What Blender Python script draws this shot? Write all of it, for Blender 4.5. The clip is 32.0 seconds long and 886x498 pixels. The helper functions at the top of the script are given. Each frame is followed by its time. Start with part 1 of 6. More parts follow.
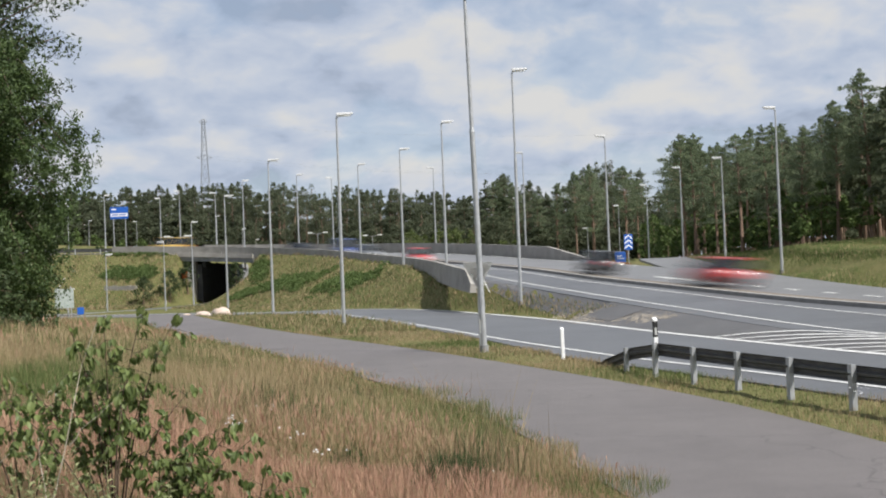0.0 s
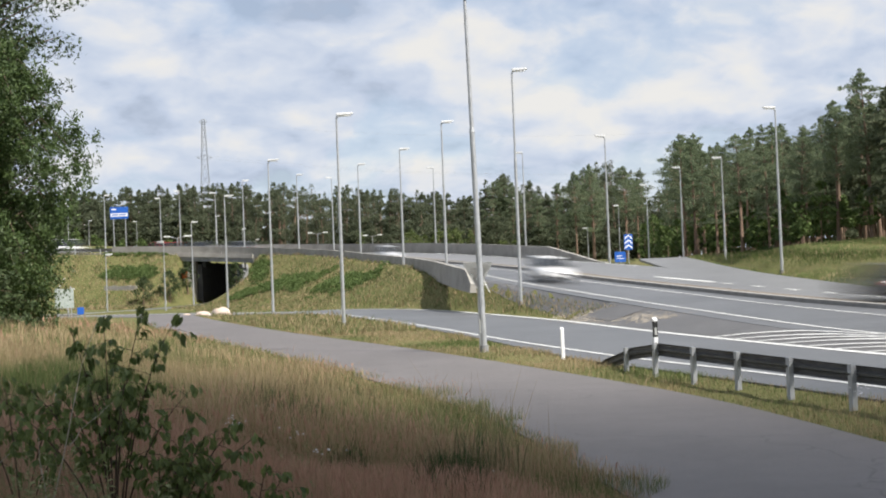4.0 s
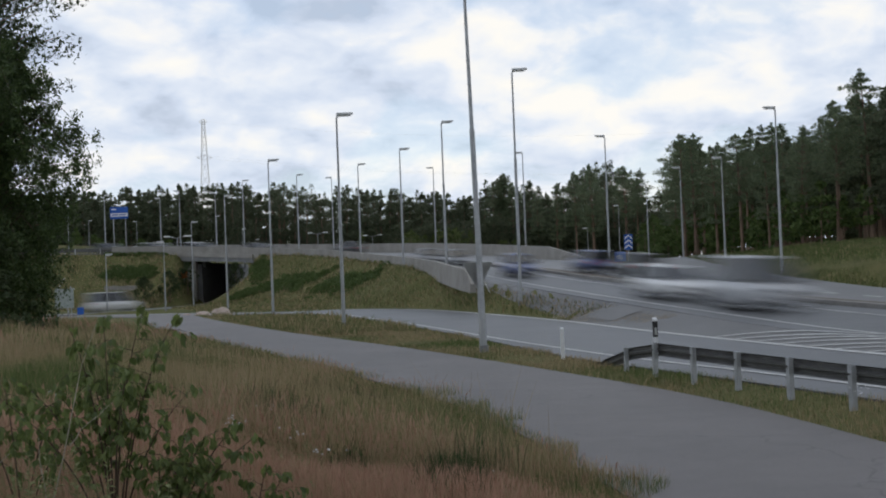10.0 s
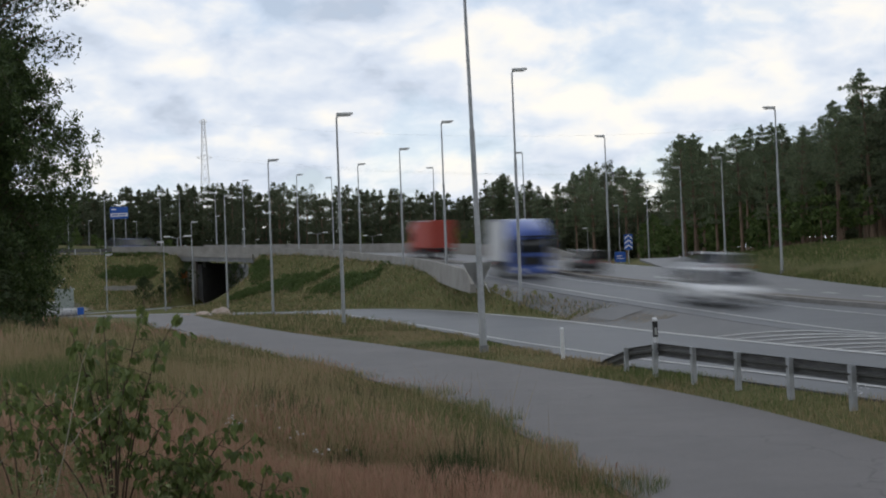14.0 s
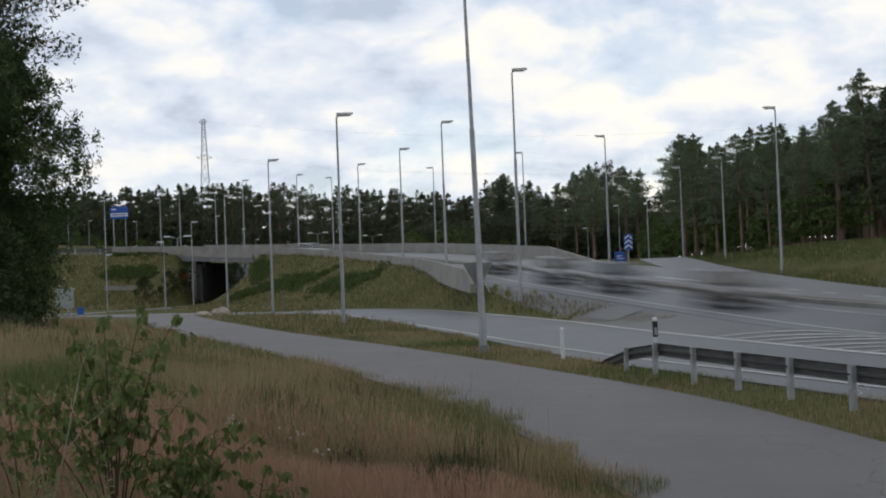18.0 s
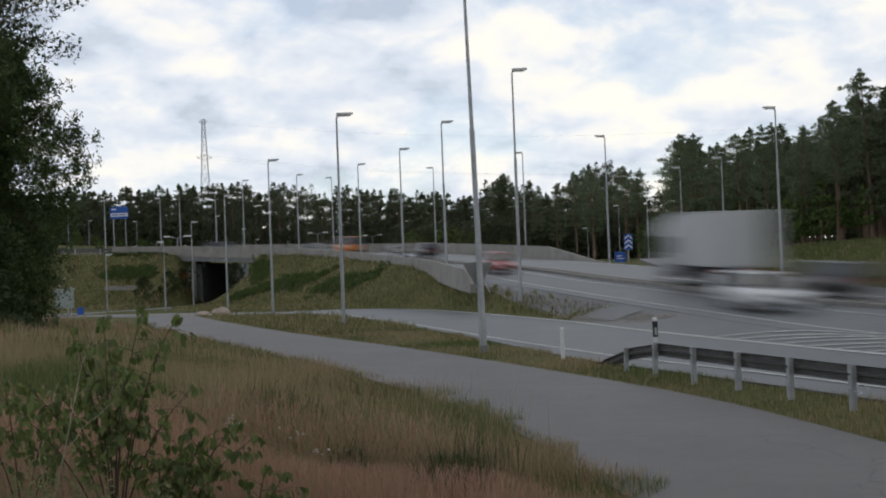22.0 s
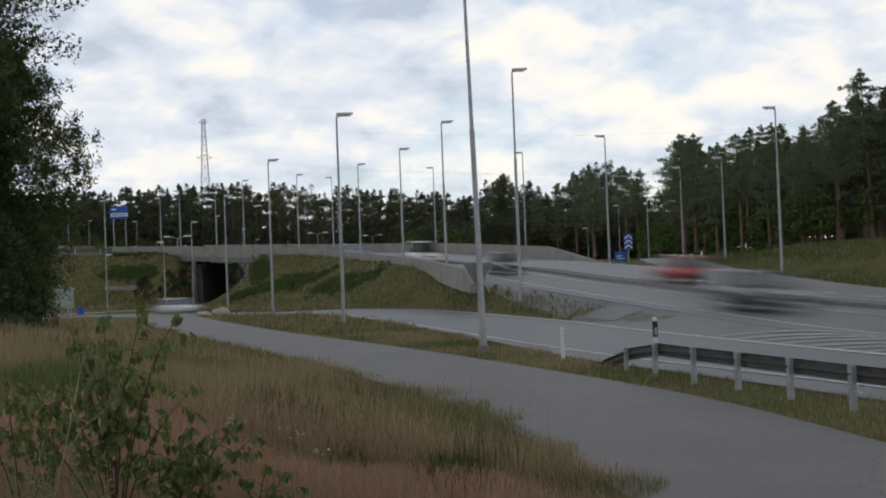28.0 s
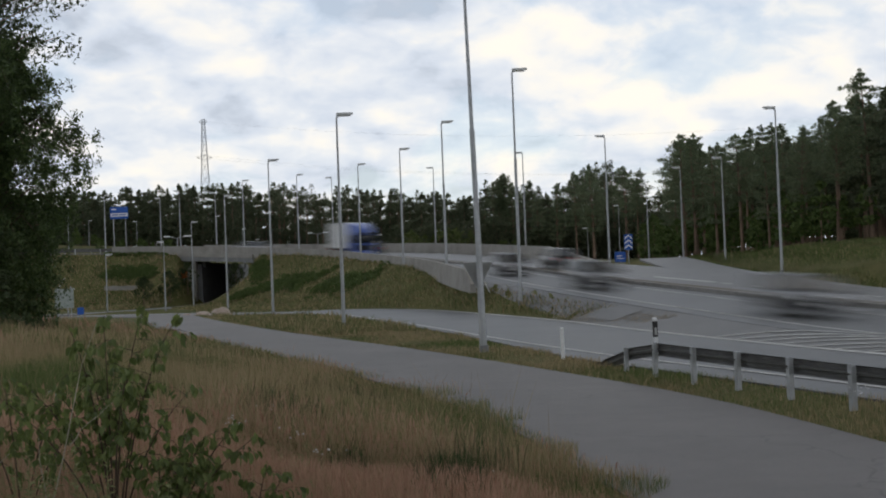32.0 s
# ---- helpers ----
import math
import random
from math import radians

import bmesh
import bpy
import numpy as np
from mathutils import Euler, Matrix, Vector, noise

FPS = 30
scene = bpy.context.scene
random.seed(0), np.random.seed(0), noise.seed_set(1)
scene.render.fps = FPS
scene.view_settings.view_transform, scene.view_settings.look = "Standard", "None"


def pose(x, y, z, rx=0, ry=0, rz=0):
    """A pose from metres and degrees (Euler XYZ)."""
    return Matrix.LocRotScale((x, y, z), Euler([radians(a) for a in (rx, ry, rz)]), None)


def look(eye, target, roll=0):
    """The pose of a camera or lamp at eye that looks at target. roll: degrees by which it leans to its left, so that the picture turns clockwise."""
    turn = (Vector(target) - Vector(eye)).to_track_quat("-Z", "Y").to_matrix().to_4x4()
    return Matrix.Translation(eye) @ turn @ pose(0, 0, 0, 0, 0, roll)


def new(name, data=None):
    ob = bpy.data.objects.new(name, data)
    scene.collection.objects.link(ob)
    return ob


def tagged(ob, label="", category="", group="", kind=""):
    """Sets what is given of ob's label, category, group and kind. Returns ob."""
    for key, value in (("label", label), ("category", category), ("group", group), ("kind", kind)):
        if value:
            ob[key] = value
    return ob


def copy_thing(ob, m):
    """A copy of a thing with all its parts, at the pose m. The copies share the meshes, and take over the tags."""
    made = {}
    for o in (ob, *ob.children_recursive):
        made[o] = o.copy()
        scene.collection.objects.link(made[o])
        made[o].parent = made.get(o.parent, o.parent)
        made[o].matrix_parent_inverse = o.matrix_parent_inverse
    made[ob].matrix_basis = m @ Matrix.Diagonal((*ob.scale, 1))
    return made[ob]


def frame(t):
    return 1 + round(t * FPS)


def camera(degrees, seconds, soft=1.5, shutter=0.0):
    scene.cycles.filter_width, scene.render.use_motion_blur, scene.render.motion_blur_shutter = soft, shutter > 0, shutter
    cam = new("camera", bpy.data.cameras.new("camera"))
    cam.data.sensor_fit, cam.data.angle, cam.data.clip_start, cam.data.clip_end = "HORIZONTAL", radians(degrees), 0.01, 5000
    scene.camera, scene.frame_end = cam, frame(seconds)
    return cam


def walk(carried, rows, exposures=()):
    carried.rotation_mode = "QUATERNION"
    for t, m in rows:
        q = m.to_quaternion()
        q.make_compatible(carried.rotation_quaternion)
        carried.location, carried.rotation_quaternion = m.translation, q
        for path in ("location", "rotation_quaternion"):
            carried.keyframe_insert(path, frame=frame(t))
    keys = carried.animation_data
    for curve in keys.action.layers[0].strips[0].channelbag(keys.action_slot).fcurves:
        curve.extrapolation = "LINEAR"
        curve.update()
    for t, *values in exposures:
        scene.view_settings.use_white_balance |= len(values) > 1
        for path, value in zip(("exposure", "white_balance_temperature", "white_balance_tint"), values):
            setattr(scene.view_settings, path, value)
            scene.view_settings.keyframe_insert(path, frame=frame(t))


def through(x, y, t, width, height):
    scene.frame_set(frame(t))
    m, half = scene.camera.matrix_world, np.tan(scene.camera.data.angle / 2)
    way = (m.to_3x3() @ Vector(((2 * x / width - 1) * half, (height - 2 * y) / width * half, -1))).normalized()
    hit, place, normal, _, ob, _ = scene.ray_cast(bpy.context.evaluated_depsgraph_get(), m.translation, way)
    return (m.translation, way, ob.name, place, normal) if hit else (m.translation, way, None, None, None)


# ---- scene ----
cam = camera(41.0, 32.0, soft=2.0, shutter=1.3)
EYE = look((0, 0, 2.35), (0, 100, 2.35 + 1.955), roll=-2.2)
walk(cam, [(0.0, EYE), (32.0, EYE)],
     exposures=[(0.0, 0.4, 6450, 10), (0.4, 0.58, 6560, 10), (3.2, 0.6, 6560, 10), (6.0, 0.9, 6600, 9), (8.0, 0.88, 6650, 9), (10.0, 0.89, 6750, 9),
                (20.0, 0.95, 7050, 9), (32.0, 0.92, 7150, 9)])

# ---- daylight ----
SUN_AZ, SUN_EL = radians(128), radians(50)


def way_to(az, el):
    return Vector((math.sin(az) * math.cos(el), math.cos(az) * math.cos(el), math.sin(el)))


world = bpy.data.worlds.new("world")
scene.world = world
world.use_nodes = True
wn = world.node_tree
sky = wn.nodes.new("ShaderNodeTexSky")
sky.sky_type, sky.sun_disc = "NISHITA", False
sky.sun_elevation, sky.sun_rotation = SUN_EL, SUN_AZ
wn.links.new(sky.outputs[0], wn.nodes["Background"].inputs[0])
wn.nodes["Background"].inputs[1].default_value = 0.095
sun = new("sun", bpy.data.lights.new("sun", "SUN"))
sun.data.energy, sun.data.angle, sun.data.color = 5.0, radians(0.53), (1.0, 0.965, 0.91)
sun.matrix_world = look(way_to(SUN_AZ, SUN_EL) * 100, (0, 0, 0))


# ---- materials ----
class Mat:
    """A small node builder: m = Mat("name"); m.bsdf; m.node(kind, inputs)."""

    def __init__(self, name, rough=0.8, metal=0.0, spec=0.3):
        self.m = bpy.data.materials.new(name)
        self.m.use_nodes = True
        self.t = self.m.node_tree
        self.b = self.t.nodes["Principled BSDF"]
        self.b.inputs["Roughness"].default_value = rough
        self.b.inputs["Metallic"].default_value = metal
        self.b.inputs["Specular IOR Level"].default_value = spec

    def put(self, sock, v):
        if isinstance(v, bpy.types.NodeSocket):
            self.t.links.new(v, sock)
        else:
            sock.default_value = v

    def node(self, kind, **ins):
        n = self.t.nodes.new(kind)
        for k, v in ins.items():
            self.put(n.inputs[k.replace("_", " ")], v)
        return n

    def pos(self):
        return self.node("ShaderNodeTexCoord").outputs["Object"]

    def world_pos(self):
        return self.node("ShaderNodeNewGeometry").outputs["Position"]

    def noise(self, scale, detail=3.0, vec=None, rough=0.55):
        n = self.node("ShaderNodeTexNoise", Scale=scale, Detail=detail, Roughness=rough)
        self.put(n.inputs["Vector"], vec if vec is not None else self.world_pos())
        return n.outputs["Fac"]

    def ramp(self, fac, stops):
        n = self.t.nodes.new("ShaderNodeValToRGB")
        while len(n.color_ramp.elements) < len(stops):
            n.color_ramp.elements.new(0.5)
        for e, (p, c) in zip(n.color_ramp.elements, stops):
            e.position, e.color = p, (*c, 1.0)
        self.put(n.inputs[0], fac)
        return n.outputs[0]

    def mix(self, fac, a, b, blend="MIX"):
        n = self.t.nodes.new("ShaderNodeMix")
        n.data_type, n.blend_type = "RGBA", blend
        self.put(n.inputs[0], fac)
        self.put(n.inputs[6], a if not isinstance(a, tuple) else (*a, 1.0))
        self.put(n.inputs[7], b if not isinstance(b, tuple) else (*b, 1.0))
        return n.outputs[2]

    def math(self, op, a, b=0.0, c=0.0, clamp=False):
        n = self.t.nodes.new("ShaderNodeMath")
        n.operation, n.use_clamp = op, clamp
        self.put(n.inputs[0], a), self.put(n.inputs[1], b), self.put(n.inputs[2], c)
        return n.outputs[0]

    def color(self, v):
        self.put(self.b.inputs["Base Color"], v if not isinstance(v, tuple) else (*v, 1.0))
        return self

    def bump(self, fac, strength=0.3, dist=0.02):
        n = self.node("ShaderNodeBump", Strength=strength, Distance=dist, Height=fac)
        self.put(self.b.inputs["Normal"], n.outputs[0])
        return self


def speckled(name, a, b, scale, rough=0.85, metal=0.0, fine=None, bump=0.2, spec=0.3):
    """Two tones of one surface, mixed at a coarse and a fine scale."""
    m = Mat(name, rough, metal, spec)
    big = m.noise(scale, 4)
    small = m.noise(fine or scale * 14, 3)
    k = m.math("ADD", m.math("MULTIPLY", big, 0.6), m.math("MULTIPLY", small, 0.4))
    m.color(m.ramp(k, [(0.36, a), (0.64, b)]))
    if bump:
        m.bump(small, bump)
    return m.m


def per_piece(name, a, b, rough=0.7, spec=0.25, through=0.0, island=True):
    """A colour that differs from leaf to leaf, blade to blade or object to object."""
    m = Mat(name, rough, 0.0, spec)
    r = (m.node("ShaderNodeNewGeometry").outputs["Random Per Island"] if island
         else m.node("ShaderNodeObjectInfo").outputs["Random"])
    k = m.math("ADD", m.math("MULTIPLY", r, 0.7), m.math("MULTIPLY", m.noise(0.35, 2), 0.3))
    m.color(m.ramp(k, [(0.1, a), (0.9, b)]))
    if through:
        col = m.b.inputs["Base Color"].links[0].from_socket
        tr = m.node("ShaderNodeBsdfTranslucent", Color=col)
        mx = m.node("ShaderNodeMixShader", Fac=through)
        m.t.links.new(m.b.outputs[0], mx.inputs[1])
        m.t.links.new(tr.outputs[0], mx.inputs[2])
        m.t.links.new(mx.outputs[0], m.t.nodes["Material Output"].inputs[0])
    return m.m


def asphalt(name, a, b, crack=0.0, rough=0.5):
    """Rolled asphalt: broad patches, stains, stone speckle and, where old, cracks."""
    m = Mat(name, rough, 0.0, 0.5)
    p = m.world_pos()
    big, mid, fine = m.noise(0.25, 3, p), m.noise(1.7, 5, p, 0.65), m.noise(70, 2, p)
    k = m.math("ADD", m.math("MULTIPLY", big, 0.4), m.math("MULTIPLY", mid, 0.3))
    k = m.math("ADD", k, m.math("MULTIPLY", fine, 0.3))
    col = m.ramp(k, [(0.36, a), (0.64, b)])
    stone = m.node("ShaderNodeTexVoronoi", Scale=38.0, Vector=p)
    pale = m.math("MULTIPLY", m.math("LESS_THAN", stone.outputs["Distance"], 0.2), 0.35)
    col = m.mix(pale, col, tuple(min(1.0, 1.9 * c) for c in b))
    if crack:
        warp = m.node("ShaderNodeTexNoise", Scale=1.2, Detail=4.0, Vector=p)
        mixv = m.node("ShaderNodeVectorMath")
        mixv.operation = "MULTIPLY_ADD"
        m.put(mixv.inputs[0], warp.outputs["Color"]), m.put(mixv.inputs[1], (1.5, 1.5, 0.0)), m.put(mixv.inputs[2], p)
        cell = m.node("ShaderNodeTexVoronoi", Scale=0.16, Vector=mixv.outputs[0])
        cell.feature = "DISTANCE_TO_EDGE"
        thin = m.math("MULTIPLY", m.math("LESS_THAN", cell.outputs["Distance"], 0.003), crack)
        col = m.mix(thin, col, (0.05, 0.045, 0.042))
    m.color(col)
    m.bump(fine, 0.25, 0.008)
    return m.m


M_ROAD = asphalt("road_asphalt", (0.074, 0.076, 0.079), (0.118, 0.12, 0.124))
M_PALE = asphalt("pale_worn_asphalt", (0.115, 0.115, 0.115), (0.175, 0.174, 0.172))
M_OLD = asphalt("worn_asphalt", (0.066, 0.063, 0.06), (0.106, 0.1, 0.095))
M_PATH = asphalt("path_asphalt", (0.094, 0.084, 0.08), (0.145, 0.13, 0.124), 0.5, 0.6)
M_PAINT = speckled("road_paint", (0.4, 0.4, 0.39), (0.66, 0.66, 0.64), 3.0, 0.65)
M_CONC = speckled("concrete", (0.235, 0.22, 0.2), (0.345, 0.328, 0.3), 0.8, 0.8)
M_CONC_DARK = speckled("dark_concrete", (0.2, 0.2, 0.2), (0.3, 0.3, 0.3), 0.9, 0.85)
M_KERB = speckled("kerb_stone", (0.2, 0.19, 0.18), (0.3, 0.29, 0.27), 2.0, 0.85)
M_SAND = speckled("sandy_gravel", (0.24, 0.21, 0.17), (0.38, 0.34, 0.28), 1.5, 0.95, bump=0.5)
M_GALV = speckled("galvanised_steel", (0.34, 0.35, 0.36), (0.46, 0.47, 0.48), 6.0, 0.45, 0.4)
M_HEAD = speckled("pale_lamp_housing", (0.6, 0.61, 0.62), (0.74, 0.74, 0.74), 5.0, 0.4)
M_GRIT = speckled("brown_grit", (0.12, 0.1, 0.082), (0.2, 0.17, 0.14), 1.5, 0.95, bump=0.5)
M_RAIL = speckled("weathered_steel_rail", (0.07, 0.07, 0.067), (0.14, 0.137, 0.13), 4.0, 0.5, 0.4)
M_WHITE = speckled("white_plastic", (0.68, 0.68, 0.68), (0.8, 0.8, 0.8), 5.0, 0.5)
M_BLACK = speckled("black_band", (0.015, 0.015, 0.015), (0.03, 0.03, 0.03), 9.0, 0.5)
M_BLUE = speckled("blue_sign_face", (0.02, 0.1, 0.42), (0.03, 0.13, 0.5), 4.0, 0.4)
M_GREY = speckled("sign_back", (0.4, 0.41, 0.4), (0.52, 0.52, 0.5), 5.0, 0.5, 0.2)
M_LENS = speckled("lamp_lens", (0.7, 0.7, 0.68), (0.8, 0.8, 0.78), 6.0, 0.3)
M_ROCK = speckled("pale_granite", (0.42, 0.33, 0.27), (0.62, 0.52, 0.45), 1.6, 0.9, bump=0.5)
M_BARK = speckled("pine_bark", (0.14, 0.1, 0.075), (0.27, 0.18, 0.13), 1.2, 0.95, bump=0.6)
M_BIRCH = speckled("birch_bark", (0.12, 0.11, 0.1), (0.6, 0.58, 0.54), 1.5, 0.85)
M_TWIG = speckled("twig_bark", (0.05, 0.035, 0.025), (0.12, 0.085, 0.06), 8.0, 0.9)
M_DRY = speckled("dead_twig", (0.3, 0.26, 0.2), (0.45, 0.4, 0.32), 8.0, 0.9)
M_NEEDLE = per_piece("pine_needles", (0.095, 0.128, 0.075), (0.24, 0.285, 0.165), 0.65, 0.3, 0.5)
M_WOODS = per_piece("woodland_foliage", (0.068, 0.085, 0.052), (0.165, 0.185, 0.112), 0.75, 0.2, 0.5)
# darker copy of the needles; holds the shade of the trees by the birches
M_SHADY = per_piece("dark_shaded_needles", (0.026, 0.042, 0.016), (0.07, 0.095, 0.036), 0.65, 0.25, 0.15)
M_LEAF = per_piece("birch_leaves", (0.032, 0.058, 0.018), (0.1, 0.145, 0.046), 0.55, 0.35, 0.3)
M_BROAD = per_piece("broad_leaves", (0.07, 0.105, 0.028), (0.23, 0.28, 0.09), 0.5, 0.35, 0.45, island=False)
M_HEDGE = per_piece("shrub_leaves", (0.055, 0.09, 0.028), (0.14, 0.19, 0.06), 0.7, 0.2, 0.25)
M_BLADE = per_piece("green_grass_blades", (0.055, 0.085, 0.025), (0.2, 0.235, 0.09), 0.75, 0.2, 0.4)
M_STRAW = per_piece("straw_grass_blades", (0.235, 0.175, 0.1), (0.49, 0.39, 0.235), 0.8, 0.2, 0.4)
M_PINK = per_piece("reddish_seed_heads", (0.32, 0.175, 0.12), (0.56, 0.36, 0.255), 0.85, 0.15, 0.35)
M_TOWER = speckled("tower_steel", (0.22, 0.23, 0.24), (0.33, 0.34, 0.35), 0.3, 0.6, 0.4)


def ground_material():
    m = Mat("meadow_ground", 0.95, 0.0, 0.1)
    p = m.world_pos()
    big, mid, fine = m.noise(0.06, 4, p), m.noise(0.5, 4, p), m.noise(9, 3, p)
    k = m.math("ADD", m.math("MULTIPLY", big, 0.35), m.math("MULTIPLY", mid, 0.35))
    k = m.math("ADD", k, m.math("MULTIPLY", fine, 0.3))
    m.color(m.ramp(k, [(0.3, (0.055, 0.068, 0.02)), (0.5, (0.12, 0.12, 0.047)), (0.7, (0.2, 0.165, 0.08))]))
    m.bump(fine, 0.6, 0.08)
    return m.m


M_GROUND = ground_material()


# ---- mesh helpers ----
def link_mesh(name, bm, mat, parent=None, label=""):
    me = bpy.data.meshes.new(name)
    bm.to_mesh(me)
    bm.free()
    me.materials.append(mat)
    ob = new(name, me)
    if parent:
        ob.parent = parent
    return tagged(ob, label)


part = link_mesh


def raw_mesh(name, verts, faces, mats, parent=None, slots=None, smooth=False):
    me = bpy.data.meshes.new(name)
    verts = np.asarray(verts, dtype=np.float32).reshape(-1, 3)
    faces = np.asarray(faces, dtype=np.int32)
    n, k = faces.shape
    me.vertices.add(len(verts))
    me.vertices.foreach_set("co", verts.ravel())
    me.loops.add(n * k)
    me.loops.foreach_set("vertex_index", faces.ravel())
    me.polygons.add(n)
    me.polygons.foreach_set("loop_start", np.arange(n, dtype=np.int32) * k)
    me.polygons.foreach_set("loop_total", np.full(n, k, dtype=np.int32))
    if slots is not None:
        me.polygons.foreach_set("material_index", np.asarray(slots, dtype=np.int32))
    me.polygons.foreach_set("use_smooth", np.full(n, smooth, dtype=bool))
    for m in (mats if isinstance(mats, (list, tuple)) else [mats]):
        me.materials.append(m)
    me.update(calc_edges=True)
    ob = new(name, me)
    if parent:
        ob.parent = parent
    return ob


def box(bm, x0, x1, y0, y1, z0, z1, bevel=0.0, m=None):
    g = bmesh.ops.create_cube(bm, size=1.0)["verts"]
    t = Matrix.Translation(((x0 + x1) / 2, (y0 + y1) / 2, (z0 + z1) / 2)) @ Matrix.Diagonal((x1 - x0, y1 - y0, z1 - z0, 1))
    bmesh.ops.transform(bm, matrix=(m @ t) if m else t, verts=g)
    if bevel:
        es = list({e for v in g for e in v.link_edges})
        bmesh.ops.bevel(bm, geom=es, offset=bevel, segments=2, affect="EDGES", profile=0.6)
    return bm


def tube(bm, a, b, r0, r1=None, seg=10):
    a, b = Vector(a), Vector(b)
    r1 = r0 if r1 is None else r1
    d = b - a
    m = Matrix.Translation((a + b) / 2) @ d.to_track_quat("Z", "Y").to_matrix().to_4x4()
    bmesh.ops.create_cone(bm, cap_ends=True, segments=seg, radius1=r0, radius2=max(r1, 0.001), depth=d.length, matrix=m)
    return bm


def boxed(*a, **k):
    return box(bmesh.new(), *a, **k)


def tubed(*a, **k):
    return tube(bmesh.new(), *a, **k)


def empty(name, m, label, category, group="", kind=""):
    ob = new(name)
    ob.empty_display_size = 0.2
    ob.matrix_world = m
    return tagged(ob, label, category, group, kind)


# ---- the plan: lines of the roads ----
class Line:
    """A smooth line through points (x, y, z), measured along its length."""

    def __init__(self, pts, step=1.0):
        p = np.array(pts, dtype=float)
        q = np.vstack([2 * p[0] - p[1], p, 2 * p[-1] - p[-2]])
        out = []
        for i in range(1, len(q) - 2):
            a, b, c, d = q[i - 1], q[i], q[i + 1], q[i + 2]
            L = np.linalg.norm(c - b)
            # tangents scaled for uneven spacing
            t1 = (c - a) / (np.linalg.norm(c - b) + np.linalg.norm(b - a)) * L
            t2 = (d - b) / (np.linalg.norm(d - c) + np.linalg.norm(c - b)) * L
            n = int(min(60, max(2, L / step)))
            for k in range(n):
                u = k / n
                out.append((2 * u**3 - 3 * u**2 + 1) * b + (u**3 - 2 * u**2 + u) * t1
                           + (-2 * u**3 + 3 * u**2) * c + (u**3 - u**2) * t2)
        out.append(p[-1])
        self.p = np.array(out)
        self.s = np.concatenate([[0], np.cumsum(np.linalg.norm(np.diff(self.p[:, :2], axis=0), axis=1))])
        t = np.gradient(self.p, self.s, axis=0)
        self.t = t / np.linalg.norm(t[:, :2], axis=1)[:, None]

    def at(self, s, d=0.0, dz=0.0):
        """The point at length s, d metres to the right of the way."""
        x, y, z = (np.interp(s, self.s, self.p[:, i]) for i in range(3))
        tx, ty = (np.interp(s, self.s, self.t[:, i]) for i in range(2))
        n = np.hypot(tx, ty)
        return np.stack([x + ty / n * d, y - tx / n * d, z + dz], axis=-1)

    def s_at_y(self, y):
        i = int(np.argmin(abs(self.p[:, 1] - y) + 1e3 * (abs(self.p[:, 0] + 10) > 120)))
        return self.s[i]

    def near(self, X, Y):
        """Distance, signed side (right is positive) and height of the line's nearest point."""
        keep = np.arange(0, len(self.p), 2)
        P, T = self.p[keep], self.t[keep]
        best = np.full(X.shape, 1e9)
        zz, side = np.zeros(X.shape), np.zeros(X.shape)
        for (px, py, pz), (tx, ty, tz) in zip(P, T):
            dx, dy = X - px, Y - py
            d2 = dx * dx + dy * dy
            m = d2 < best
            best[m] = d2[m]
            along = dx[m] * tx + dy[m] * ty
            zz[m] = pz + np.clip(along, -2, 2) * tz
            side[m] = dx[m] * ty - dy[m] * tx
        return np.sqrt(best), side, zz


# the median kerb of the main road, from beyond the bridge to behind the camera
MAIN = Line([(-4300, 1012, 8.0), (-2000, 560, 8.0), (-400, 232, 7.6), (-120, 176, 7.2), (-80, 168, 7.15), (-55, 162, 6.75), (-36, 155, 6.1),
             (-25, 150, 5.6), (-16, 143, 5.05), (-9.5, 134, 4.55), (-3.8, 121, 3.85), (0.4, 107, 3.15), (3.7, 95, 2.65),
             (6.6, 83.8, 2.14), (9.0, 71.2, 1.56), (11.8, 60, 1.04), (14.5, 49.8, 0.58), (16.1, 43.5, 0.38), (17.8, 36, 0.21), (19.4, 28, 0.13),
             (21.6, 14, 0.06), (25, -20, 0.0), (48, -400, 0.0), (140, -2000, 0.0), (270, -4300, 0.0)])
# the slip road, from the lower road to where it joins
RAMP = Line([(-4300, 24, -0.5), (-2000, 70, -0.5), (-300, 105, -0.5), (-60, 112, -0.5), (-38, 112, -0.5), (-26, 106, -0.5), (-16.5, 96, -0.42), (-9.5, 85, -0.1),
             (-4.3, 75, 0.0), (-0.6, 63, 0.0), (2.2, 52, 0.0), (4.5, 41, 0.0), (6.7, 31.5, 0.02), (8.0, 26.5, 0.05), (9.6, 20.4, 0.1), (11.6, 12, 0.15),
             (14.5, -20, 0.1), (36, -400, 0.0), (126, -2000, 0.0), (256, -4300, 0.0)])
# the exit on the far side, over the crest
EXIT = Line([(160, -2000, 0.0), (62, -400, 0.0), (34, -20, 0.05), (26.5, 15, 0.1), (21.4, 40, 0.3), (18.4, 54, 0.77),
             (17.3, 66, 1.3), (17.0, 77.5, 1.85), (17.5, 93, 2.55), (19.4, 105, 2.75), (22, 118, 2.65), (25, 140, 2.6), (31, 170, 2.6),
             (45, 205, 2.8), (80, 240, 3), (200, 290, 4), (2000, 500, 6)])
flush = np.clip((88 - EXIT.p[:, 1]) / 12, 0, 1)
EXIT.p[:, 2] += flush * (MAIN.near(EXIT.p[:, 0], EXIT.p[:, 1])[2] - EXIT.p[:, 2])
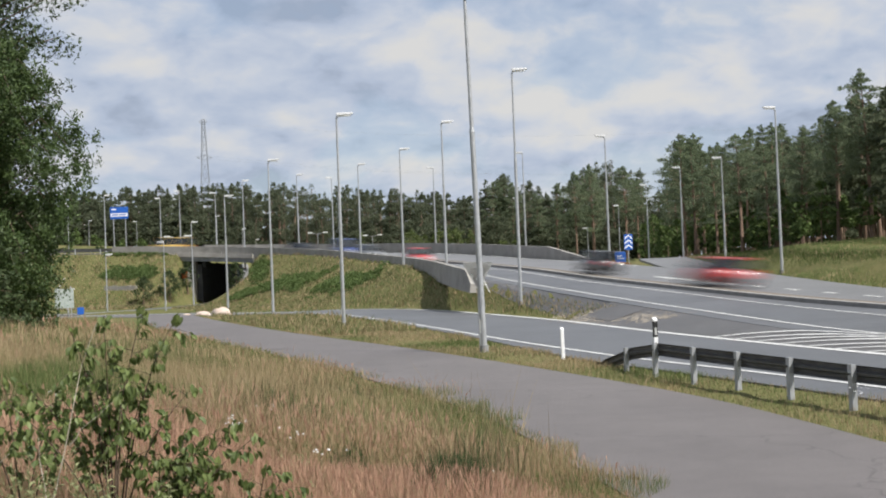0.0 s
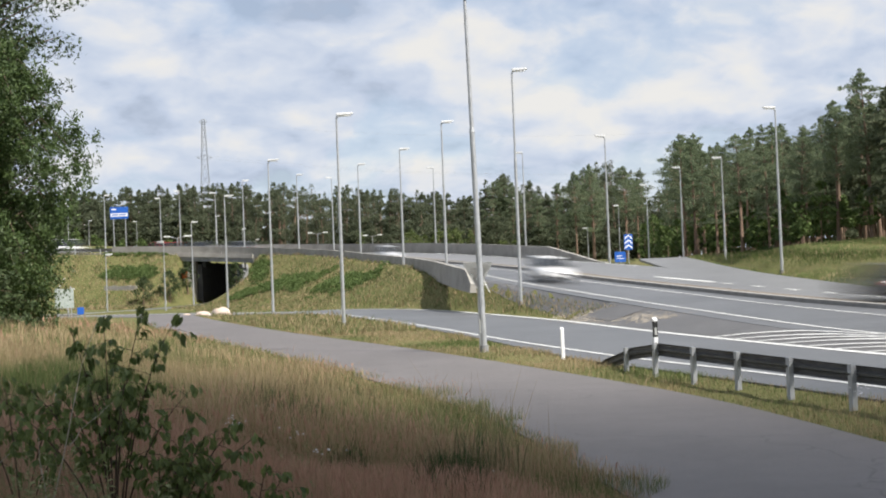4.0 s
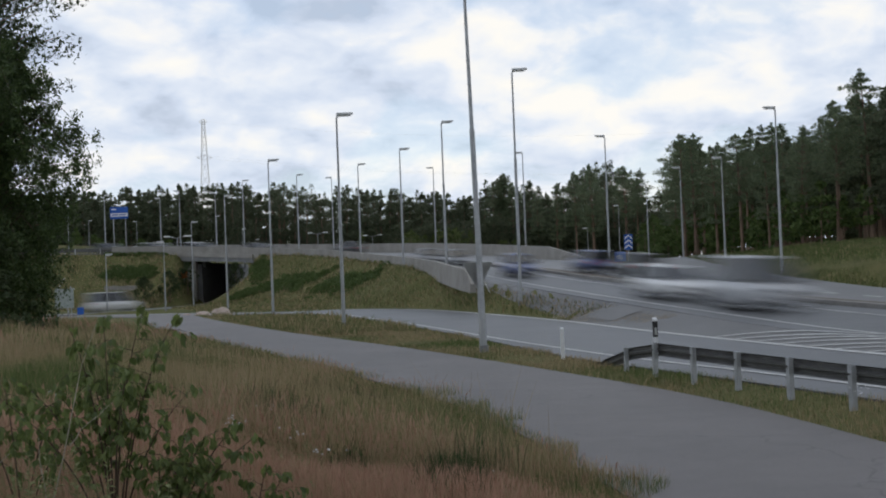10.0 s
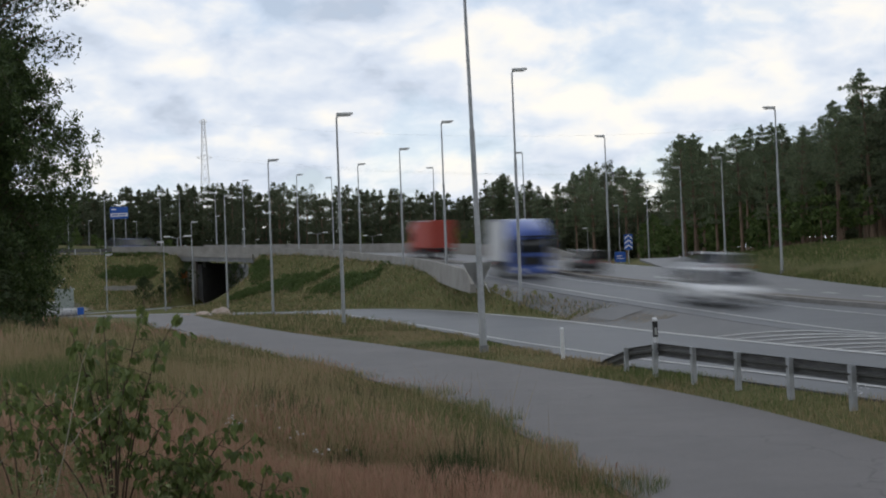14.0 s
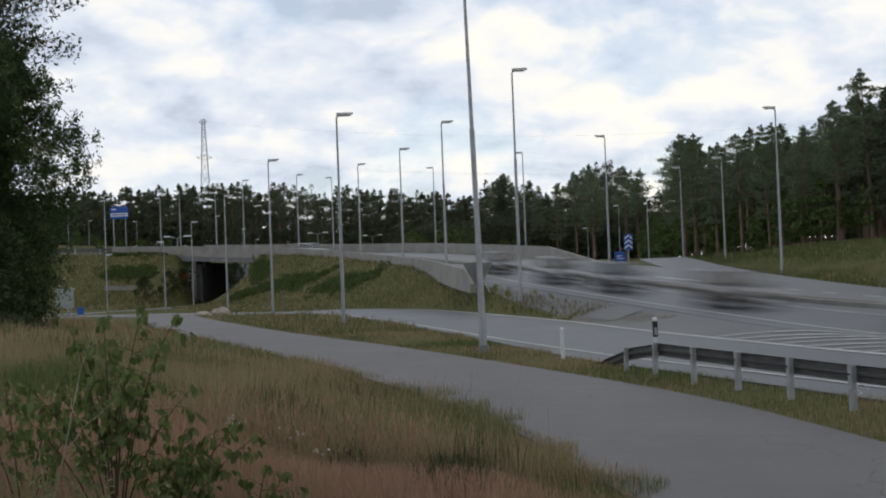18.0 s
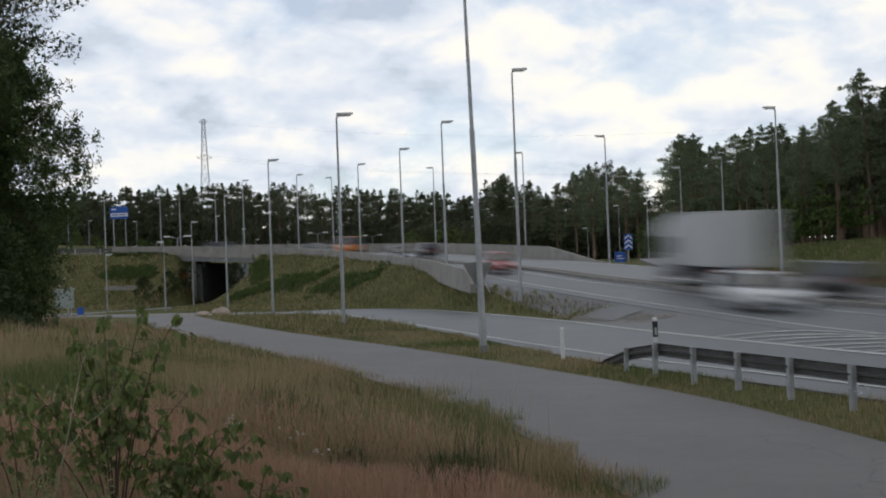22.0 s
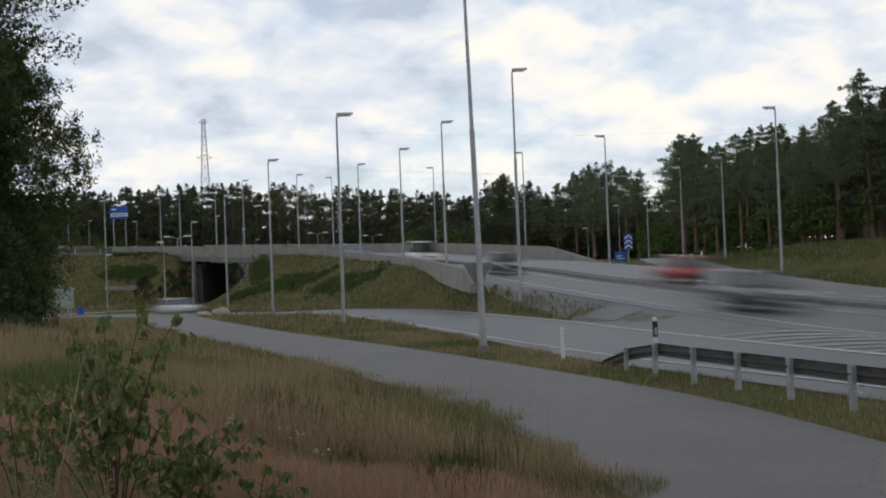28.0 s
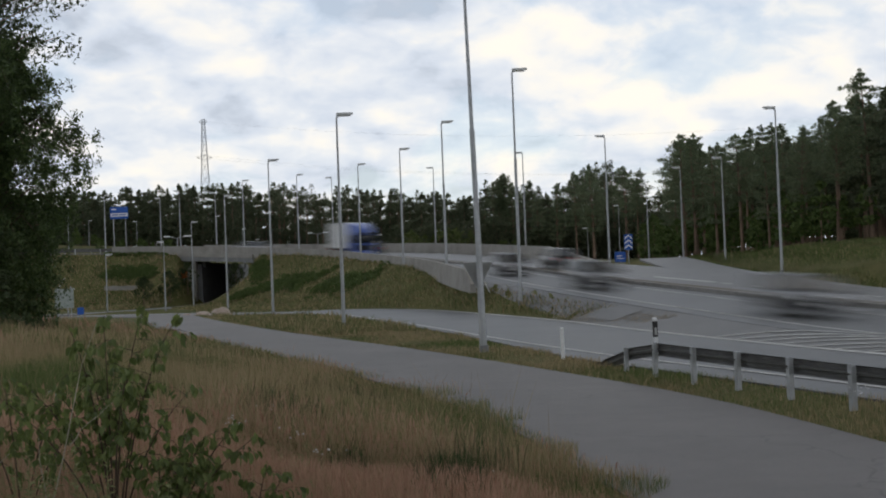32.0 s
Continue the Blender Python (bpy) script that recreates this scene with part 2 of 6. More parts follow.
# the road below the bridge
LOWER = Line([(-10, 4300, 4.0), (-20, 2000, 4.0), (-24, 400, 1.0), (-27.5, 200, -0.3), (-27.4, 165, -0.4), (-27.5, 148, -0.4), (-28.6, 134, -0.4), (-33, 122, -0.42),
              (-45, 116, -0.45), (-70, 113, -0.45), (-300, 109, -0.4), (-2000, 74, 0.0), (-4300, 28, 0.0)])
# the foot and cycle path
PATH = Line([(11.5, -40, 0.3), (6.4, 0, 0.1), (3.95, 12, 0.0), (2.55, 20, 0.0), (0.2, 27.5, 0.0), (-3.2, 37, 0.0), (-8.2, 49.5, 0.0), (-12.8, 62, 0.0),
             (-17.3, 76, -0.05), (-20.4, 87, -0.15), (-23.4, 97, -0.35), (-29, 106.5, -0.5), (-42, 111, -0.5), (-80, 109, -0.5)])


def main_y(v):
    return np.where(np.asarray(v) > MAIN.s_at_y(150), np.interp(v, MAIN.s, MAIN.p[:, 1]), 150.0)


def lane_right(v):
    """The right edge line of the carriageway that comes down, off the kerb."""
    return np.interp(main_y(v), [36, 40, 48, 62, 72, 90], [6.3, 6.1, 5.4, 4.9, 4.5, 4.4])


def lane_left(v):
    return np.interp(main_y(v), [38, 46, 57, 72], [2.1, 1.7, 1.25, 1.1])


def lane_mid(v):
    return (lane_right(v) + lane_left(v)) / 2


def far_edge(v):
    """The outer edge of the carriageway that climbs, off the kerb."""
    return -np.interp(main_y(v), [40, 54, 62, 72], [6.4, 6.8, 7.6, 8.0])


def sig(a):
    return 1 / (1 + np.exp(-np.clip(a, -40, 40)))


def hold(B, line, half, slope, drop, X, Y, right=None, left=None):
    """Draws the land up or down to a road: level beside it, then a slope."""
    d, side, z = line.near(X, Y)
    w = np.where(side > 0, half if right is None else right, half if left is None else left)
    k = np.maximum(0, d - w) * slope
    return np.clip(B, z - drop - k, z - drop + k)


def land(X, Y):
    """Height of the ground."""
    X, Y = np.asarray(X, dtype=float), np.asarray(Y, dtype=float)
    B = np.full(X.shape, 0.75) + 0.3 * np.exp(-((X + 14) / 9) ** 2 - ((Y - 34) / 16) ** 2)
    low = sig((Y - 66) / 4)
    B = B * (1 - low) - 0.35 * low
    far = sig((Y - 178) / 7)
    B = B * (1 - far) + far * (4.2 + 6.0 * sig((-X - 42) / 10))
    rt = sig((X - 21) / 1.8) * sig((Y - 38) / 10)
    B = B * (1 - rt) + rt * (2.9 + 0.5 * np.exp(-((Y - 84) / 12) ** 2) + 0.5 * sig((Y - 150) / 20))
    B = B + 0.05 * np.sin(X * 0.9 + 1.3 * np.sin(Y * 0.31)) * np.cos(Y * 0.7)
    dp, sp, zp = PATH.near(X, Y)
    verge = (sp > 0) & (dp < 30) & (Y < 110)
    B = np.where(verge, np.minimum(B, 0.02 - 0.1 * sig((Y - 44) / 5)), B)
    dm, sm, zm = MAIN.near(X, Y)
    dr, sr, zr = RAMP.near(X, Y)
    tongue = (sm > 0) & (sr < 0) & (Y < 120) & (Y > 30)
    k = sig((72 - Y) / 7)
    B = np.where(tongue, B * (1 - k) + k * (zm - 0.1 - 0.05 * np.maximum(0, dm - 6)), B)
    B = hold(B, PATH, 2.8, 0.15, 0.03, X, Y)
    B = hold(B, EXIT, 2.4, 0.5, 0.0, X, Y)
    wide = 6.7 + 1.9 * np.clip((106 - Y) / 34, 0, 1)
    B = hold(B, MAIN, 6.6, 0.5, 0.05, X, Y, right=wide, left=8.3)
    cut = 0.7 + 2.3 * sig((Y - 139) / 2.5) * sig((186 - Y) / 1)
    B = hold(B, LOWER, 3.2, cut, 0.07, X, Y, right=2.95)
    B = hold(B, RAMP, 3.95, 0.95, 0.04, X, Y)
    # the paved wedge where slip road and main road meet
    wedge = (sm > 3) & (sr < 0) & (Y < 50) & (Y > -60)
    u = np.clip(dr / np.maximum(dr + dm, 0.1), 0, 1)
    B = np.where(wedge, np.minimum(B, zr * (1 - u) + zm * u - 0.2), B)
    # the grass tongue falls evenly from the main road to the slip road
    brow = 6.1 + (wide - 6.4) * sig((Y - 80) / 4)
    u = np.clip((dr - 3.5) / np.maximum(dr + dm - 3.5 - brow, 0.3), 0, 1)
    k = sig((90 - Y) / 5) * (sm > 4) * (sr < 0) * (Y > 40)
    B = B * (1 - k) + k * np.minimum(zr * (1 - u) + zm * u - 0.05, np.where(Y < 54, zr * (1 - u) + zm * u - 0.2, 99))
    wall = 6.15 + 1.9 * np.clip((103.5 - Y) / 34, 0, 1)
    B = B + 0.42 * np.exp(-((dm - wall - 0.75) / 0.6) ** 2) * (sm > 0) * sig((Y - 84) / 2) * sig((138 - Y) / 3) * (dm > wall)
    return B


def axis(marks):
    out = []
    for (a, b, step) in marks:
        out += list(np.arange(a, b, step))
    return np.array(out + [marks[-1][1]])


GRID = []


def build_ground():
    xs = axis([(-4500, -400, 410), (-400, -120, 20), (-120, -60, 3), (-60, 40, 0.6), (40, 100, 4), (100, 400, 30), (400, 4500, 410)])
    ys = axis([(-4500, -200, 430), (-200, -20, 15), (-20, 4, 2), (4, 60, 0.5), (60, 185, 0.8), (185, 260, 4), (260, 500, 20), (500, 4500, 400)])
    X, Y = np.meshgrid(xs, ys)
    Z = land(X, Y)
    GRID.extend([xs, ys, Z])
    V = np.stack([X, Y, Z], -1).reshape(-1, 3)
    nx, ny = len(xs), len(ys)
    i = (np.arange(ny - 1)[:, None] * nx + np.arange(nx - 1)[None, :]).ravel()
    ob = raw_mesh("ground", V, np.stack([i, i + 1, i + nx + 1, i + nx], -1), M_GROUND, smooth=True)
    tagged(ob, "rough meadow ground with embankments along the roads", "ground", kind="structure")
    return ob


ground = build_ground()


def level(x, y):
    """Height of the built ground, between its vertices."""
    xs, ys, Z = GRID
    x, y = np.asarray(x, dtype=float), np.asarray(y, dtype=float)
    i = np.clip(np.searchsorted(xs, x) - 1, 0, len(xs) - 2)
    j = np.clip(np.searchsorted(ys, y) - 1, 0, len(ys) - 2)
    u, v = (x - xs[i]) / (xs[i + 1] - xs[i]), (y - ys[j]) / (ys[j + 1] - ys[j])
    return (Z[j, i] * (1 - u) + Z[j, i + 1] * u) * (1 - v) + (Z[j + 1, i] * (1 - u) + Z[j + 1, i + 1] * u) * v


def height(x, y):
    return float(level(x, y))


# ---- roads ----
def strip(name, line, d0, d1, s0, s1, mat, dz=0.0, step=1.5, parent=None, thick=0.0, zfun=None):
    """A band along a line between two side distances (numbers or functions of length)."""
    n = max(2, int((s1 - s0) / step))
    s = np.linspace(s0, s1, n)
    D0 = np.array([d0(v) for v in s]) if callable(d0) else np.full(n, d0)
    D1 = np.array([d1(v) for v in s]) if callable(d1) else np.full(n, d1)
    a = np.array([line.at(v, d, dz) for v, d in zip(s, D0)])
    b = np.array([line.at(v, d, dz) for v, d in zip(s, D1)])
    if thick:
        lo = np.array([0, 0, thick])
        rows = [a - lo, a, b, b - lo]
        V = np.concatenate(rows)
        F = []
        for j in range(3):
            i = np.arange(n - 1) + j * n
            F.append(np.stack([i, i + n, i + n + 1, i + 1], -1))
        i = np.arange(n - 1)
        F.append(np.stack([i + 3 * n, i, i + 1, i + 3 * n + 1], -1))
        F.append(np.array([[0, 3 * n, 2 * n, n], [n - 1, 2 * n - 1, 3 * n - 1, 4 * n - 1]]))
        return raw_mesh(name, V, np.concatenate(F), mat, parent)
    V = np.concatenate([a, b])
    i = np.arange(n - 1)
    return raw_mesh(name, V, np.stack([i, i + n, i + n + 1, i + 1], -1), mat, parent)


def wall_along(name, line, d, width, s0, s1, z0, z1, mat, parent=None, step=2.0):
    """An upright wall along a line, its foot z0 and its crown z1 above the line."""
    n = max(2, int((s1 - s0) / step) + 1)
    s = np.linspace(s0, s1, n)
    lo = z0 if callable(z0) else (lambda v: z0)
    hi = z1 if callable(z1) else (lambda v: z1)
    rows = []
    mid = d if callable(d) else (lambda v: d)
    for e, f in ((-0.5, lo), (-0.35, hi), (0.35, hi), (0.5, lo)):
        rows.append(np.array([line.at(v, mid(v) + e * width, f(v)) for v in s]))
    V = np.concatenate(rows)
    F = []
    for j in range(3):
        i = np.arange(n - 1) + j * n
        F.append(np.stack([i, i + n, i + n + 1, i + 1], -1))
    i = np.arange(n - 1)
    F.append(np.stack([i + 3 * n, i, i + 1, i + 3 * n + 1], -1))
    F.append(np.array([[0, 3 * n, 2 * n, n], [n - 1, 2 * n - 1, 3 * n - 1, 4 * n - 1]]))
    return raw_mesh(name, V, np.concatenate(F), mat, parent)


S_END = MAIN.s_at_y(-300)
S_LEFT = float(np.interp(-500, MAIN.p[:, 0], MAIN.s))
B0 = float(MAIN.s[np.argmin(np.hypot(MAIN.p[:, 0] + 37, MAIN.p[:, 1] - 155.5))])   # bridge ends
B1 = float(MAIN.s[np.argmin(np.hypot(MAIN.p[:, 0] + 19, MAIN.p[:, 1] - 145.5))])
road_main = strip("road_main", MAIN, 0.0, lambda v: lane_right(v) + 1.05, S_LEFT, S_END, M_ROAD, thick=0.3)
tagged(road_main, "grey asphalt carriageway coming down from the bridge", "road", kind="structure")
road_far = strip("road_far", MAIN, far_edge, -0.35, S_LEFT, S_END, M_PALE, dz=0.13, thick=0.4)
tagged(road_far, "grey asphalt carriageway climbing to the bridge", "road", kind="structure")
kerb = strip("kerb", MAIN, -0.36, 0.02, S_LEFT, S_END, M_KERB, dz=0.17, thick=0.3)
tagged(kerb, "dark stone kerb between the two carriageways", "kerb", kind="structure")


def half_slip(v):
    """Half the slip road's width at length v."""
    y = float(np.interp(v, RAMP.s, RAMP.p[:, 1]))
    return float(np.interp(y, [20, 26, 31, 41, 52], [2.3, 2.4, 2.65, 2.85, 3.1])) if v > RAMP.s_at_y(90) else 3.1


road_slip = strip("road_slip", RAMP, lambda v: -half_slip(v), lambda v: half_slip(v) + np.interp(float(np.interp(v, RAMP.s, RAMP.p[:, 1])), [30, 42], [1.0, 0.3]), float(np.interp(-300, RAMP.p[:, 0], RAMP.s)),
                  RAMP.s_at_y(-300), M_ROAD, dz=0.0, thick=0.25)
tagged(road_slip, "asphalt slip road joining the main road", "road", kind="structure")
road_exit = strip("road_exit", EXIT, -1.9, 2.0, EXIT.s_at_y(50), EXIT.s_at_y(240), M_PALE, dz=0.124, thick=0.3)
tagged(road_exit, "asphalt exit road running over a low crest", "road", kind="structure")
road_lower = strip("road_lower", LOWER, -2.9, 2.9, LOWER.s_at_y(300), float(LOWER.s[-1]) - 4000, M_ROAD, dz=0.01, thick=0.25)
tagged(road_lower, "asphalt road passing below the bridge", "road", kind="structure")
footpath = strip("footpath", PATH, -2.1, 2.0, 0.0, PATH.s[-1], M_PATH, dz=0.0, step=0.8, thick=0.2)
tagged(footpath, "grey asphalt foot and cycle path", "footpath", kind="structure")


EDGE_A = np.array([RAMP.at(v, -half_slip(v)) for v in np.linspace(RAMP.s_at_y(100), RAMP.s_at_y(-100), 500)])[::-1]
EDGE_B = np.array([MAIN.at(v, lane_right(v) + 1.0) for v in np.linspace(MAIN.s_at_y(100), MAIN.s_at_y(-100), 500)])[::-1]


def across(y, u):
    """The point at the share u of the way from the slip road's edge to the main road's."""
    a, b = (np.array([np.interp(y, E[:, 1], E[:, i]) for i in (0, 2)]) for E in (EDGE_A, EDGE_B))
    x, z = a + (b - a) * u
    return x, y, z


def wedge_z(x, y):
    """Height of the paved wedge."""
    a, b = (np.array([np.interp(y, E[:, 1], E[:, i]) for i in (0, 2)]) for E in (EDGE_A, EDGE_B))
    u = min(1.0, max(0.0, (x - a[0]) / max(0.2, b[0] - a[0])))
    return float(a[1] + (b[1] - a[1]) * u)


def build_wedge():
    """The paved wedge between slip road and main road."""
    ys = np.linspace(52, -60, 130)
    V = np.array([across(y, u) for u in (0.0, 0.25, 0.5, 0.75, 1.0) for y in ys]) - np.array([0, 0, 0.004])
    n = len(ys)
    i = np.concatenate([np.arange(n - 1) + k * n for k in range(4)])
    ob = raw_mesh("road_wedge", V, np.stack([i, i + 1, i + n + 1, i + n], -1), M_OLD)
    return tagged(ob, "paved wedge with white hatching between two lanes", "road", kind="structure")


road_wedge = build_wedge()



def build_shoulder():
    """Asphalt that runs on past the edge line and thins out in the grass."""
    sv = np.linspace(MAIN.s_at_y(100), MAIN.s_at_y(50), 70)
    V = []
    for k, off in enumerate((0.95, 1.5, 2.1)):
        for v in sv:
            y = float(main_y(v))
            w = np.interp(y, [50, 60, 80, 100], [1.5, 1.15, 0.6, 0.15])
            q = MAIN.at(v, lane_right(v) + 1.0 + (off - 0.95) * w)
            q[2] = q[2] - 0.006 if k == 0 else max(height(q[0], q[1]), wedge_z(q[0], q[1]) if y < 54 else -9) + (0.03 if k == 1 else 0.012)
            V.append(q)
    n = len(sv)
    i = np.arange(n - 1)
    F = np.concatenate([np.stack([i, i + n, i + n + 1, i + 1], -1), np.stack([i + n, i + 2 * n, i + 2 * n + 1, i + n + 1], -1)])
    ob = raw_mesh("road_shoulder", np.array(V), F, M_OLD)
    return tagged(ob, "worn dark asphalt shoulder beside the carriageway", "road shoulder", kind="structure")


build_shoulder()

# ---- painted lines ----
sl = strip("line_right", MAIN, lambda v: lane_right(v) - 0.08, lambda v: lane_right(v) + 0.08, S_LEFT, S_END, M_PAINT, dz=0.014, parent=road_main)
sl = strip("line_left", MAIN, lambda v: lane_left(v) - 0.07, lambda v: lane_left(v) + 0.07, S_LEFT, S_END, M_PAINT, dz=0.014, parent=road_main)
for d, w in ((-1, 0.15), (1, 0.08)):
    strip("line_edge", RAMP, lambda v, d=d, w=w: d * (half_slip(v) - 0.12) - w, lambda v, d=d, w=w: d * (half_slip(v) - 0.12) + w, float(np.interp(-100, RAMP.p[:, 0], RAMP.s)), RAMP.s_at_y(-100), M_PAINT, dz=0.014, parent=road_slip)
strip("line_far", MAIN, -7.65, -7.45, S_LEFT, MAIN.s_at_y(84), M_PAINT, dz=0.144, parent=road_far)
s = MAIN.s_at_y(61.5)
while s < S_END:
    strip("dash", MAIN, -3.12, -2.87, s, s + 1.2, M_PAINT, dz=0.144, parent=road_far, step=0.6)
    s += 3.1


# ---- the sky: one drifting shell of broken cloud under the clear air ----
def cloud_material():
    m = Mat("broken_cloud")
    t = m.t
    p = m.pos()
    sep = m.node("ShaderNodeSeparateXYZ", Vector=p)
    x, y, z = sep.outputs[0], sep.outputs[1], sep.outputs[2]
    up = m.math("ADD", m.math("MAXIMUM", z, 0.0), 1700.0)
    comb = m.node("ShaderNodeCombineXYZ", X=m.math("DIVIDE", x, up), Y=m.math("DIVIDE", y, up), Z=m.math("MULTIPLY", z, 0.0002))
    v = comb.outputs[0]

    def plus(vec, add, scale=(1.0, 1.0, 1.0)):
        n = m.node("ShaderNodeVectorMath")
        n.operation = "MULTIPLY_ADD"
        m.put(n.inputs[0], vec), m.put(n.inputs[1], scale), m.put(n.inputs[2], add)
        return n.outputs[0]

    warp = m.node("ShaderNodeTexNoise", Scale=5.0, Detail=3.0)
    t.links.new(v, warp.inputs["Vector"])
    vv = plus(warp.outputs["Color"], v, (0.1, 0.07, 0.07))
    body = m.noise(4.0, 7.0, vv, 0.52)
    above = m.noise(4.0, 4.0, plus(vv, (0.02, -0.05, 0.0)), 0.5)
    broad = m.noise(1.6, 3.0, plus(v, (3.1, 1.7, 0.0)), 0.5)
    relief = m.math("MULTIPLY", m.math("SUBTRACT", body, above), 1.5)
    lit = m.math("ADD", m.math("ADD", relief, 0.02), m.math("ADD", m.math("MULTIPLY", broad, 0.65), m.math("MULTIPLY", body, 0.35)))
    dens = m.node("ShaderNodeMapRange", Value=body, From_Min=0.42, From_Max=0.5, To_Min=0.72, To_Max=0.98)
    dens = dens.outputs[0]
    # an opening put in the shell, out of view, to let the sun through
    nrm = m.node("ShaderNodeVectorMath")
    nrm.operation = "NORMALIZE"
    m.put(nrm.inputs[0], p)

    def towards(w):
        d = m.node("ShaderNodeVectorMath")
        d.operation = "DOT_PRODUCT"
        m.put(d.inputs[0], nrm.outputs[0]), m.put(d.inputs[1], tuple(w))
        return d.outputs["Value"]

    clear = m.node("ShaderNodeMapRange", Value=towards(way_to(SUN_AZ - radians(2.3), SUN_EL)), From_Min=math.cos(radians(13)), From_Max=math.cos(radians(10)))
    dens = m.math("MULTIPLY", dens, m.math("SUBTRACT", 1.0, clear.outputs[0]))
    col = m.ramp(lit, [(0.38, (0.5, 0.58, 0.73)), (0.49, (0.64, 0.73, 0.9)), (0.6, (0.76, 0.83, 0.96)), (0.68, (0.88, 0.91, 0.97)), (0.8, (0.98, 0.97, 0.95))])
    em = m.node("ShaderNodeEmission", Color=col, Strength=0.545)
    tr = m.node("ShaderNodeBsdfTransparent")
    mx = m.node("ShaderNodeMixShader", Fac=dens)
    t.links.new(tr.outputs[0], mx.inputs[1])
    t.links.new(em.outputs[0], mx.inputs[2])
    t.links.new(mx.outputs[0], t.nodes["Material Output"].inputs[0])
    m.m.cycles.emission_sampling = "NONE"
    return m.m


def build_sky():
    bm = bmesh.new()
    bmesh.ops.create_uvsphere(bm, u_segments=64, v_segments=32, radius=3800)
    gone = [v for v in bm.verts if v.co.z < -500]
    bmesh.ops.delete(bm, geom=gone, context="VERTS")
    for f in bm.faces:
        f.smooth = True
    ob = link_mesh("backdrop_clouds", bm, cloud_material())
    return tagged(ob, "drifting broken white and grey cloud cover", "sky", kind="structure")


sky_shell = build_sky()


def build_cloud():
    """An unseen low cloud, put in to drift before the sun and shade the ground."""
    bm = bmesh.new()
    bmesh.ops.create_icosphere(bm, subdivisions=5, radius=1.0)
    for v in bm.verts:
        n = noise.noise(v.co * 2.1) * 0.16 + noise.noise(v.co * 5.3) * 0.07
        v.co = Vector((v.co.x * 1400, v.co.y * 1500, v.co.z * 60)) * (1 + n * 0.7)
    m = Mat("grey_cloud", 1.0, 0.0, 0.0)
    k = m.noise(0.004, 4)
    col = m.ramp(k, [(0.35, (0.62, 0.66, 0.72)), (0.65, (0.9, 0.9, 0.9))])
    em = m.node("ShaderNodeEmission", Color=col, Strength=0.13)
    m.t.links.new(em.outputs[0], m.t.nodes["Material Output"].inputs[0])
    m.m.cycles.emission_sampling = "NONE"
    ob = link_mesh("cloud", bm, m.m)
    return tagged(ob, "broad grey cloud out of view, put in to cover the sun", "cloud", kind="structure")


cloud = build_cloud()

# ---- bridge ----
bridge = empty("bridge", pose(-27, 150, 0), "concrete road bridge with solid parapets over the lower road", "bridge", kind="structure")


def under(ob, parent):
    """Hangs a mesh built in world space under a thing."""
    ob.parent = parent
    ob.matrix_parent_inverse = parent.matrix_world.inverted()
    return ob


bpy.context.view_layer.update()
bridge.matrix_parent_inverse = Matrix()
# the deck runs on unseen past the far parapet to darken the underpass
under(strip("deck", MAIN, -22.0, 6.45, B0 - 1, B1 + 1, M_CONC_DARK, dz=-0.32, thick=0.55), bridge)
for d, w in ((6.35, 0.5), (-8.9, 0.5)):
    under(wall_along("edge_beam", MAIN, d, w, B0 - 1, B1 + 1, -0.36, 0.12, M_CONC), bridge)
# darker concrete here puts the underpass shade into the abutments' colour
for d in (-4.1, 3.0):
    under(wall_along("abutment", LOWER, d, 0.7, LOWER.s_at_y(184), LOWER.s_at_y(147.5), -0.4, 4.9, M_CONC_DARK), bridge)
    under(wall_along("bearing_shelf", LOWER, d * 0.9, 0.5, LOWER.s_at_y(182), LOWER.s_at_y(148.5), 4.55, 5.1, M_CONC_DARK), bridge)
wing = boxed(-31.6, -30.55, 146.3, 147.4, -0.6, 5.15, bevel=0.05)
for v in wing.verts:
    # the wing's outer edge runs down with the bank
    if v.co.x < -31.2 and v.co.z > 4:
        v.co.z -= 1.1
wing_wall = link_mesh("wing_wall", wing, M_CONC)
under(wing_wall, bridge)
S_NEAR0 = float(MAIN.s[np.argmin(np.hypot(MAIN.p[:, 0] + 40, MAIN.p[:, 1] - 157))])
S_NEAR1, S_FAR1 = MAIN.s_at_y(69.5), MAIN.s_at_y(92)


def run_out(s_end, h, run=7.0, low=0.15):
    return lambda v: max(low, h * min(1.0, (s_end - v) / run))


def parapet(name, d, s0, s1, h, run, label):
    """A concrete parapet in cast lengths with open joints."""
    top = empty(name, pose(*MAIN.at((s0 + s1) / 2, 0.0)), label, "parapet", kind="structure")
    bpy.context.view_layer.update()
    hh = run_out(s1, h, run)
    a = s0
    while a < s1 - 0.5:
        b = min(a + 6.0, s1)
        under(wall_along("parapet_panel", MAIN, d, 0.42, a + 0.015, b - 0.015, -0.35, hh, M_CONC, step=1.0), top)
        a = b
    return top


parapet("parapet_near", lambda v: 6.15 + 1.9 * max(0.0, min(1.0, (v - S_NEAR1 + 34) / 34)), S_NEAR0, S_NEAR1, 0.95, 1.3, "weathered concrete parapet along the carriageway edge")
parapet("parapet_far", -8.75, S_NEAR0 + 4, S_FAR1, 1.25, 13.0, "weathered concrete parapet on the far road edge")


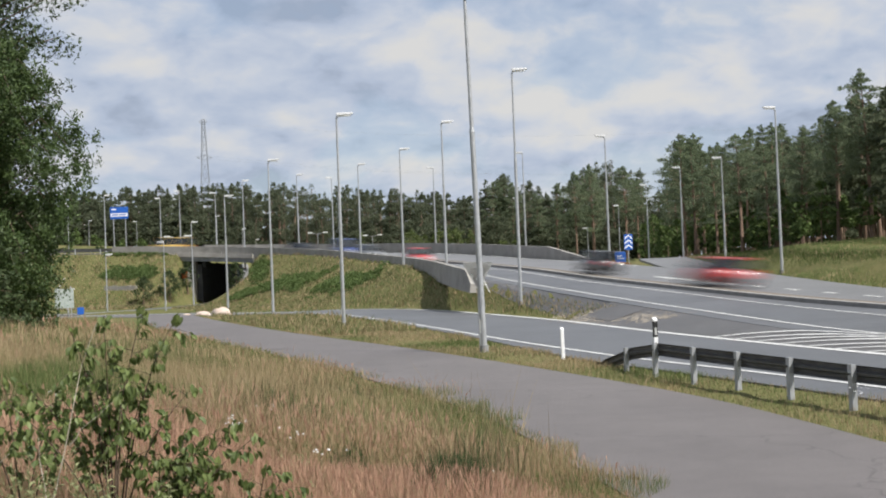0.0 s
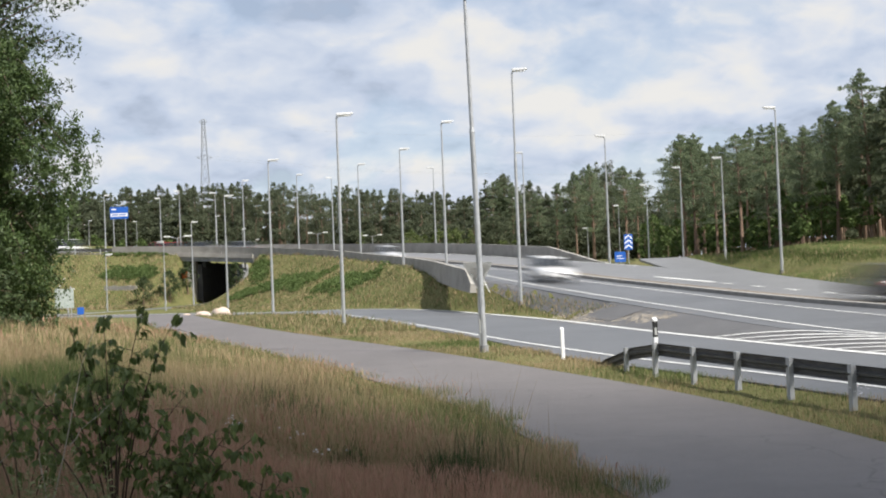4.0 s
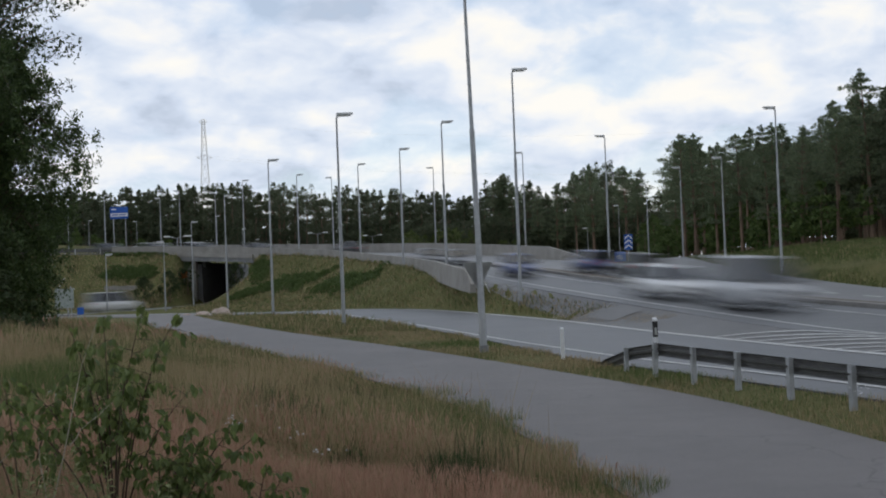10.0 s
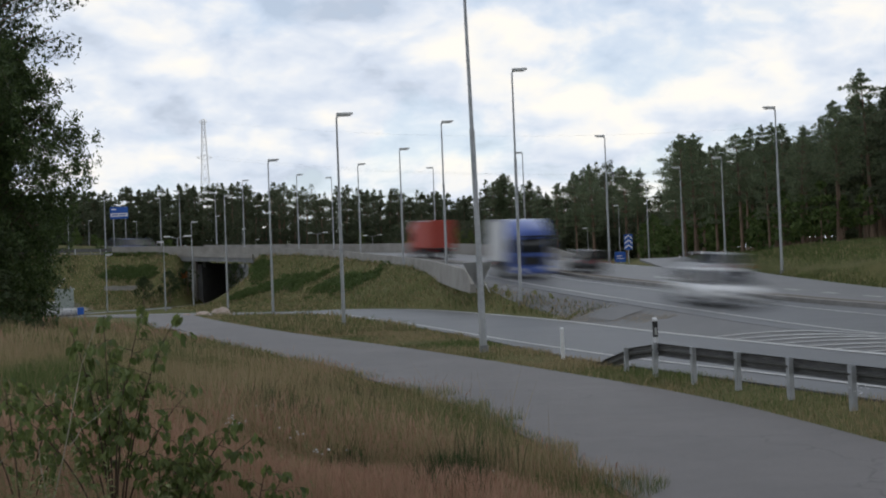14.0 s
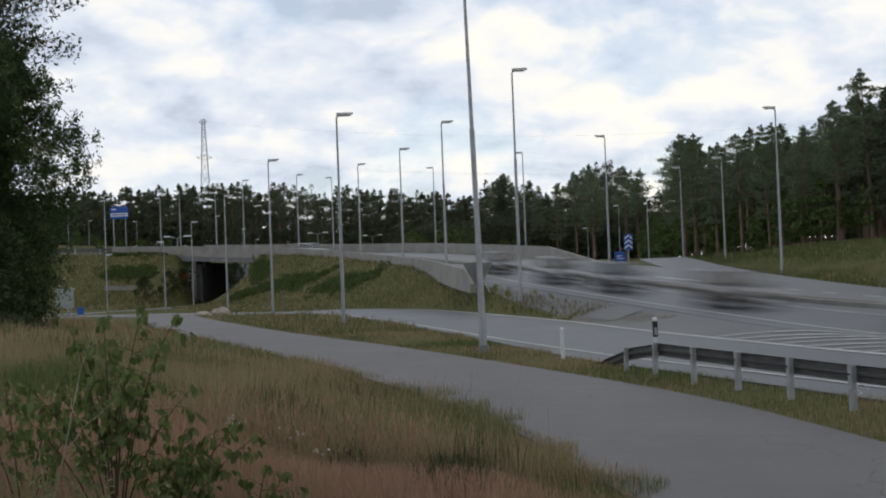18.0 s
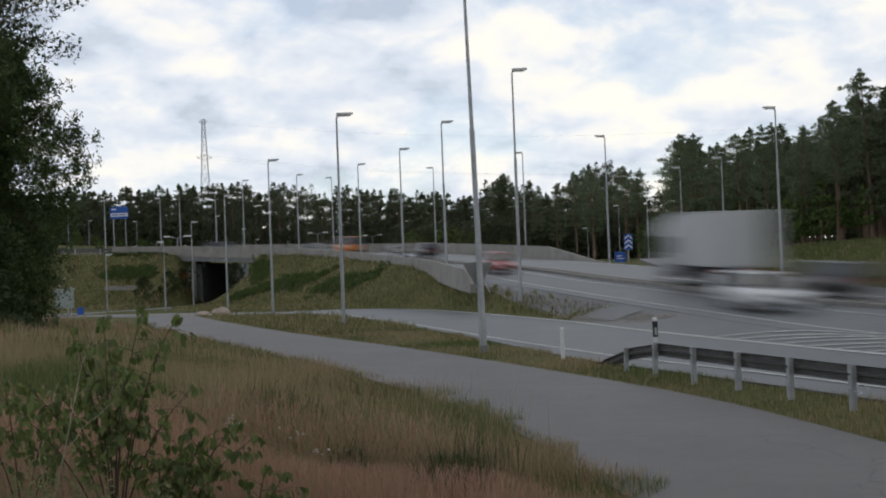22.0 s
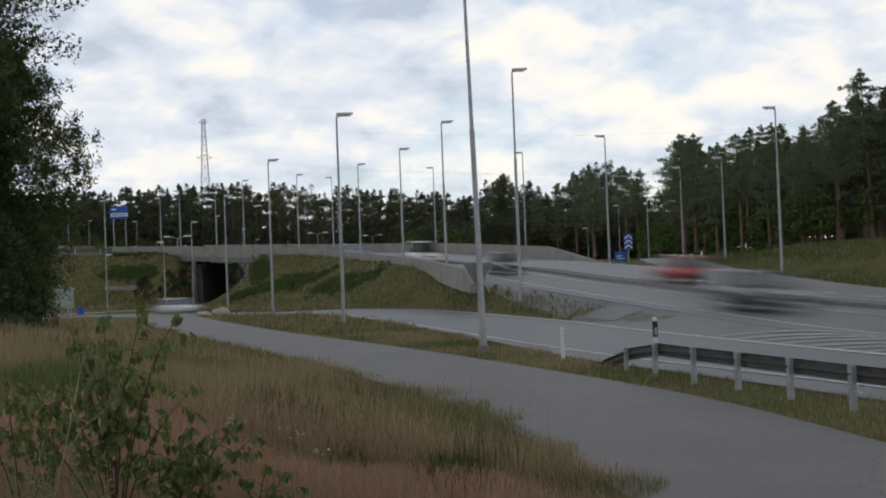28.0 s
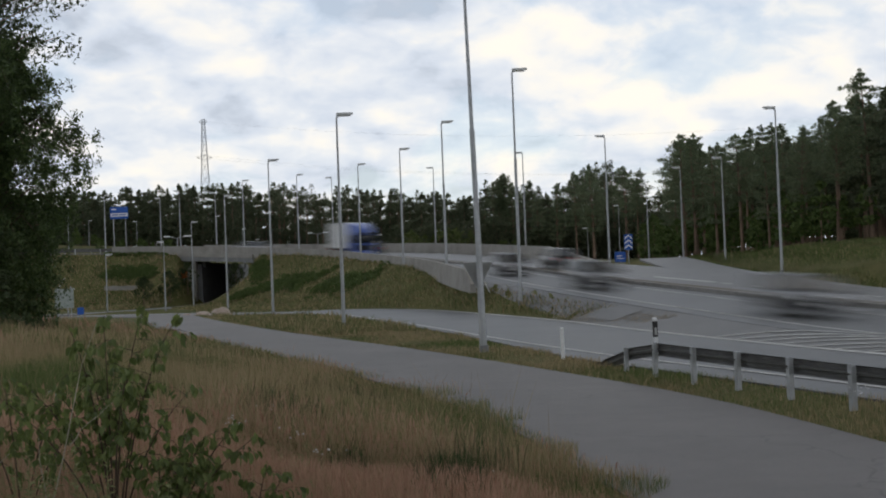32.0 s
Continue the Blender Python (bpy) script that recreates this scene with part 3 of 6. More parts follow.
# the steel rail that goes on from the parapets
rail_left = empty("guardrail", pose(*MAIN.at(S_NEAR0 - 30, 6.0)), "galvanised crash barrier along the road beyond the bridge", "guardrail")
bpy.context.view_layer.update()
for d in (6.0, -8.5):
    under(wall_along("rail_beam", MAIN, d, 0.06, S_NEAR0 - 90, S_NEAR0 + (0.0 if d > 0 else 4.0), 0.42, 0.74, M_RAIL), rail_left)
    for k in range(22):
        x, y, z = MAIN.at(S_NEAR0 - 2 - 4 * k, d + (0.08 if d > 0 else -0.08))
        under(link_mesh("rail_post", boxed(x - 0.05, x + 0.05, y - 0.05, y + 0.05, z - 0.4, z + 0.7), M_GALV), rail_left)

# ---- street lamps ----
def street_lamp(x, y, h, ang, reach=1.0, size=1.0, label="tall galvanised street lamp with a flat head", z=None, lean=0.0):
    z = height(x, y) if z is None else z
    ob = empty("street_lamp", pose(x, y, z - 0.05, 0, lean, ang), label, "street lamp", "street lamps")
    bm = tubed((0, 0, -1.6), (0, 0, h * 0.62), 0.095 * size, 0.075 * size, 12)
    part("mast", bm, M_GALV, ob)
    bm = tubed((0, 0, h * 0.62), (0, 0, h - 0.12), 0.06 * size, 0.045 * size, 10)
    part("upper_mast", bm, M_GALV, ob)
    bm = tubed((0, 0, h * 0.615), (0, 0, h * 0.63), 0.085 * size, 0.06 * size, 12)
    part("collar", bm, M_GALV, ob)
    bm = tubed((0, 0, 0), (0, 0, 0.25), 0.14 * size, 0.13 * size, 12)
    part("foot", bm, M_CONC_DARK, ob)
    bm = tubed((0, 0, h - 0.12), (0.12 * reach, 0, h - 0.02), 0.04 * size, 0.04 * size, 8)
    part("arm", bm, M_GALV, ob)
    bm = boxed(0.0, 0.8 * reach, -0.13, 0.13, h - 0.06, h + 0.1, bevel=0.04)
    for v in bm.verts:
        # the housing thins out and rises towards its tip
        k = max(0.0, v.co.x / (0.8 * reach))
        v.co.z = h + (v.co.z - h) * (1.0 - 0.45 * k) + 0.05 * k
        v.co.y *= 1.0 - 0.25 * k
    head = part("head", bm, M_HEAD, ob)
    part("lens", boxed(0.12 * reach, 0.68 * reach, -0.09, 0.09, h - 0.07, h - 0.03, bevel=0.01), M_LENS, head)
    bm = boxed(-0.1, -0.06, -0.05, 0.05, 0.6, 1.0)
    part("service_door", bm, M_GREY, ob)
    return ob


for x, y, h, a in ((1.08, 34.2, 10.4, 0), (-4.87, 56.7, 10.2, 0), (-12.2, 84.1, 10.95, 0), (-19.4, 106, 10.3, 0), (-28.8, 136, 9.7, 0),
                   (3.98, 62.2, 12.4, 0), (21.1, 74.0, 10.4, 180), (23.8, 100, 8.7, 180), (23.3, 115, 9.0, 180), (24.3, 140, 9.2, 180)):
    street_lamp(x, y, h, a + random.uniform(-8, 8), lean=-1.0 if y == 34.2 else 0.0)
# lamps on the parapets and along the far roads
for x, y, z, h, a in ((0.2, 78.9, 1.5, 10.9, 0), (-3.1, 92.2, 2.55, 9.55, 0), (-8.0, 115.3, 3.6, 9.6, 0), (-17.2, 141.7, 4.7, 10, 0),
                      (13.3, 94.9, 2.8, 10, 180), (8.2, 117, 4.0, 9.9, 180), (-0.8, 138, 5.0, 9.6, 180), (-13.8, 150, 5.6, 9.3, 190), (-31.1, 163, 6.3, 8.2, 190),
                      (-36.7, 166, 6.6, 8.6, 190), (-39.9, 168, 6.8, 7.6, 190), (-45.1, 158.5, 6.6, 7.8, 10), (-58.4, 185, 8.6, 6.7, 190),
                      (-24.6, 147, 5.5, 9.2, 10)):
    street_lamp(x, y, h, a + random.uniform(-6, 6), z=z)
for x, y, h, a in ((22.4, 150, 7.9, 180), (19.6, 160, 6.6, 180), (-27.1, 115, 6.7, 170), (-33.6, 118, 5.9, 0), (-68.6, 230, 5.2, 0), (-59.3, 230, 5.2, 180),
                   (-72.5, 240, 4.8, 0), (-57, 236, 4.6, 0), (-37.5, 118, 2.6, 20), (-38, 225, 6.6, 0), (-35, 222, 6.6, 0), (-43, 226, 7.4, 10)):
    street_lamp(x, y, h, a + random.uniform(-6, 6), label="slender galvanised lamp beside the side road", size=0.75, reach=0.85)


def twin_lamp(x, y, z, h):
    ob = empty("twin_lamp", pose(x, y, z), "galvanised lamp post with two heads on a cross arm", "street lamp", "twin lamps")
    part("mast", tubed((0, 0, 0), (0, 0, h), 0.09, 0.06), M_GALV, ob)
    part("cross_arm", tube(tubed((0, 0, h - 0.1), (-1.1, 0, h + 0.12), 0.04, 0.04, 6), (0, 0, h - 0.1), (1.1, 0, h + 0.12), 0.04, 0.04, 6), M_GALV, ob)
    for s in (-1, 1):
        part("head", boxed(min(s * 1.0, s * 1.9), max(s * 1.0, s * 1.9), -0.18, 0.18, h + 0.08, h + 0.28, bevel=0.05), M_LENS, ob)
    return ob


twin_lamp(-24, 228, 4.6, 6.1)
twin_lamp(-13.6, 230, 4.6, 5.3)
twin_lamp(-37.6, 168, 4.0, 4.7)


# ---- roadside furniture ----
def guardrail():
    """W-beam rail on steel posts beside the slip road, its end sloped into the ground."""
    pts = [(3.62, 28.0), (3.98, 26.35), (4.33, 24.7), (4.77, 23.0), (5.22, 21.35), (5.68, 19.7), (6.13, 18.0), (6.6, 16.35), (7.08, 14.7),
           (7.55, 13.0), (8.03, 11.35), (8.5, 9.7), (8.98, 8.0), (9.45, 6.35), (9.93, 4.7)]
    ob = empty("guardrail", pose(*pts[2], 0), "weathered galvanised crash barrier with steel posts", "guardrail")
    bpy.context.view_layer.update()
    tops = [0.12, 0.5, 0.7] + [0.7] * (len(pts) - 3)
    prof = [(-0.02, -0.13), (0.035, -0.1), (0.035, -0.05), (-0.02, -0.018), (-0.02, 0.018), (0.035, 0.05), (0.035, 0.1), (-0.02, 0.13)]
    back = [(a - 0.006, b) for a, b in prof[::-1]]
    ring = prof + back
    allp = [(3.25, 29.7)] + pts
    allt = [-0.15] + tops
    P = np.array(allp)
    T = np.gradient(P, axis=0)
    T /= np.linalg.norm(T, axis=1)[:, None]
    for i in range(len(P) - 1):
        V, F = [], []
        for j in (i, i + 1):
            nx, ny = -T[j][1], T[j][0]
            e = 0.0 if j == i else 0.12
            for a, b in ring:
                V.append((P[j][0] + nx * (a + 0.07) + T[j][0] * e, P[j][1] + ny * (a + 0.07) + T[j][1] * e,
                          height(*P[j]) * 0.0 + allt[j] - 0.0 + b - 0.13 + (0.004 if j == i else 0)))
        n = len(ring)
        F = [(k, (k + 1) % n, n + (k + 1) % n, n + k) for k in range(n)]
        under(raw_mesh("rail_beam", V, F, M_RAIL), ob)
    for (x, y), h, t in zip(pts[1:], tops[1:], T[2:]):
        m = Matrix.Translation((x, y, 0)) @ Matrix.Rotation(math.atan2(t[1], t[0]), 4, "Z")
        bm = bmesh.new()
        ring = ((-0.05, -0.05), (0.05, -0.05), (0.05, 0.035), (0.043, 0.035), (0.043, -0.043), (-0.043, -0.043), (-0.043, 0.035), (-0.05, 0.035))
        lo, hi = ([bm.verts.new(m @ Vector((a, b, c))) for a, b in ring] for c in (-0.35, h + 0.02))
        for a in range(8):
            bm.faces.new((lo[a], lo[(a + 1) % 8], hi[(a + 1) % 8], hi[a]))
        for r in (lo[::-1], hi):
            bm.faces.new((r[0], r[1], r[4], r[5])), bm.faces.new((r[1], r[2], r[3], r[4])), bm.faces.new((r[5], r[6], r[7], r[0]))
        post = under(link_mesh("rail_post", bm, M_GALV), ob)
        bolt = tubed((0, -0.055, h - 0.13), (0, -0.075, h - 0.13), 0.018, 0.018, 6)
        bolt.transform(m)
        b = link_mesh("bolt", bolt, M_RAIL)
        b.parent = post
    return ob


guardrail()


def edge_post(x, y, z0, z1, band, lean, label):
    """A road-edge marker: white, here and there with a black band."""
    ob = empty("edge_post", pose(x, y, z0, lean, -lean * 0.6, 12), label, "marker post", "marker posts")
    h = z1 - z0
    bm = boxed(-0.045, 0.045, -0.03, 0.03, 0, h, bevel=0.012)
    for v in bm.verts:
        if v.co.z > h * 0.9:
            v.co.z += v.co.y * 0.8
    part("post", bm, M_WHITE, ob)
    if band:
        part("band", boxed(-0.048, 0.048, -0.033, 0.033, h * 0.55, h * 0.93, bevel=0.01), M_BLACK, ob, "black band")
        part("reflector", boxed(-0.025, 0.025, -0.037, -0.033, h * 0.6, h * 0.78), M_GREY, ob, "small grey reflector")
    return ob


edge_post(2.97, 30.4, -0.05, 0.8, False, 1.5, "plain white marker post in the verge")
edge_post(4.36, 24.75, 0.35, 1.22, True, 1.0, "white marker post with a black band above the rail")


def yield_sign():
    ob = empty("yield_sign", pose(1.0, 34.9, 0.0, 0, 0, 6), "triangular give-way sign seen from its grey back", "road sign")
    part("pole", tubed((0, 0.07, 0), (0, 0.07, 2.75), 0.03, 0.03, 8), M_GALV, ob)
    bm = bmesh.new()
    r, z = 0.5, 2.33
    ring = []
    for cx, cz in ((-0.42, 2.56), (0.42, 2.56), (0.0, 1.84)):
        for a in range(5):
            base = {(-0.42, 2.56): 90, (0.42, 2.56): -30, (0.0, 1.84): 210}[(cx, cz)]
            ang = radians(base + 30 + (120 - a * 30) - 120 + 60)
            ring.append((cx * 0.93 + 0.045 * math.cos(ang), cz + 0.045 * math.sin(ang)))
    hull = [bm.verts.new((a, 0, b)) for a, b in ring]
    bmesh.ops.convex_hull(bm, input=hull)
    solid = bmesh.ops.extrude_face_region(bm, geom=bm.faces[:])
    bmesh.ops.translate(bm, verts=[v for v in solid["geom"] if isinstance(v, bmesh.types.BMVert)], vec=(0, 0.02, 0))
    part("panel", bm, M_GREY, ob)
    for z in (2.45, 2.1):
        part("clamp", boxed(-0.08, 0.08, -0.03, -0.004, z - 0.025, z + 0.025, bevel=0.005), M_GALV, ob)
    return ob


yield_sign()


def wall_end():
    """The folding stand by the end of the parapet."""
    z = height(2.35, 69)
    ob = empty("sign_stand", pose(2.35, 69, z, 0, 0, 5), "white folding stand of a temporary road sign", "sign stand")
    part("leg", tubed((-0.25, 0.1, 0), (-0.6, 0, 1.1), 0.03, 0.03, 6), M_WHITE, ob)
    part("leg", tubed((0.45, 0, -0.1), (-0.05, 0.05, 1.0), 0.03, 0.03, 6), M_WHITE, ob)
    part("brace", tubed((-0.55, 0, 0.75), (0.1, 0.03, 0.72), 0.02, 0.02, 6), M_WHITE, ob)


wall_end()


def chevron_sign():
    ob = empty("chevron_sign", pose(15.5, 99, height(15.5, 99), 0, 0, 4), "blue sign with three white arrowheads pointing up", "road sign")
    part("pole", tubed((0, 0.05, 0), (0, 0.05, 2.4), 0.04, 0.04, 8), M_GALV, ob)
    panel = part("panel", boxed(-0.36, 0.36, -0.01, 0.02, 1.15, 2.45, bevel=0.008), M_BLUE, ob)
    for i in range(3):
        bm = bmesh.new()
        z = 1.22 + i * 0.4
        v = [bm.verts.new(c) for c in ((-0.32, -0.014, z), (0, -0.014, z + 0.26), (0.32, -0.014, z), (0.32, -0.014, z + 0.15), (0, -0.014, z + 0.41), (-0.32, -0.014, z + 0.15))]
        bm.faces.new((v[0], v[1], v[4], v[5])), bm.faces.new((v[1], v[2], v[3], v[4]))
        part("arrowhead", bm, M_WHITE, panel, "white arrowhead")
    ob = empty("exit_sign", pose(14.55, 97.5, height(14.55, 97.5) + 0.35, 0, 0, 4), "low blue rectangular road sign with pale bars", "road sign")
    for x in (-0.3, 0.3):
        part("pole", tubed((x, 0.05, -0.5), (x, 0.05, 1.0), 0.03, 0.03, 8), M_GALV, ob)
    panel = part("panel", boxed(-0.46, 0.46, -0.01, 0.02, 0.15, 1.0, bevel=0.008), M_BLUE, ob)
    part("bar", boxed(-0.3, 0.15, -0.013, -0.011, 0.62, 0.7), M_WHITE, panel, "pale bar of unreadable writing")
    part("bar", boxed(-0.3, 0.3, -0.013, -0.011, 0.42, 0.48), M_WHITE, panel, "pale bar of unreadable writing")


chevron_sign()


def gantry_sign():
    ob = empty("direction_sign", pose(-47.4, 174, 7.0), "large blue direction sign with a white field", "road sign")
    for x in (-0.85, 0.9):
        part("pole", tubed((x, 0.08, 0), (x, 0.08, 6.9), 0.07, 0.07, 8), M_GALV, ob)
    panel = part("panel", boxed(-1.3, 1.35, -0.02, 0.02, 5.0, 6.75, bevel=0.01), M_BLUE, ob)
    part("field", boxed(-1.22, 1.27, -0.03, -0.024, 5.35, 5.85), M_WHITE, panel, "white field with illegible writing")
    part("bar", boxed(-1.1, -0.4, -0.03, -0.024, 6.3, 6.5), M_WHITE, panel, "pale bar of unreadable writing")
    for x0, x1 in ((-1.0, -0.1), (0.05, 1.0)):
        part("bar", boxed(x0, x1, -0.036, -0.032, 5.53, 5.68), M_BLUE, panel, "blue bar of unreadable writing")
    # the sign by the lower road, its frame and pole
    ob = empty("board_sign", pose(-35.3, 110, height(-35.3, 110), 0, 0, 8), "pale greenish board on posts beside the lower road", "road sign")
    for x in (-0.6, 0.6):
        part("pole", tubed((x, 0.08, 0), (x, 0.08, 2.9), 0.05, 0.05, 8), M_GALV, ob)
    part("panel", boxed(-0.85, 0.85, -0.02, 0.03, 0.9, 2.7, bevel=0.01), M_BOARD, ob)
    part("strut", tubed((-0.5, 0.0, 2.7), (0.1, 0, 3.7), 0.04, 0.04, 6), M_WHITE, ob)
    z = height(-30.7, 141)
    ob = empty("warning_sign", pose(-31.5, 143.8, height(-31.5, 143.8)), "orange warning sign on a short post by the underpass", "road sign")
    part("pole", tubed((0, 0.05, 0), (0, 0.05, 1.5), 0.035, 0.035, 8), M_GALV, ob)
    part("panel", boxed(-0.42, 0.42, -0.02, 0.02, 0.75, 1.6, bevel=0.02), M_ORANGE, ob)
    ob = empty("parking_sign", pose(-33.2, 108, height(-33.2, 108)), "small blue road sign on a post", "road sign")
    part("pole", tubed((0, 0.05, 0), (0, 0.05, 0.9), 0.03, 0.03, 8), M_GALV, ob)
    part("panel", boxed(-0.3, 0.3, -0.02, 0.02, 0.3, 0.95, bevel=0.02), M_BLUE, ob)


M_BOARD = speckled("weathered_board", (0.3, 0.34, 0.31), (0.42, 0.46, 0.43), 3.0, 0.7)
M_ORANGE = speckled("orange_sign_face", (0.55, 0.12, 0.03), (0.65, 0.17, 0.05), 4.0, 0.5)
gantry_sign()


def boulder(x, y, r, seed, flat):
    bm = bmesh.new()
    bmesh.ops.create_icosphere(bm, subdivisions=3, radius=1.0)
    for v in bm.verts:
        k = 1 + 0.28 * noise.noise(v.co * 1.3 + Vector((seed, 0, 0))) + 0.08 * noise.noise(v.co * 4)
        v.co = Vector((v.co.x * r * 1.25, v.co.y * r, v.co.z * r * flat)) * k
    ob = link_mesh("boulder", bm, M_ROCK)
    ob.location = (x, y, height(x, y) + r * flat * 0.45)
    return tagged(ob, "pale pinkish granite boulder in the grass", "boulder", "boulders")


boulder(-17.85, 94.5, 0.62, 3.0, 0.75)
boulder(-19.75, 96.5, 0.5, 8.0, 0.55)
boulder(-21.3, 97.5, 0.3, 5.0, 0.6)


def pylon(x, y, z, h, w, label):
    """A lattice power pylon: four legs, rings and cross bracing, arms."""
    ob = empty("lattice_tower", pose(x, y, z, 0, 0, 20), label, "power pylon", "power pylons")
    bm = bmesh.new()
    lv = [0, 0.14, 0.27, 0.39, 0.5, 0.6, 0.69, 0.77, 0.84, 0.9, 0.95, 1.0]
    half = lambda u: w / 2 * (1 - 0.8 * u)
    for c in range(4):
        a = [(-1, -1), (1, -1), (1, 1), (-1, 1)][c]
        b = [(-1, -1), (1, -1), (1, 1), (-1, 1)][(c + 1) % 4]
        legs = bmesh.new()
        tube(legs, (a[0] * half(0), a[1] * half(0), 0), (a[0] * half(1), a[1] * half(1), h), 0.014 * w, 0.011 * w, 5)
        part("leg", legs, M_TOWER, ob)
        for u0, u1 in zip(lv[:-1], lv[1:]):
            p = lambda q, u: (q[0] * half(u), q[1] * half(u), u * h)
            tube(bm, p(a, u0), p(b, u1), 0.009 * w, None, 4)
            tube(bm, p(b, u0), p(a, u1), 0.009 * w, None, 4)
            tube(bm, p(a, u1), p(b, u1), 0.009 * w, None, 4)
    part("bracing", bm, M_TOWER, ob)
    for u, r in ((0.72, 0.55), (0.985, 0.3)):
        am = bmesh.new()
        for s in (-1, 1):
            tube(am, (0, 0, u * h - 0.02 * h), (s * r * w, 0, u * h), 0.018 * w, None, 4)
            tube(am, (0, 0, u * h + 0.02 * h), (s * r * w, 0, u * h), 0.014 * w, None, 4)
        part("arm", am, M_TOWER, ob)
    return ob


pylon(-139, 700, 18, 80, 8.0, "tall grey lattice power pylon far behind the woods")
pylon(37.5, 260, 4, 21.5, 2.6, "slim grey lattice mast among the pines")


def wires():
    """The power lines that hang from the pylon."""
    ob = empty("power_lines", pose(-139, 700, 90), "thin power lines sagging from the pylon", "power line")
    bpy.context.view_layer.update()
    for dz, dx in ((-14, 5.5), (-14, -5.5), (7, 0)):
        bm = bmesh.new()
        p0, p1 = Vector((-139 + dx, 700, 90 + dz)), Vector((330 + dx, 560, 70 + dz))
        last = None
        for i in range(25):
            u = i / 24
            q = p0.lerp(p1, u) - Vector((0, 0, 60 * u * (1 - u)))
            if last:
                tube(bm, last, q, 0.03, 0.03, 3)
            last = q
        under(link_mesh("wire", bm, M_TOWER), ob)


wires()

# ---- hatching, sand and the kerb's grit ----


for i in range(14):
    ya = 36.8 - i * 1.38
    a = Vector(across(ya, 0.02))
    sm = MAIN.s_at_y(ya - 3.0)
    b = Vector(MAIN.at(sm, lane_right(sm) + 0.15))
    V, n = [], 12
    for k in range(n + 1):
        u = k / n
        q = a.lerp(b, u)
        # the stripes swing round towards the traffic
        q.y += 0.75 * math.sin(u * math.pi)
        for e in (-1, 1):
            x, y = q.x + 0.085 * e, q.y + 0.055 * e
            V.append((x, y, wedge_z(x, y) + 0.014))
    F = [(2 * k, 2 * k + 2, 2 * k + 3, 2 * k + 1) for k in range(n)]
    raw_mesh("hatch_stripe", V, F, M_PAINT, road_wedge)
strip("nose_mark", MAIN, lambda v: -3.1 - 0.25 * min(1, (v - MAIN.s_at_y(70)) / 4), lambda v: -2.85, MAIN.s_at_y(69), MAIN.s_at_y(61.8), M_PAINT, dz=0.145, parent=road_far)
tagged(strip("sand_strip", MAIN, -1.15, -0.36, MAIN.s_at_y(130), S_END, M_GRIT, dz=0.136), "sandy grit along the kerb", "grit", kind="structure")


# ---- trees ----
def leaf_clump(rng, c, size, n, leaf, flat=0.6):
    """n small triangles round the centre c."""
    d = rng.normal(size=(n, 3))
    d /= np.linalg.norm(d, axis=1)[:, None]
    p = c + d * (rng.random((n, 1)) ** 0.4) * size * np.array([1, 1, flat])
    a = rng.normal(size=(n, 3))
    a /= np.linalg.norm(a, axis=1)[:, None]
    b = np.cross(a, rng.normal(size=(n, 3)))
    b /= np.linalg.norm(b, axis=1)[:, None] + 1e-9
    L = leaf * (0.6 + 0.8 * rng.random((n, 1)))
    return np.stack([p - a * L, p + a * L, p + b * L * 0.75], 1).reshape(-1, 3)


def stem(points, radii, seg=6):
    """A bent round limb through points; returns vertices and triangles."""
    V, F = [], []
    pts = [Vector(p) for p in points]
    for i, (p, r) in enumerate(zip(pts, radii)):
        d = (pts[min(i + 1, len(pts) - 1)] - pts[max(i - 1, 0)]).normalized()
        u = d.orthogonal().normalized()
        w = d.cross(u)
        for k in range(seg):
            t = 2 * math.pi * k / seg
            V.append(p + (u * math.cos(t) + w * math.sin(t)) * r)
    for i in range(len(pts) - 1):
        for k in range(seg):
            a, b = i * seg + k, i * seg + (k + 1) % seg
            F += [(a, b, b + seg), (a, b + seg, a + seg)]
    return np.array(V), np.array(F)


def join(parts):
    V, F, o = [], [], 0
    for v, f in parts:
        V.append(v), F.append(f + o)
        o += len(v)
    return np.concatenate(V), np.concatenate(F)


def tris(V):
    return V, np.arange(len(V)).reshape(-1, 3)


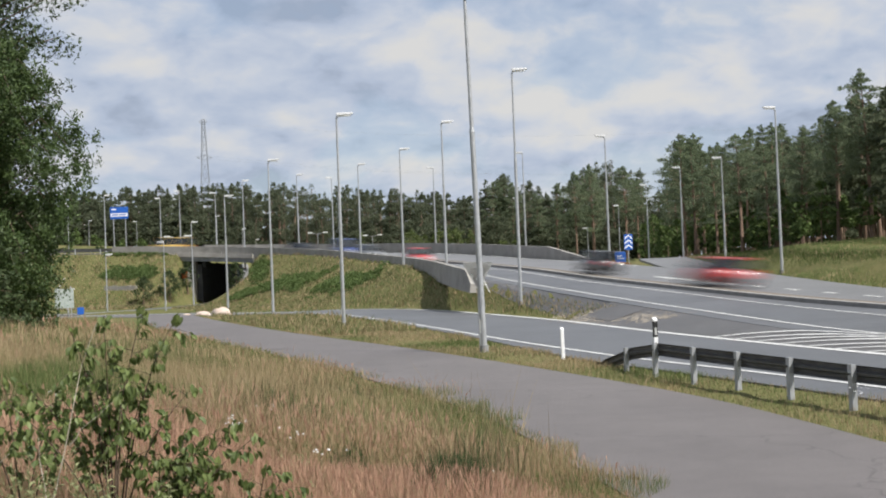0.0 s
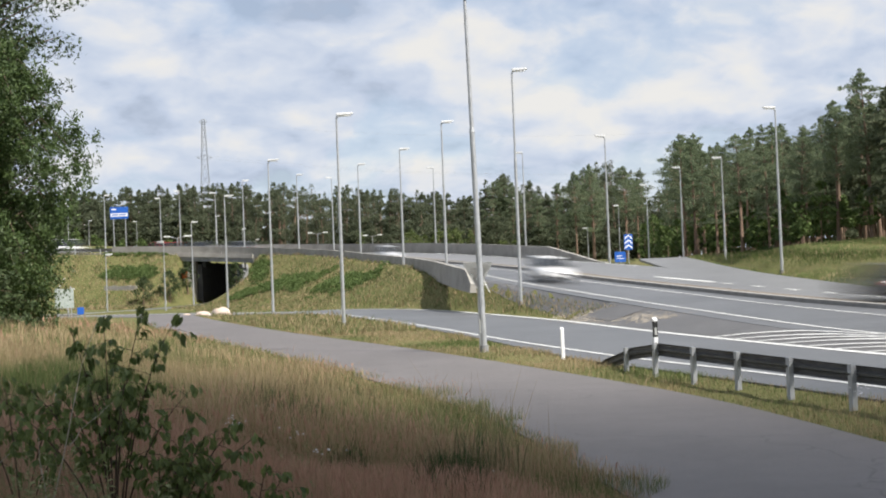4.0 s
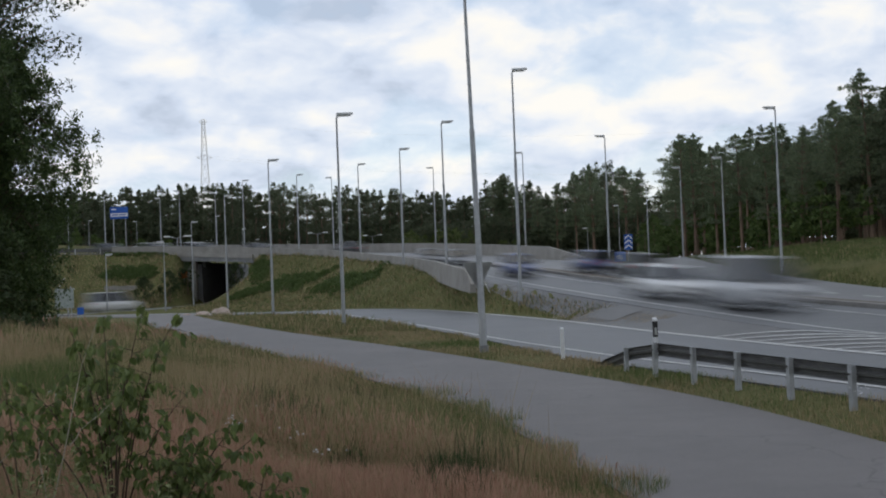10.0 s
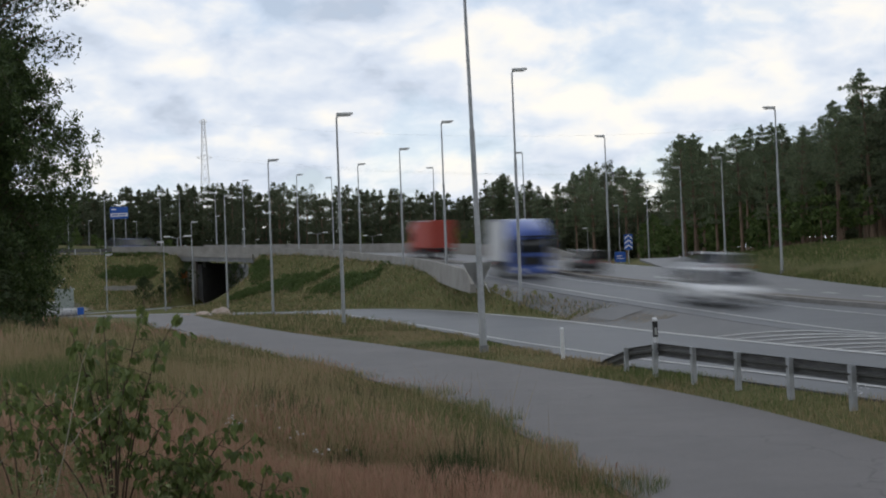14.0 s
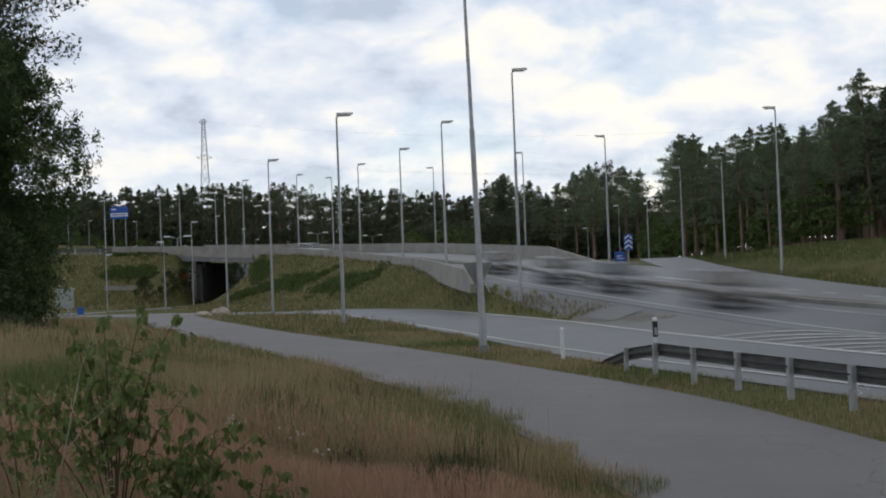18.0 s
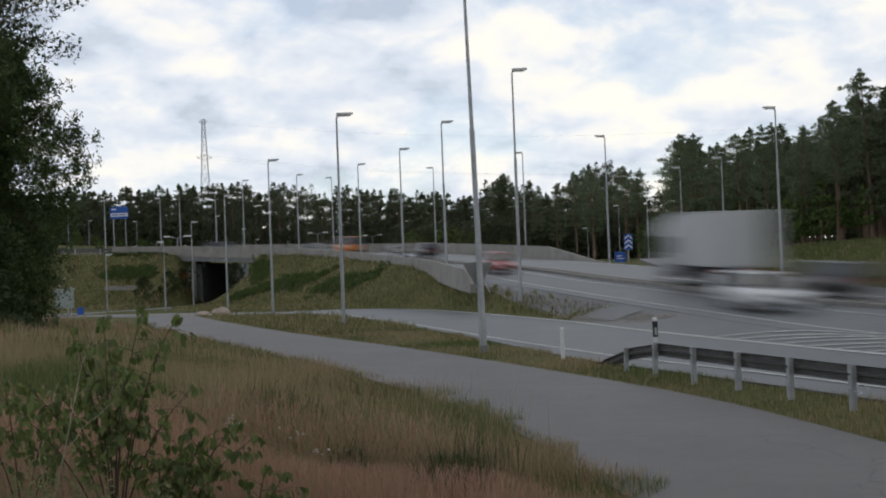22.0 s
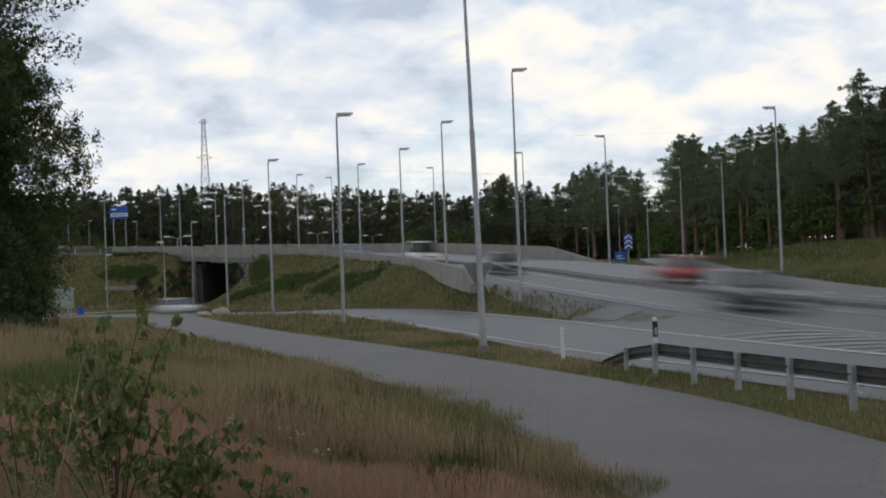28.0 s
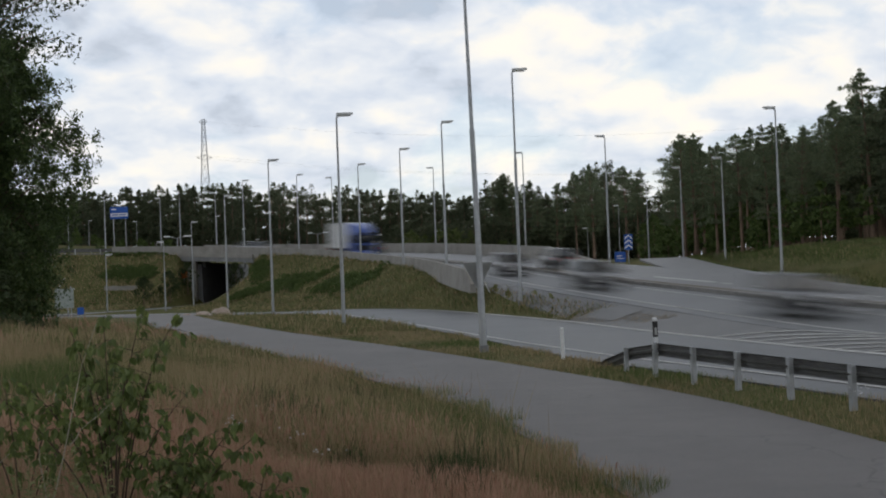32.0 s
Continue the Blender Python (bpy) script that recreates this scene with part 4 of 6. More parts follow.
def pine_arrays(rng, h, R, lo, clumps, per, leaf, spire=0.0, puff=1.0):
    """Wood (vertices, faces) and needles (vertices, faces) of a conifer: whorls of limbs with flat pads of needles."""
    lean = rng.normal(size=2) * 0.025 * h
    ax = lambda u: np.array([lean[0] * u * u, lean[1] * u * u, h * u])
    wood = [stem([ax(u) for u in (0, 0.15, 0.4, 0.7, 0.97)], [0.015 * h, 0.0125 * h, 0.01 * h, 0.006 * h, 0.0015 * h], 6)]
    green = []
    tiers = max(6, clumps // 9)
    side = rng.random() * 6.283
    for i in range(tiers):
        u = lo + (1 - lo) * (i + 0.8 * rng.random()) / tiers
        q = (u - lo) / (1 - lo)
        prof = (1 - q) ** 0.75 if spire else (0.5 + 0.5 * math.sin(math.pi * (0.1 + 0.75 * q))) * (1 - q**3.5) ** 0.8
        reach = R * prof * (0.45 + 0.75 * rng.random())
        arms = 3 + int(rng.random() * 2.5)
        for a in range(arms):
            t = side + 6.283 * a / arms + i * 1.1 + rng.normal() * 0.35
            r = reach * (0.6 + 0.55 * rng.random())
            rise = (0.22 + 0.2 * q if not spire else -0.22) * r
            tip = ax(min(u, 0.99)) + np.array([math.cos(t) * r, math.sin(t) * r, rise])
            root = ax(u - 0.01)
            if r > 0.35 * R and rng.random() < 0.7:
                wood.append(stem([root, tip], [0.003 * h, 0.0008 * h], 3))
            pads = max(1, round(clumps / (tiers * arms) * (0.5 + 0.9 * prof)))
            for k in range(pads):
                f = 1 - 0.62 * (k + 0.3 * rng.random()) / pads
                c = root + (tip - root) * f + rng.normal(size=3) * 0.05 * R
                size = R * puff * (0.13 + 0.13 * rng.random()) * (0.6 + 0.6 * prof)
                green.append(leaf_clump(rng, c, size, per, leaf, 0.42))
    for u in (0.95, 0.985, 1.01):
        green.append(leaf_clump(rng, ax(u), R * puff * (0.16 - 0.1 * (u - 0.95) / 0.06), per, leaf, 1.2))
    return join(wood), tris(np.concatenate(green))


# how high the tree tops stand over the eye, by bearing
SKY_X = [-0.42, -0.312, -0.28, -0.231, -0.16, -0.04, 0.031, 0.046, 0.06, 0.085, 0.1, 0.13, 0.165, 0.194, 0.2, 0.206, 0.232, 0.251, 0.28, 0.294, 0.318, 0.333, 0.345, 0.374, 0.42]
SKY_E = [0.07, 0.0745, 0.0765, 0.0795, 0.0785, 0.07, 0.0615, 0.079, 0.0775, 0.064, 0.069, 0.086, 0.077, 0.062, 0.09, 0.106, 0.095, 0.1, 0.112, 0.105, 0.11, 0.113, 0.146, 0.148, 0.15]


def top_at(x, y):
    return float(np.interp(x / y, SKY_X, SKY_E)) * math.hypot(x, y) + 2.35 - height(x, y)


PINES = []
for i in range(6):
    rng = np.random.default_rng(40 + i)
    w, g = pine_arrays(rng, 16, 2.5 + 0.4 * (i % 3), 0.28 + 0.09 * (i % 4), 150, 44, 0.12)
    ob = empty("pine_tree", pose(0, -500 - 8 * i, 0), "tall Scots pine with a bare reddish trunk", "tree", "pines by the far road")
    raw_mesh("trunk", *w, M_BARK, ob)
    raw_mesh("crown", *g, M_NEEDLE, ob)
    PINES.append(ob)


def plant(x, y, h, k):
    s = h / 16
    c = copy_thing(PINES[k % 6], pose(x, y, height(x, y) - 0.1, 0, 0, random.uniform(0, 360)) @ Matrix.Diagonal((s * random.uniform(0.85, 1.15), s, s, 1)))
    return c


# the edge of the pine wood beyond the mound: (x, y, height)
for k, (x, y) in enumerate(((33.2, 85), (31.2, 86), (29.4, 88), (30.6, 91), (28.4, 93.5), (29.9, 97), (27.6, 100), (29.2, 104), (27.3, 108), (28.9, 112),
                            (26.9, 116), (28.6, 120), (26.7, 125), (28.3, 128), (27.0, 132), (29.0, 135), (32.5, 100), (32, 110), (31.5, 120), (31, 130),
                            (28.6, 141), (31.5, 146), (30, 152), (33, 160), (34.5, 170), (35, 182), (30.5, 196), (33.5, 203), (26.5, 207), (24.2, 214),
                            (21.5, 222), (18.5, 228), (14.2, 236), (11.6, 238), (10.2, 236), (28, 220), (37, 192))):
    plant(x, y, top_at(x, y) * random.uniform(0.93, 1.04), k)
for ob in PINES:
    for c in ob.children:
        bpy.data.objects.remove(c)
    bpy.data.objects.remove(ob)


def woods(name, spots, label, seed, green, per=7, leaf=0.42, clumps=34, slim=0.16, low=0.1, puff=1.45):
    """Many trees as one mass: trunks in one part, foliage in the other."""
    rng = np.random.default_rng(seed)
    W, G = [], []
    for x, y, h in spots:
        z = height(x, y)
        kind = rng.random()
        w, g = pine_arrays(rng, h, h * slim * (0.8 + 0.4 * rng.random()), low + 0.35 * rng.random() ** 1.5, clumps, per, leaf, 1.0 if kind > 0.75 else 0.0, puff)
        o = np.array([x, y, z - 0.1])
        W.append((w[0] + o, w[1])), G.append((g[0] + o, g[1]))
    ob = empty(name, pose(0, 0, 0), label, "woods", kind="stuff")
    raw_mesh("trunks", *join(W), M_BARK, ob)
    raw_mesh("foliage", *join(G), green, ob)
    return ob


rng = np.random.default_rng(7)
front, back = [], []
for row, y0 in enumerate((240, 248, 257, 270, 284)):
    for x in np.arange(-125, 66, 2.3):
        xx, yy = x + rng.normal() * 0.9, y0 + rng.normal() * 2.2
        if xx / yy > 0.17:
            continue
        (front if row < 3 else back).append((xx, yy, top_at(xx, yy) * (0.84 + 0.19 * rng.random())))
woods("far_woods", front, "dense dark pine and mixed woods along the horizon", 11, M_WOODS, per=36, leaf=0.17, clumps=76, slim=0.16, low=0.06, puff=1.9)
woods("far_woods", back, "dark pine woods standing deeper along the horizon", 18, M_WOODS, per=22, leaf=0.32, clumps=36, slim=0.16, low=0.0, puff=2.2)
spots = []
for y0 in np.arange(84, 236, 6.5):
    for x0 in np.arange(32.5 if y0 < 140 else 33 + (y0 - 140) * 0.17, 70, 4.0):
        xx, yy = x0 + rng.normal() * 0.8, y0 + rng.normal() * 1.5
        spots.append((xx, yy, min(19.0, top_at(xx, yy) * (0.7 + 0.2 * rng.random()))))
woods("pine_woods", spots, "dense dark pine woods behind the mound", 12, M_WOODS, per=32, leaf=0.25, clumps=60, slim=0.17, puff=1.7)
spots = [(x + rng.normal() * 0.5, 234 + 3 * rng.random() - 6 * (x > -10), 4 + 4.5 * rng.random()) for x in np.arange(-110, 42, 1.1)]
woods("wood_edge", spots, "dark young growth along the edge of the woods", 16, M_WOODS, per=30, leaf=0.27, clumps=30, slim=0.34, low=0.0, puff=2.2)
spots = [(x + rng.normal(), 246 + 16 * rng.random(), 9 + 5 * rng.random()) for x in np.arange(24, 112, 1.2)]
spots += [(x + rng.normal(), 292 + 8 * rng.random(), 10 + 3 * rng.random()) for x in np.arange(-150, 40, 2.0)]
woods("wood_depths", spots, "dark thick growth deep in the woods", 17, M_WOODS, per=30, leaf=0.3, clumps=36, slim=0.26, low=0.0, puff=2.2)
# bushes at the foot of the wood and behind the parapet
spots = [(27.6 + 3.5 * rng.random() + (y - 85) * -0.01, y, 2.0 + 3.5 * rng.random()) for y in np.arange(86, 165, 1.4)]
spots += [(25 + (y - 160) * 0.28 + 4 * rng.random(), y, 3 + 4 * rng.random()) for y in np.arange(160, 215, 2.0)]
woods("undergrowth", spots, "young birches and bushes at the edge of the wood", 13, M_HEDGE, per=14, leaf=0.22, clumps=26, slim=0.3)
spots = [(-2 + 4.5 * rng.normal(), 190 + 6 * rng.random(), 4.5 + 1.2 * rng.random()) for k in range(14)] + [(9 + 1.5 * rng.normal(), 182, 4.2) for k in range(5)]
woods("willow_bushes", spots, "light green bushes behind the parapet", 14, M_BLADE, per=16, leaf=0.2, clumps=22, slim=0.35)
spots = [(x + rng.normal() * 0.6, 196 + rng.normal() * 3, 1.2 + 2 * rng.random()) for x in np.linspace(-75, -45, 20)]
woods("roadside_bushes", spots, "low bushes on the rise beyond the road", 15, M_HEDGE, per=12, leaf=0.2, clumps=14, slim=0.4)


def leafy_tree(name, x, y, h, R, lo, seed, leaves, leaf, bark, green, label, droop=0.35, limbs=46, crest=0.35):
    """A broad-leaved tree: trunk, limbs, and single leaves hung along them."""
    rng = np.random.default_rng(seed)
    z = height(x, y)
    wood = [stem([(0, 0, 0), (0.1, 0.05, h * 0.3), (-0.1, 0.1, h * 0.6), (0.05, 0, h * 0.97)], [0.014 * h, 0.011 * h, 0.007 * h, 0.001 * h], 8)]
    P = []
    for k in range(limbs):
        u = lo + (0.97 - lo) * (k + rng.random()) / limbs
        q = (u - lo) / (1 - lo)
        r = R * (0.35 + 0.65 * math.sin(math.pi * min(0.97, 0.5 + (0.5 * (q - crest) / (crest + 0.12) if q < crest else 0.47 * (q - crest) / (1 - crest))))) * (0.75 + 0.4 * rng.random())
        t = k * 2.4 + rng.normal() * 0.4
        d = np.array([math.cos(t), math.sin(t), 0])
        a = np.array([0, 0, u * h])
        m = a + d * r * 0.55 + np.array([0, 0, 0.35 * r])
        e = a + d * r + np.array([0, 0, (0.35 - droop * 1.6) * r])
        wood.append(stem([a, m, e], [0.0035 * h, 0.002 * h, 0.0006 * h], 4))
        n = leaves // limbs
        tt = rng.random((n, 1)) ** 0.7
        B = (1 - tt) ** 2 * a + 2 * tt * (1 - tt) * m + tt**2 * e
        hang = rng.random((n, 1)) ** 2 * np.array([[0, 0, -1.1]]) * droop * 2
        own = np.arange(n) // 38 * 38
        P.append(B[own] + (rng.normal(size=(n, 3)) * (0.08 + 0.22 * tt))[own] + hang[own] + rng.normal(size=(n, 3)) * np.array([0.1, 0.1, 0.13]))
    P = np.concatenate(P)
    n = len(P)
    a = rng.normal(size=(n, 3)) + np.array([0, 0, -0.8])
    a /= np.linalg.norm(a, axis=1)[:, None]
    b = np.cross(a, rng.normal(size=(n, 3)))
    b /= np.linalg.norm(b, axis=1)[:, None]
    L = leaf * (0.7 + 0.6 * rng.random((n, 1)))
    V = np.stack([P - a * L, P + b * L * 0.6, P + a * L, P - b * L * 0.6], 1).reshape(-1, 3)
    ob = empty(name, pose(x, y, z - 0.05), label, "tree")
    raw_mesh("trunk", *join(wood), bark, ob)
    raw_mesh("crown", V, np.arange(len(V)).reshape(-1, 4), green, ob)
    return ob


leafy_tree("birch_tree", -15.9, 42, 10.2, 3.15, 0.03, 21, 100000, 0.055, M_TWIG, M_LEAF, "large birch with dense hanging foliage beside the meadow", 0.3, 90, 0.62)
leafy_tree("birch_tree", -18.2, 40.5, 8.5, 3.0, 0.03, 22, 60000, 0.06, M_TWIG, M_LEAF, "birch with dense foliage at the meadow's edge", 0.3, 70)
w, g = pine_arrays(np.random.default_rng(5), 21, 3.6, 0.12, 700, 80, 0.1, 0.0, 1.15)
ob = empty("pine_tree", pose(-17.9, 44.5, height(-17.9, 44.5)), "tall pine behind the birches, its shade put into the needle colour", "tree")
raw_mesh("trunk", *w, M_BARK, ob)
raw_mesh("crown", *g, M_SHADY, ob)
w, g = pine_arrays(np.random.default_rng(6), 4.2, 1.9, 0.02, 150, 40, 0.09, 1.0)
ob = empty("spruce_tree", pose(-14.6, 37, height(-14.6, 37)), "young spruce at the foot of the birches, darkened for shade", "tree")
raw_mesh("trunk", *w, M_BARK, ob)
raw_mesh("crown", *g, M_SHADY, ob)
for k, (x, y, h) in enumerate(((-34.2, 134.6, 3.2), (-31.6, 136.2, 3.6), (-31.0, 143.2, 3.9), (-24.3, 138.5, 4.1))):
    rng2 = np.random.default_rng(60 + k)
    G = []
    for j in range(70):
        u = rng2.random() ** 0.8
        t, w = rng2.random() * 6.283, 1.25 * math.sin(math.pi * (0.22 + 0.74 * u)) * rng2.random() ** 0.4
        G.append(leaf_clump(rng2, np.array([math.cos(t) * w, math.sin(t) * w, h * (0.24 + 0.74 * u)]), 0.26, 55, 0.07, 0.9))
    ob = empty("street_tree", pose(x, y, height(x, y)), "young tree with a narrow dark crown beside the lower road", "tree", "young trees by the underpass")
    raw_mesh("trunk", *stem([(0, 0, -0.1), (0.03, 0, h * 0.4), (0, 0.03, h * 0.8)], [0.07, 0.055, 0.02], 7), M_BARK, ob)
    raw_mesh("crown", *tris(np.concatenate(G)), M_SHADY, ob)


def bank_wall(name, a, b, h, label):
    """A low wall of stone blocks at the foot of the bank, between two points."""
    a, b = Vector(a), Vector(b)
    d = b - a
    ob = empty(name, pose(a.x, a.y, height(a.x, a.y), 0, 0, math.degrees(math.atan2(d.y, d.x))), label, "wall")
    n = int(d.length / 0.8)
    for i in range(n):
        u = d.length * i / n
        p = a + d * (i + 0.5) / n
        z = height(p.x, p.y) - height(a.x, a.y)
        part("block", boxed(u + 0.01, u + d.length / n - 0.01, -0.15, 0.15 + 0.02 * (i % 3), z - 0.25, z + h + 0.03 * (i % 2), bevel=0.02), M_CONC, ob)
    return ob


bank_wall("stone_edging", (-40.2, 140.4), (-36.0, 138.9), 0.45, "low pale stone edging at the foot of the bank")


# ---- shrubs on the embankments ----
def shrubbery(name, spots, label, seed, mat=None):
    rng = np.random.default_rng(seed)
    G = []
    for x, y, r in spots:
        c = np.array([x, y, height(x, y) + 0.15 * r])
        G.append(leaf_clump(rng, c, r, 150, 0.1, 0.55))
    V = np.concatenate(G)
    ob = raw_mesh(name, *tris(V), mat or M_HEDGE)
    return tagged(ob, label, "shrubs", kind="stuff")


def along(x0, y0, x1, y1, n, spread, r):
    return [(x0 + (x1 - x0) * u + rng.normal() * spread, y0 + (y1 - y0) * u + rng.normal() * spread, r * (0.7 + 0.6 * rng.random())) for u in rng.random(n)]


shrubbery("shrubs", along(-22.0, 127, -18.6, 124.5, 110, 0.6, 0.5) + along(-18.6, 125.5, -12.2, 115.5, 260, 0.75, 0.5), "dark green low shrubs in a band up the embankment slope", 31)
shrubbery("shrubs", along(-10.9, 109.5, -6.2, 97, 240, 0.65, 0.55), "dark green low shrubs on the embankment slope", 32)
shrubbery("shrubs", along(-21.4, 137, -19.6, 129, 110, 0.5, 0.45), "dark green low shrubs beside the underpass", 33)
shrubbery("shrubs", along(-42.5, 151, -34, 147.8, 170, 0.55, 0.45), "dark green low shrubs along the top of the far bank", 34)
shrubbery("shrubs", along(-41, 144.8, -35, 142.6, 230, 0.75, 0.5), "dark green low shrubs on the far embankment", 35)


# ---- grass ----
def patch(x, y, k, ph):
    return np.sin(x * k + ph) + np.sin(y * k * 0.7 + 2.1 * ph) + np.sin((x + y) * k * 0.45 + ph * 3)


def blades(name, pts, h0, h1, w, mat, seed, label, lean=0.35, heads=None, low=0.6):
    """Bent grass blades of two triangles; with heads, a seed head at the tip."""
    rng = np.random.default_rng(seed)
    n = len(pts)
    x, y = pts[:, 0], pts[:, 1]
    z = level(x, y) - 0.02
    h = (h0 + (h1 - h0) * rng.random(n))
    d, sd, zz = PATH.near(x, y)
    h = h * np.clip((d - 1.6) / 2.6, low, 1.0) * (0.85 + 0.16 * patch(x, y, 1.9, 0.7))
    t = rng.random(n) * 6.283
    wd = (w if np.ndim(w) else np.full(n, w)) * (0.7 + 0.6 * rng.random(n))
    ln = h * lean * rng.random(n)
    l = rng.random(n) * 6.283
    base = np.stack([x, y, z], -1)
    side = np.stack([np.cos(t), np.sin(t), 0 * t], -1) * wd[:, None]
    mid = base + np.stack([np.cos(l) * ln * 0.35, np.sin(l) * ln * 0.35, h * 0.6], -1)
    tip = base + np.stack([np.cos(l) * ln, np.sin(l) * ln, h], -1)
    V = np.stack([base - side, base + side, mid + side * 0.7, mid - side * 0.7, tip], 1).reshape(-1, 3)
    o = np.arange(n)[:, None] * 5
    F = np.concatenate([o + [0, 1, 2], o + [0, 2, 3], o + [3, 2, 4]])
    ob = raw_mesh(name, V, F, mat)
    tagged(ob, label, "grass", kind="stuff")
    if heads is not None:
        # seed heads: a narrow upright lozenge on the tip
        d = (tip - mid)
        d /= np.linalg.norm(d, axis=1)[:, None]
        L = (h * 0.22)[:, None]
        s2 = side * 2.2
        V = np.stack([tip - d * L, tip + s2, tip + d * L * 0.6, tip - s2], 1).reshape(-1, 3)
        hb = raw_mesh("seed_heads", V, np.arange(len(V)).reshape(-1, 4), heads, ob)
    return ob


def scatter(n, y0, y1, seed, test, power=1.0):
    """Random spots of the meadow in the view, denser towards y0."""
    r = np.random.default_rng(seed)
    y = y0 + (y1 - y0) * r.random(n) ** power
    x = y * (r.random(n) * 0.82 - 0.43)
    keep = test(x, y)
    return np.stack([x, y], -1)[keep]


def meadow(x, y):
    d, s, z = PATH.near(x, y)
    return (s < 0) & (d > 2.0 + 0.35 * np.sin(y * 2.1) * np.cos(x * 1.7))


def verge(x, y):
    d, s, z = PATH.near(x, y)
    dr, sr, zr = RAMP.near(x, y)
    return (s > 0) & (d > 1.95 + 0.2 * np.sin(y * 3.1)) & (sr > 0) & (dr > np.interp(y, [20, 26, 31, 41, 52], [3.35, 3.4, 3.6, 3.45, 3.5]))


for i, (n, y0, y1, w) in enumerate(((190000, 5.0, 13, 0.0014), (120000, 13, 28, 0.003), (60000, 28, 68, 0.008))):
    p = scatter(n, y0, y1, 80 + i, meadow, 1.3)
    k = patch(p[:, 0], p[:, 1], 0.9, 0.4 + i)
    q = patch(p[:, 0], p[:, 1], 0.55, 2.0)
    jit = np.random.default_rng(60 + i).normal(size=len(p)) * 1.1
    k, q = k + jit, q + jit[::-1]
    pink = q + 1.5 * np.exp(-((p[:, 0] + 0.9) / 0.8) ** 2 - ((p[:, 1] - 9.4) / 1.6) ** 2) + 0.5 * jit > 1.6
    blades("meadow_grass", p[~pink & (k > 0.1)], 0.18, 0.48, w, M_BLADE, 90 + i, "tall green and yellowing meadow grass", 0.5)
    blades("meadow_grass", p[~pink & (k <= 0.1)], 0.2, 0.55, w, M_STRAW, 95 + i, "dry straw-coloured meadow grass", 0.5)
    pk = p[pink]
    blades("meadow_grass", pk[::2], 0.25, 0.58, w * 0.8, M_STRAW, 100 + i, "reddish flowering meadow grass", 0.4, heads=M_PINK)
    blades("meadow_grass", pk[1::2], 0.15, 0.38, w, M_BLADE, 105 + i, "green undergrowth of the meadow grass", 0.5)


def beside(line, n, y0, y1, d0, d1, seed, test=None):
    """Random spots along a line, between two side distances."""
    r = np.random.default_rng(seed)
    s0, s1 = sorted((line.s_at_y(y0), line.s_at_y(y1)))
    u = r.random(n) ** 1.5
    s = s0 + (s1 - s0) * (u if line.s_at_y(y0) < line.s_at_y(y1) else 1 - u)
    q = line.at(s, d0 + (d1 - d0) * r.random(n))[:, :2]
    return q[test(q[:, 0], q[:, 1])] if test else q


p = beside(PATH, 130000, 12, 100, 2.0, 7.5, 120, verge)
k = patch(p[:, 0], p[:, 1], 1.4, 0.8) + np.random.default_rng(4).normal(size=len(p)) * 1.2
wd = 0.0016 + 0.00016 * p[:, 1]
hi = k > 0.25
hs = np.random.default_rng(5).random(len(p)) < np.interp(p[:, 1], [30, 55, 100], [1.0, 0.7, 0.5])
p, k, wd, hi = p[hs], k[hs], wd[hs], hi[hs]
top = np.interp(p[:, 1], [30, 60], [0.25, 0.1])
blades("verge_grass", p[hi], top[hi] * 0.3, top[hi], wd[hi], M_BLADE, 121, "uneven green grass on the verge", 0.6, low=0.75)
blades("verge_grass", p[~hi], top[~hi] * 0.3, top[~hi] * 1.15, wd[~hi], M_STRAW, 122, "dry grass on the verge", 0.6, low=0.75)
# ragged grass that leans over the path's edge
p = beside(PATH, 9000, 9, 60, -2.6, -1.95, 123)
blades("path_edge_grass", p[::3], 0.06, 0.2, 0.002 + 0.0003 * p[::3, 1], M_BLADE, 124, "short green grass leaning over the path's edge", 0.8, low=1.0)
blades("path_edge_grass", p[1::3], 0.06, 0.26, 0.002 + 0.0002 * p[1::3, 1], M_STRAW, 125, "short dry grass leaning over the path's edge", 0.8, low=1.0)


def slope_grass(name, line, n, y0, y1, d0, d1, seed, mat, label, h=0.4):
    p = beside(line, n, y0, y1, d0, d1, seed)
    z = level(p[:, 0], p[:, 1])
    dr = RAMP.near(p[:, 0], p[:, 1])[0]
    dl = LOWER.near(p[:, 0], p[:, 1])[0]
    dp = PATH.near(p[:, 0], p[:, 1])[0]
    p = p[(dr > 3.6) & (dl > 3.4) & (dp > 2.4)]
    return blades(name, p, h * 0.4, h, 0.004 + 0.00022 * p[:, 1], mat, seed, label, 0.7, low=1.0)


slope_grass("slope_grass", MAIN, 26000, 53, 146, 6.4, 22, 141, M_STRAW, "dry yellow grass on the embankment")
slope_grass("slope_grass", MAIN, 24000, 53, 146, 6.4, 22, 142, M_BLADE, "green grass on the embankment")
slope_grass("slope_grass", MAIN, 8000, 147, 168, 6.6, 24, 143, M_BLADE, "green grass on the far embankment", 0.5)
slope_grass("slope_grass", MAIN, 14000, 147, 168, 6.6, 24, 144, M_STRAW, "dry grass on the far embankment", 0.5)
slope_grass("mound_grass", EXIT, 26000, 52, 125, 2.3, 13, 145, M_BLADE, "green grass on the low mound", 0.45)
slope_grass("mound_grass", EXIT, 4000, 52, 125, 2.3, 13, 146, M_STRAW, "dry grass on the low mound", 0.45)


# ---- the sapling in the foreground ----
M_HERB = per_piece("pale_weeds", (0.15, 0.17, 0.075), (0.35, 0.37, 0.19), 0.75, 0.2, 0.35)


